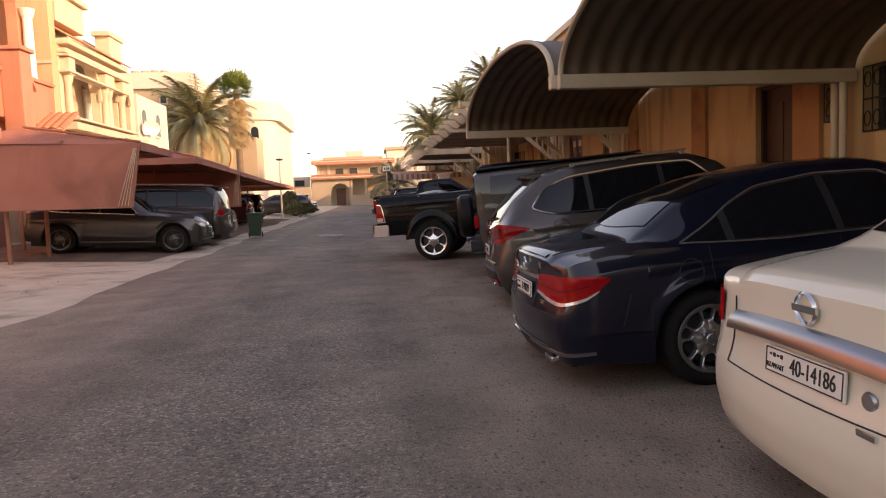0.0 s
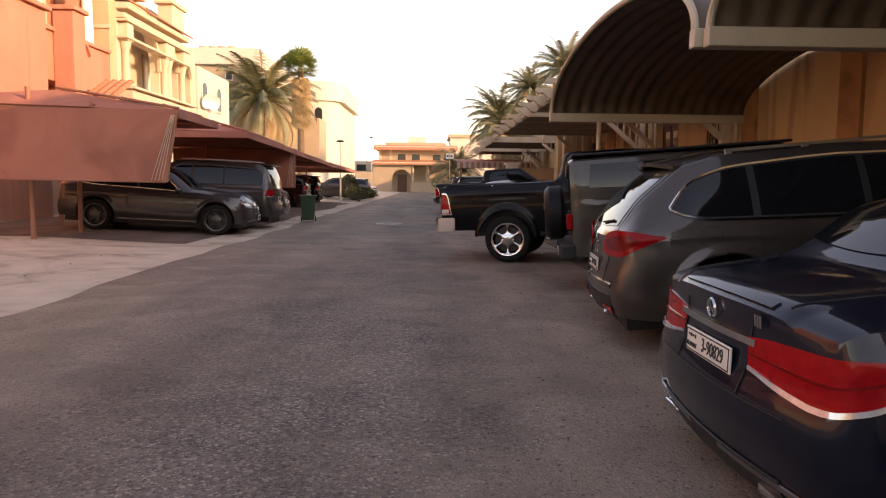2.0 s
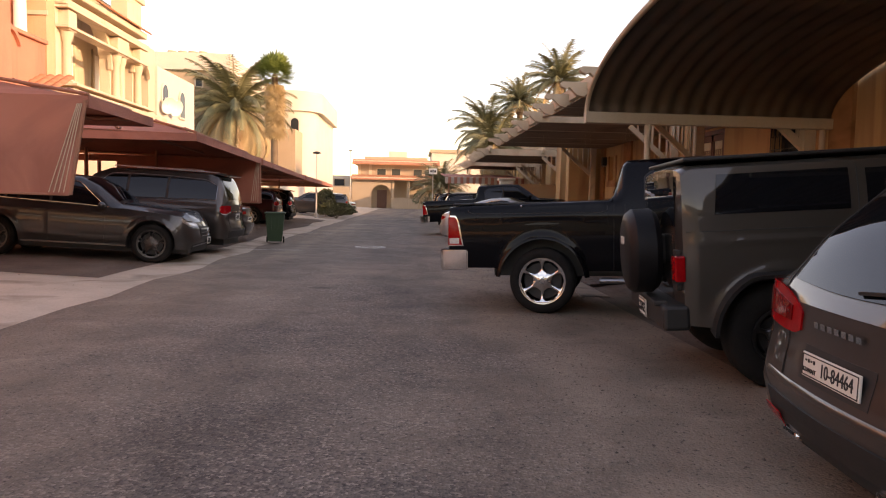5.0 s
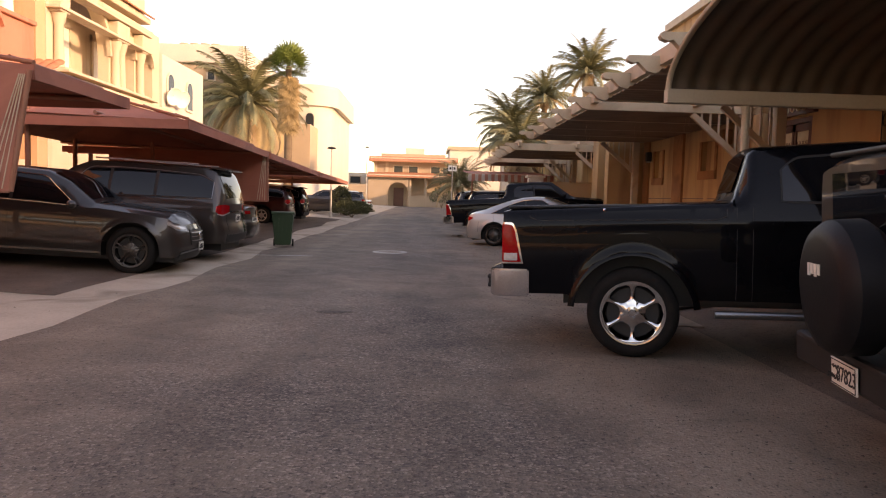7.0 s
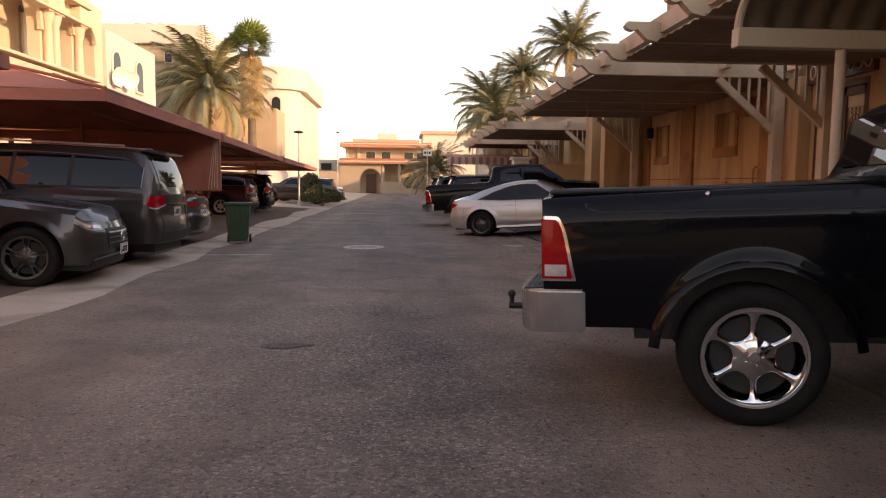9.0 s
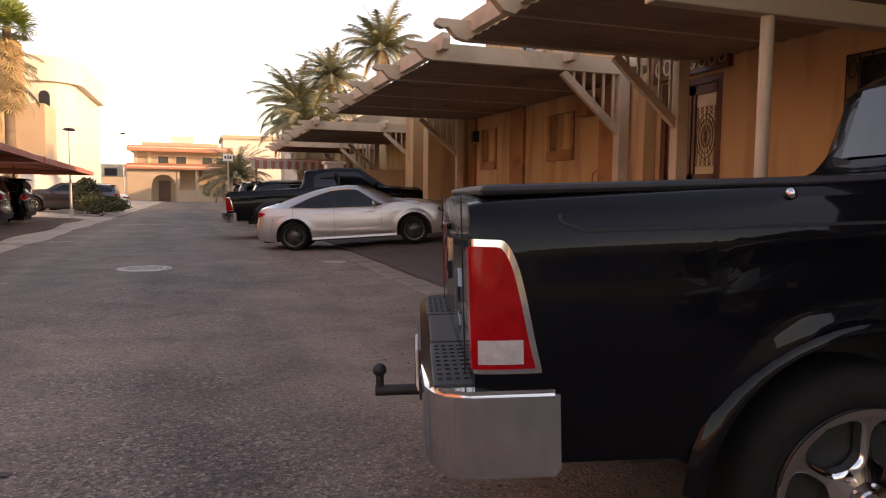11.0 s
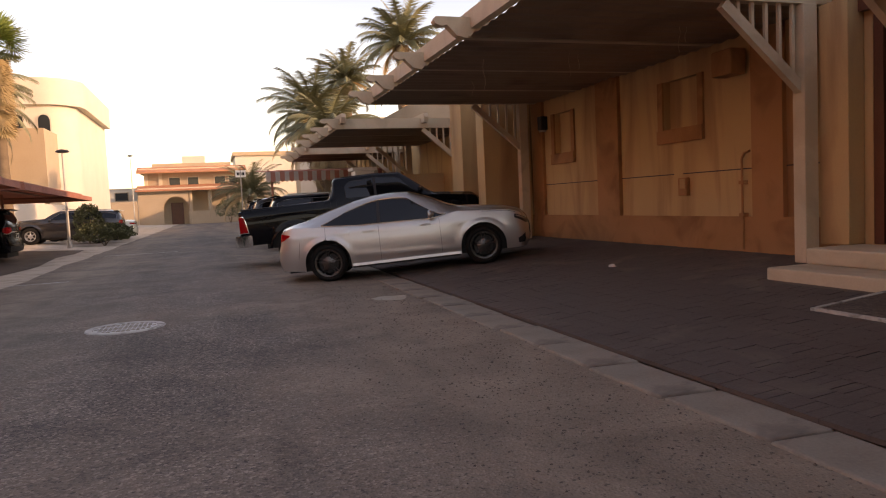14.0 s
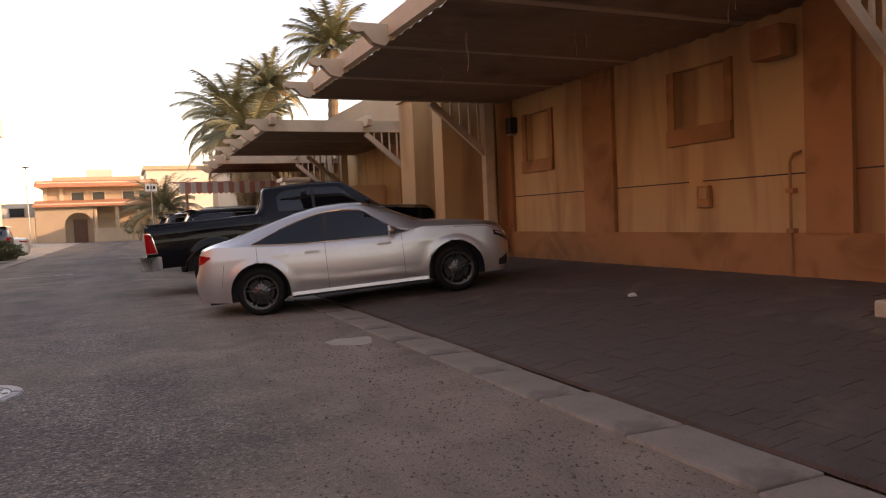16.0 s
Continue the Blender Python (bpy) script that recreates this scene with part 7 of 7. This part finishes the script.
# fittings on the wall under the pergola
vb = thing("wall_hydrant_box", "small recessed meter box on the wall", "meter box")
part("box", cubo(6.13, 6.2, 26.15, 26.36, 1.22, 1.5, 0.01), M_WALLBASE, vb)
part("lid", cubo(6.115, 6.13, 26.17, 26.3, 1.33, 1.48, 0.005), M_WALL, vb)
pipe = thing("standpipe", "thin tan-painted hooked pipe on the wall", "pipe")
bm = nb()
pts = [Vector((6.14, 24.95, 0.45)), Vector((6.14, 24.95, 1.7)), Vector((6.14, 24.9, 1.78)), Vector((6.14, 24.8, 1.8))]
for a, b in zip(pts, pts[1:]):
    tube(bm, a, b, 0.016, n=8)
part("tube", bm, M_WALLBASE, pipe, "", True)
for zz in (0.9, 1.35):
    part("clip", cubo(6.12, 6.2, 24.9, 25.0, zz, zz + 0.05, 0.004), M_WALLBASE, pipe)
for yy, zz in ((31.0, 2.75),):
    lm = thing("wall_lamp", "small dark box lamp high on the wall", "lamp")
    part("housing", cubo(6.02, 6.19, yy - 0.09, yy + 0.09, zz, zz + 0.3, 0.02), M_BLACKPL, lm)
    part("glass", cubo(6.05, 6.16, yy - 0.07, yy + 0.07, zz - 0.04, zz, 0.01), M_LAMPW, lm)
sp_l = thing("flood_lamp", "dark flood lamp box under the pergola roof", "lamp")
part("housing", cubo(5.9, 6.16, 24.85, 25.25, 2.85, 3.2, 0.02), M_WALLBASE, sp_l)
for xx, yy, ln in ((4.2, 26.2, 0.42), (4.35, 26.2, 0.3), (4.9, 24.6, 0.38), (5.0, 24.6, 0.25), (3.6, 28.6, 0.3), (3.1, 26.8, 0.5)):
    cb = thing("hanging_wire", "thin pale wire hanging from the pergola roof", "wire")
    bm = nb()
    prev = Vector((xx, yy, 3.44))
    for i in range(1, 7):
        cur = Vector((xx + 0.02 * math.sin(i * 1.3 + yy), yy + 0.02 * math.cos(i), 3.44 - ln * i / 6))
        tube(bm, prev, cur, 0.004, n=5)
        prev = cur
    part("wire", bm, M_CREAM, cb)

# litter on the ground
for xx, yy, s in ((4.5, 25.7, 0.05), (2.55, 13.2, 0.07), (2.5, 12.9, 0.05)):
    lt = thing("paper_scrap", "crumpled white paper scrap on the ground", "litter", (xx, yy, ground_z(xx)))
    bm = nb()
    bmesh.ops.create_icosphere(bm, subdivisions=2, radius=s)
    for v in bm.verts:
        v.co = v.co * (1 + 0.5 * noise.noise(v.co * 40 + Vector((xx, yy, 0))))
        v.co.z = max(0, v.co.z * 0.5 + s * 0.3)
    part("paper", bm, M_PAPER, lt)

# loose stones and grit
rng = random.Random(4)
bm = nb()
def pebble(bm, x, y, r):
    z = ground_z(x)
    a = rng.random() * 6.28
    p = [bm.verts.new((x + r * math.cos(a + k * 1.57) * (0.7 + 0.6 * rng.random()), y + r * math.sin(a + k * 1.57) * (0.7 + 0.6 * rng.random()), z)) for k in range(4)]
    t = bm.verts.new((x, y, z + r * (0.5 + 0.6 * rng.random())))
    for k in range(4):
        bm.faces.new((p[k], p[(k + 1) % 4], t))
for i in range(2200):
    x = rng.gauss(1.0, 0.65)
    y = rng.uniform(1.5, 30)
    if 0 < x < 2.3:
        pebble(bm, x, y, rng.uniform(0.004, 0.013))
for i in range(2600):
    x = rng.uniform(-5, 1.5)
    pebble(bm, x, rng.uniform(1.0, 26), rng.uniform(0.003, 0.008))
for i in range(1500):
    x = rng.gauss(1.05, 0.45)
    if 0.0 < x < 1.74:
        pebble(bm, x, rng.uniform(15.5, 27.5), rng.uniform(0.004, 0.01))
M_GRIT = mat("grit", (0.05, 0.038, 0.03), (0.15, 0.115, 0.09), 0.9, scale=9, fine=60)
tagged(new("loose_grit", finish(bm, "loose_grit", M_GRIT)), "scattered dark grit and small stones", "grit", "", "stuff")
bm = nb()
for i in range(700):
    x = rng.uniform(-12, -5)
    pebble(bm, x, rng.uniform(3, 30), rng.uniform(0.006, 0.025))
tagged(new("verge_stones", finish(bm, "verge_stones", M_KERB)), "small pale stones on the sandy verge", "stones", "", "stuff")

# ---- street furniture on the far verge ----
wb_ = thing("wheeled_bin", "dark green plastic wheeled bin", "bin", (-4.78, 26.75, 0.0), 8)
bm = nb()
lo, hi = (0.2, 0.2), (0.27, 0.27)
v0 = [bm.verts.new((sx * lo[0], sy * lo[1], 0.06)) for sx, sy in ((-1, -1), (1, -1), (1, 1), (-1, 1))]
v1 = [bm.verts.new((sx * hi[0], sy * hi[1], 0.86)) for sx, sy in ((-1, -1), (1, -1), (1, 1), (-1, 1))]
bm.faces.new(v0)
bm.faces.new(v1)
for i in range(4):
    bm.faces.new((v0[i], v0[(i + 1) % 4], v1[(i + 1) % 4], v1[i]))
bmesh.ops.bevel(bm, geom=list(bm.edges), offset=0.02, segments=2, affect="EDGES")
part("tub", bm, M_GREENBIN, wb_, "", True)
part("lid", cubo(-0.3, 0.3, -0.3, 0.3, 0.86, 0.92, 0.02), M_GREENBIN, wb_)
for k in range(5):
    part("rib", cubo(-0.2 + k * 0.1 - 0.01, -0.2 + k * 0.1 + 0.01, -0.265, -0.25, 0.4, 0.86, 0.003), M_GREENBIN, wb_)
for s in (-1, 1):
    wl = lathe(nb(), [(0.001, -0.02), (0.09, -0.02), (0.1, 0), (0.09, 0.02), (0.001, 0.02)], "y", 16)
    w = part("bin_wheel", wl, M_TYRE, wb_, "", True)
    w.matrix_basis = pose(s * 0.24, 0.24, 0.1, 0, 0, 90)
part("handle", tube(nb(), (-0.22, 0.31, 0.84), (0.22, 0.31, 0.84), 0.015), M_GREENBIN, wb_)


def street_lamp(x, y, h, group="street lamps"):
    r = thing("street_lamp", "pale steel street lamp with a flat round head", "lamp", (x, y, 0.1), 0, group)
    part("pole", tube(nb(), (0, 0, 0), (0, 0, h), 0.06, 0.04, 14), M_GALV, r, "", True)
    part("base", tube(nb(), (0, 0, 0), (0, 0, 0.3), 0.11, 0.09, 14), M_GALV, r)
    bm = lathe(nb(), [(0.001, h + 0.14), (0.2, h + 0.1), (0.27, h + 0.03), (0.2, h), (0.05, h - 0.02)], "z", 20)
    part("head", bm, M_BLACKPL, r, "dark flat lamp head", True)
    return r


street_lamp(-6.53, 49.1, 3.9)
street_lamp(-7.6, 86, 6.5)
sg = thing("street_sign", "small white sign on a thin post", "sign", (1.2, 70, 0))
part("post", tube(nb(), (0, 0, 0), (0, 0, 4.2), 0.04), M_GALV, sg)
part("sign_plate", cubo(-0.36, 0.36, -0.02, 0.02, 3.7, 4.2, 0.01), M_WHITE, sg)
bm = nb()
for k in range(3):
    box(bm, -0.26 + 0.19 * k, -0.12 + 0.19 * k, -0.026, -0.018, 3.85, 4.05)
part("sign_bars", bm, M_INK, sg)

# striped awning and gate wall past the second pickup
aw = thing("striped_awning", "red and white striped awning on a dark frame", "awning")
n = 26
for i in range(n):
    xa, xb = 0.9 + (4.9 - 0.9) * i / n, 0.9 + (4.9 - 0.9) * (i + 1) / n
    bm = nb()
    slab(bm, [(xa, 2.55), (xb, 2.55), (xb, 2.25), ((xa + xb) / 2, 2.2), (xa, 2.25)], "y", 41.28, 41.3)
    part("valance_flap", bm, M_FABRIC if i % 2 else M_STRIPE, aw)
bm = grid(nb(), lambda i, j: (0.9 + 4.0 * i, 41.3 + 6 * j, 2.56 + 0.35 * j + 0.02 * math.sin(i * 60)), 40, 4)
thicken(bm, 0.01)
part("awning_cloth", bm, M_FABRIC, aw)
for xx in (1.1, 4.8):
    part("awning_post", tube(nb(), (xx, 41.5, 0), (xx, 41.5, 2.55), 0.04), M_TENTPOLE, aw)
gp = thing("gate_wall", "pale gate wall with white cap and planted urns", "wall")
part("wall", cubo(3.4, 6.18, 38.3, 38.6, 0.1, 2.2), M_BEIGEWALL, gp)
part("pier", cubo(3.3, 3.9, 38.15, 38.75, 0.1, 2.35, 0.02), M_WHITE, gp, "white gate pier")
part("cap", cubo(3.22, 3.98, 38.07, 38.83, 2.35, 2.45, 0.015), M_WHITE, gp)


# ---- palms and shrubs ----
def frond(bm, base, az, elev, length, droop, rng, width=0.42, pairs=40):
    """One feather leaf: an arched rib with narrow leaflets down both sides."""
    d = Vector((math.cos(az), math.sin(az), 0))
    p = Vector(base)
    e = elev
    seg = 12
    pts = [p.copy()]
    for i in range(seg):
        p = p + (d * math.cos(e) + Vector((0, 0, math.sin(e)))) * (length / seg)
        e -= droop / seg * (0.5 + i / seg)
        pts.append(p.copy())
    side0 = Vector((-d.y, d.x, 0))
    for a, b in zip(pts, pts[1:]):
        w = 0.025
        vs = [bm.verts.new(a + side0 * w), bm.verts.new(a - side0 * w), bm.verts.new(b - side0 * w * 0.8), bm.verts.new(b + side0 * w * 0.8)]
        bm.faces.new(vs)
    for k in range(pairs):
        t = 0.12 + 0.88 * k / pairs
        f = t * seg
        i = min(seg - 1, int(f))
        q = pts[i].lerp(pts[i + 1], f - i)
        ax = (pts[i + 1] - pts[i]).normalized()
        ll = width * (0.55 + 0.9 * math.sin(math.pi * min(1, t * 0.9 + 0.1))) * (0.8 + 0.4 * rng.random())
        for s in (-1, 1):
            dirv = (side0 * s * 0.85 + ax * 0.65 + Vector((0, 0, -0.25 - 0.3 * rng.random() + 0.35 * math.sin(e)))).normalized()
            tip = q + dirv * ll
            wv = ax * (0.034 if length < 5 else 0.075)
            bm.faces.new((bm.verts.new(q - wv), bm.verts.new(q + wv), bm.verts.new(tip)))


def palm(label, x, y, h, n, length, seed, elev=(0.1, 1.3), droop=(1.4, 2.6), dry=0.25, lean=0.0, r=0.22, width=0.42):
    rg = random.Random(seed)
    root = thing("palm_tree", label, "palm", (x, y, 0))
    bm = nb()
    prof = []
    m = int(h / 0.22)
    rings = []
    for i in range(m + 1):
        z = h * i / m
        rr = r * (1.15 - 0.3 * i / m) * (1.0 + 0.14 * (i % 2)) + (0.12 if i > m - 4 else 0)
        ox = lean * (i / m) ** 2
        rings.append([bm.verts.new((ox + rr * math.cos(2 * math.pi * k / 12), rr * math.sin(2 * math.pi * k / 12), z)) for k in range(12)])
    for a, b in zip(rings, rings[1:]):
        for k in range(12):
            bm.faces.new((a[k], a[(k + 1) % 12], b[(k + 1) % 12], b[k]))
    part("trunk", bm, M_TRUNK, root, "rough ringed palm trunk")
    green, dryb = nb(), nb()
    for i in range(n):
        az = i * 2.39996 + rg.random() * 0.3
        f = i / n
        el = elev[1] - (elev[1] - elev[0]) * f + rg.uniform(-0.12, 0.12)
        dr = droop[0] + (droop[1] - droop[0]) * f * rg.uniform(0.7, 1.15)
        frond(dryb if f > 1 - dry else green, (lean, 0, h + 0.1), az, el, length * rg.uniform(0.82, 1.08), dr, rg, width)
    part("crown", green, M_FROND, root, "arching green fronds")
    if dry > 0:
        part("dead_fronds", dryb, M_FRONDDRY, root, "hanging dry fronds")
    return root


palm("tall date palm with arching grey-green fronds", -15.5, 64.4, 8.3, 74, 5.7, 11, (-0.6, 1.3), (1.0, 2.3), 0.22, 0.3, 0.3, 0.7)
palm("date palm with upright fronds behind the pergolas", 8.3, 50.9, 9.0, 44, 2.7, 12, (-0.3, 1.4), (0.8, 1.8), 0.1, 0.2, 0.24, 0.45)
palm("date palm behind the houses", 7.6, 61.1, 9.0, 44, 2.8, 13, (-0.4, 1.35), (0.9, 1.9), 0.15, 0.0, 0.24, 0.5)
palm("low spreading date palm beside the street", 4.6, 53.3, 6.0, 56, 2.9, 14, (-0.7, 1.3), (1.0, 2.2), 0.3, -0.3, 0.28, 0.5)
palm("date palm with drooping lower fronds", 4.3, 48.9, 4.6, 50, 2.9, 15, (-0.8, 1.2), (1.0, 2.2), 0.45, 0.0, 0.28, 0.48)
palm("young bushy palm at the end of the street", 2.6, 84, 2.6, 50, 4.0, 16, (-0.2, 1.4), (1.0, 2.2), 0.15, 0.0, 0.3, 0.55)

fan = thing("fan_palm", "tall fan palm with a skirt of dead leaves", "palm", (-10.5, 56.7, 0))
part("trunk", tube(nb(), (0, 0, 0), (0, 0, 9.9), 0.3, 0.2, 14), M_TRUNK, fan, "", True)
rg = random.Random(21)
g, dd = nb(), nb()
def fan_leaf(bm, base, az, el, stalk, rad, rg):
    d = Vector((math.cos(az) * math.cos(el), math.sin(az) * math.cos(el), math.sin(el)))
    s = Vector((-math.sin(az), math.cos(az), 0))
    u = d.cross(s)
    c = Vector(base) + d * stalk
    beam(bm, base, c, 0.03, 0.02)
    for k in range(16):
        a = -1.9 + 3.8 * k / 15
        tip = c + (d * math.cos(a) + s * math.sin(a)) * rad * rg.uniform(0.85, 1.1) + Vector((0, 0, -0.18 * rad * abs(a)))
        w = (s * math.cos(a) - d * math.sin(a)) * 0.05 * rad
        mid = c.lerp(tip, 0.55)
        bm.faces.new((bm.verts.new(c), bm.verts.new(mid + w), bm.verts.new(tip), bm.verts.new(mid - w)))
for i in range(46):
    fan_leaf(g, (0, 0, 9.9), i * 2.4, 1.4 - 1.7 * i / 46, 0.85, 1.05, rg)
for i in range(150):
    fan_leaf(dd, (0, 0, 9.7 - 3.4 * i / 150), i * 2.4, -0.85 - 0.55 * rg.random(), 0.5, 0.8, rg)
part("crown", g, M_FANLEAF, fan, "green fan leaves")
part("dead_leaf_skirt", dd, M_FRONDDRY, fan, "dry hanging leaf skirt")


def shrub(name, label, x, y, z0, sx, sy, sz, seed, n=1600, m=None):
    rg = random.Random(seed)
    root = thing(name, label, "shrub", (x, y, z0))
    bm = nb()
    for i in range(n):
        th, ph = rg.random() * 6.283, math.acos(rg.uniform(-0.6, 1))
        rr = 0.72 + 0.3 * noise.noise((math.cos(th) * 2, math.sin(th) * 2, ph * 2 + seed)) + 0.14 * rg.random()
        p = Vector((sx * rr * math.sin(ph) * math.cos(th), sy * rr * math.sin(ph) * math.sin(th), sz * (0.55 + 0.55 * rr * math.cos(ph))))
        a = Vector((rg.uniform(-1, 1), rg.uniform(-1, 1), rg.uniform(-0.3, 1))).normalized()
        b = a.cross(Vector((rg.random(), 0.4, 0.2))).normalized()
        L = 0.11
        bm.faces.new((bm.verts.new(p - b * L * 0.35), bm.verts.new(p + a * L), bm.verts.new(p + b * L * 0.35), bm.verts.new(p - a * L * 0.3)))
    part("foliage", bm, m or M_LEAF, root)
    st = nb()
    for k in range(5):
        tube(st, (0, 0, 0), (sx * 0.4 * math.cos(k * 1.3), sy * 0.4 * math.sin(k * 1.3), sz * 0.7), 0.03, 0.01, 6)
    part("stem", st, M_TRUNK, root)


shrub("round_shrub", "clipped round green shrub by the lamp", -6.5, 53.8, 0.1, 0.75, 0.75, 1.75, 31)
shrub("hedge", "low dusty hedge on the verge corner", -5.6, 51.8, 0.0, 1.4, 1.1, 1.0, 32, 2400)
shrub("shrub", "dark green shrubs at the street's end", 0.9, 96, 0.0, 1.6, 1.2, 2.6, 33, 1800)

# ---- paving of the bay, last ----
paving = tagged(new("pavement_bay"), "dark concrete block paving of the parking bay", "paving", "", "structure")
block = nb()
box(block, -0.0991, 0.0991, -0.0491, 0.0491, -0.03, 0.0, 0.002)
block_me = finish(block, "paver", M_PAVER)
slope = math.degrees(math.atan(0.0925))
rg = random.Random(9)
rest_v, rest_f = [], []
count = 0
nx, ny = 20, 150
for i in range(nx):
    for j in range(ny):
        x = 2.28 + i * 0.2
        y = 17.4 + j * 0.1 + (0.05 if i % 2 else 0)
        if x > 4.72 and 20.5 < y < 23.25:
            continue
        dz = ground_z(x) + rg.uniform(-0.002, 0.002) - 0.006
        if 2.3 < x < 4.4 and 22.4 < y < 25.1 and count < 300:
            o = new("paver", block_me)
            o.parent = paving
            o.matrix_basis = pose(x, y, dz, rg.uniform(-0.7, 0.7), -slope + rg.uniform(-0.5, 0.5), 0)
            count += 1
        else:
            t = rg.uniform(-0.002, 0.002)
            b0 = len(rest_v)
            for sx, sy, k in ((-0.0991, -0.0491, 0), (0.0991, -0.0491, 0), (0.0991, 0.0491, 0), (-0.0991, 0.0491, 0), (-0.0991, -0.0491, -0.03), (0.0991, -0.0491, -0.03), (0.0991, 0.0491, -0.03), (-0.0991, 0.0491, -0.03)):
                rest_v.append((x + sx, y + sy, dz + 0.0925 * sx + t * sy * 20 + k))
            rest_f += [(b0, b0 + 1, b0 + 2, b0 + 3), (b0, b0 + 4, b0 + 5, b0 + 1), (b0 + 1, b0 + 5, b0 + 6, b0 + 2), (b0 + 2, b0 + 6, b0 + 7, b0 + 3), (b0 + 3, b0 + 7, b0 + 4, b0)]
me = bpy.data.meshes.new("paver_field")
me.from_pydata(rest_v, [], rest_f)
me.materials.append(M_PAVER)
o = new("paver_field", me)
o.parent = paving
o["kind"] = "stuff"
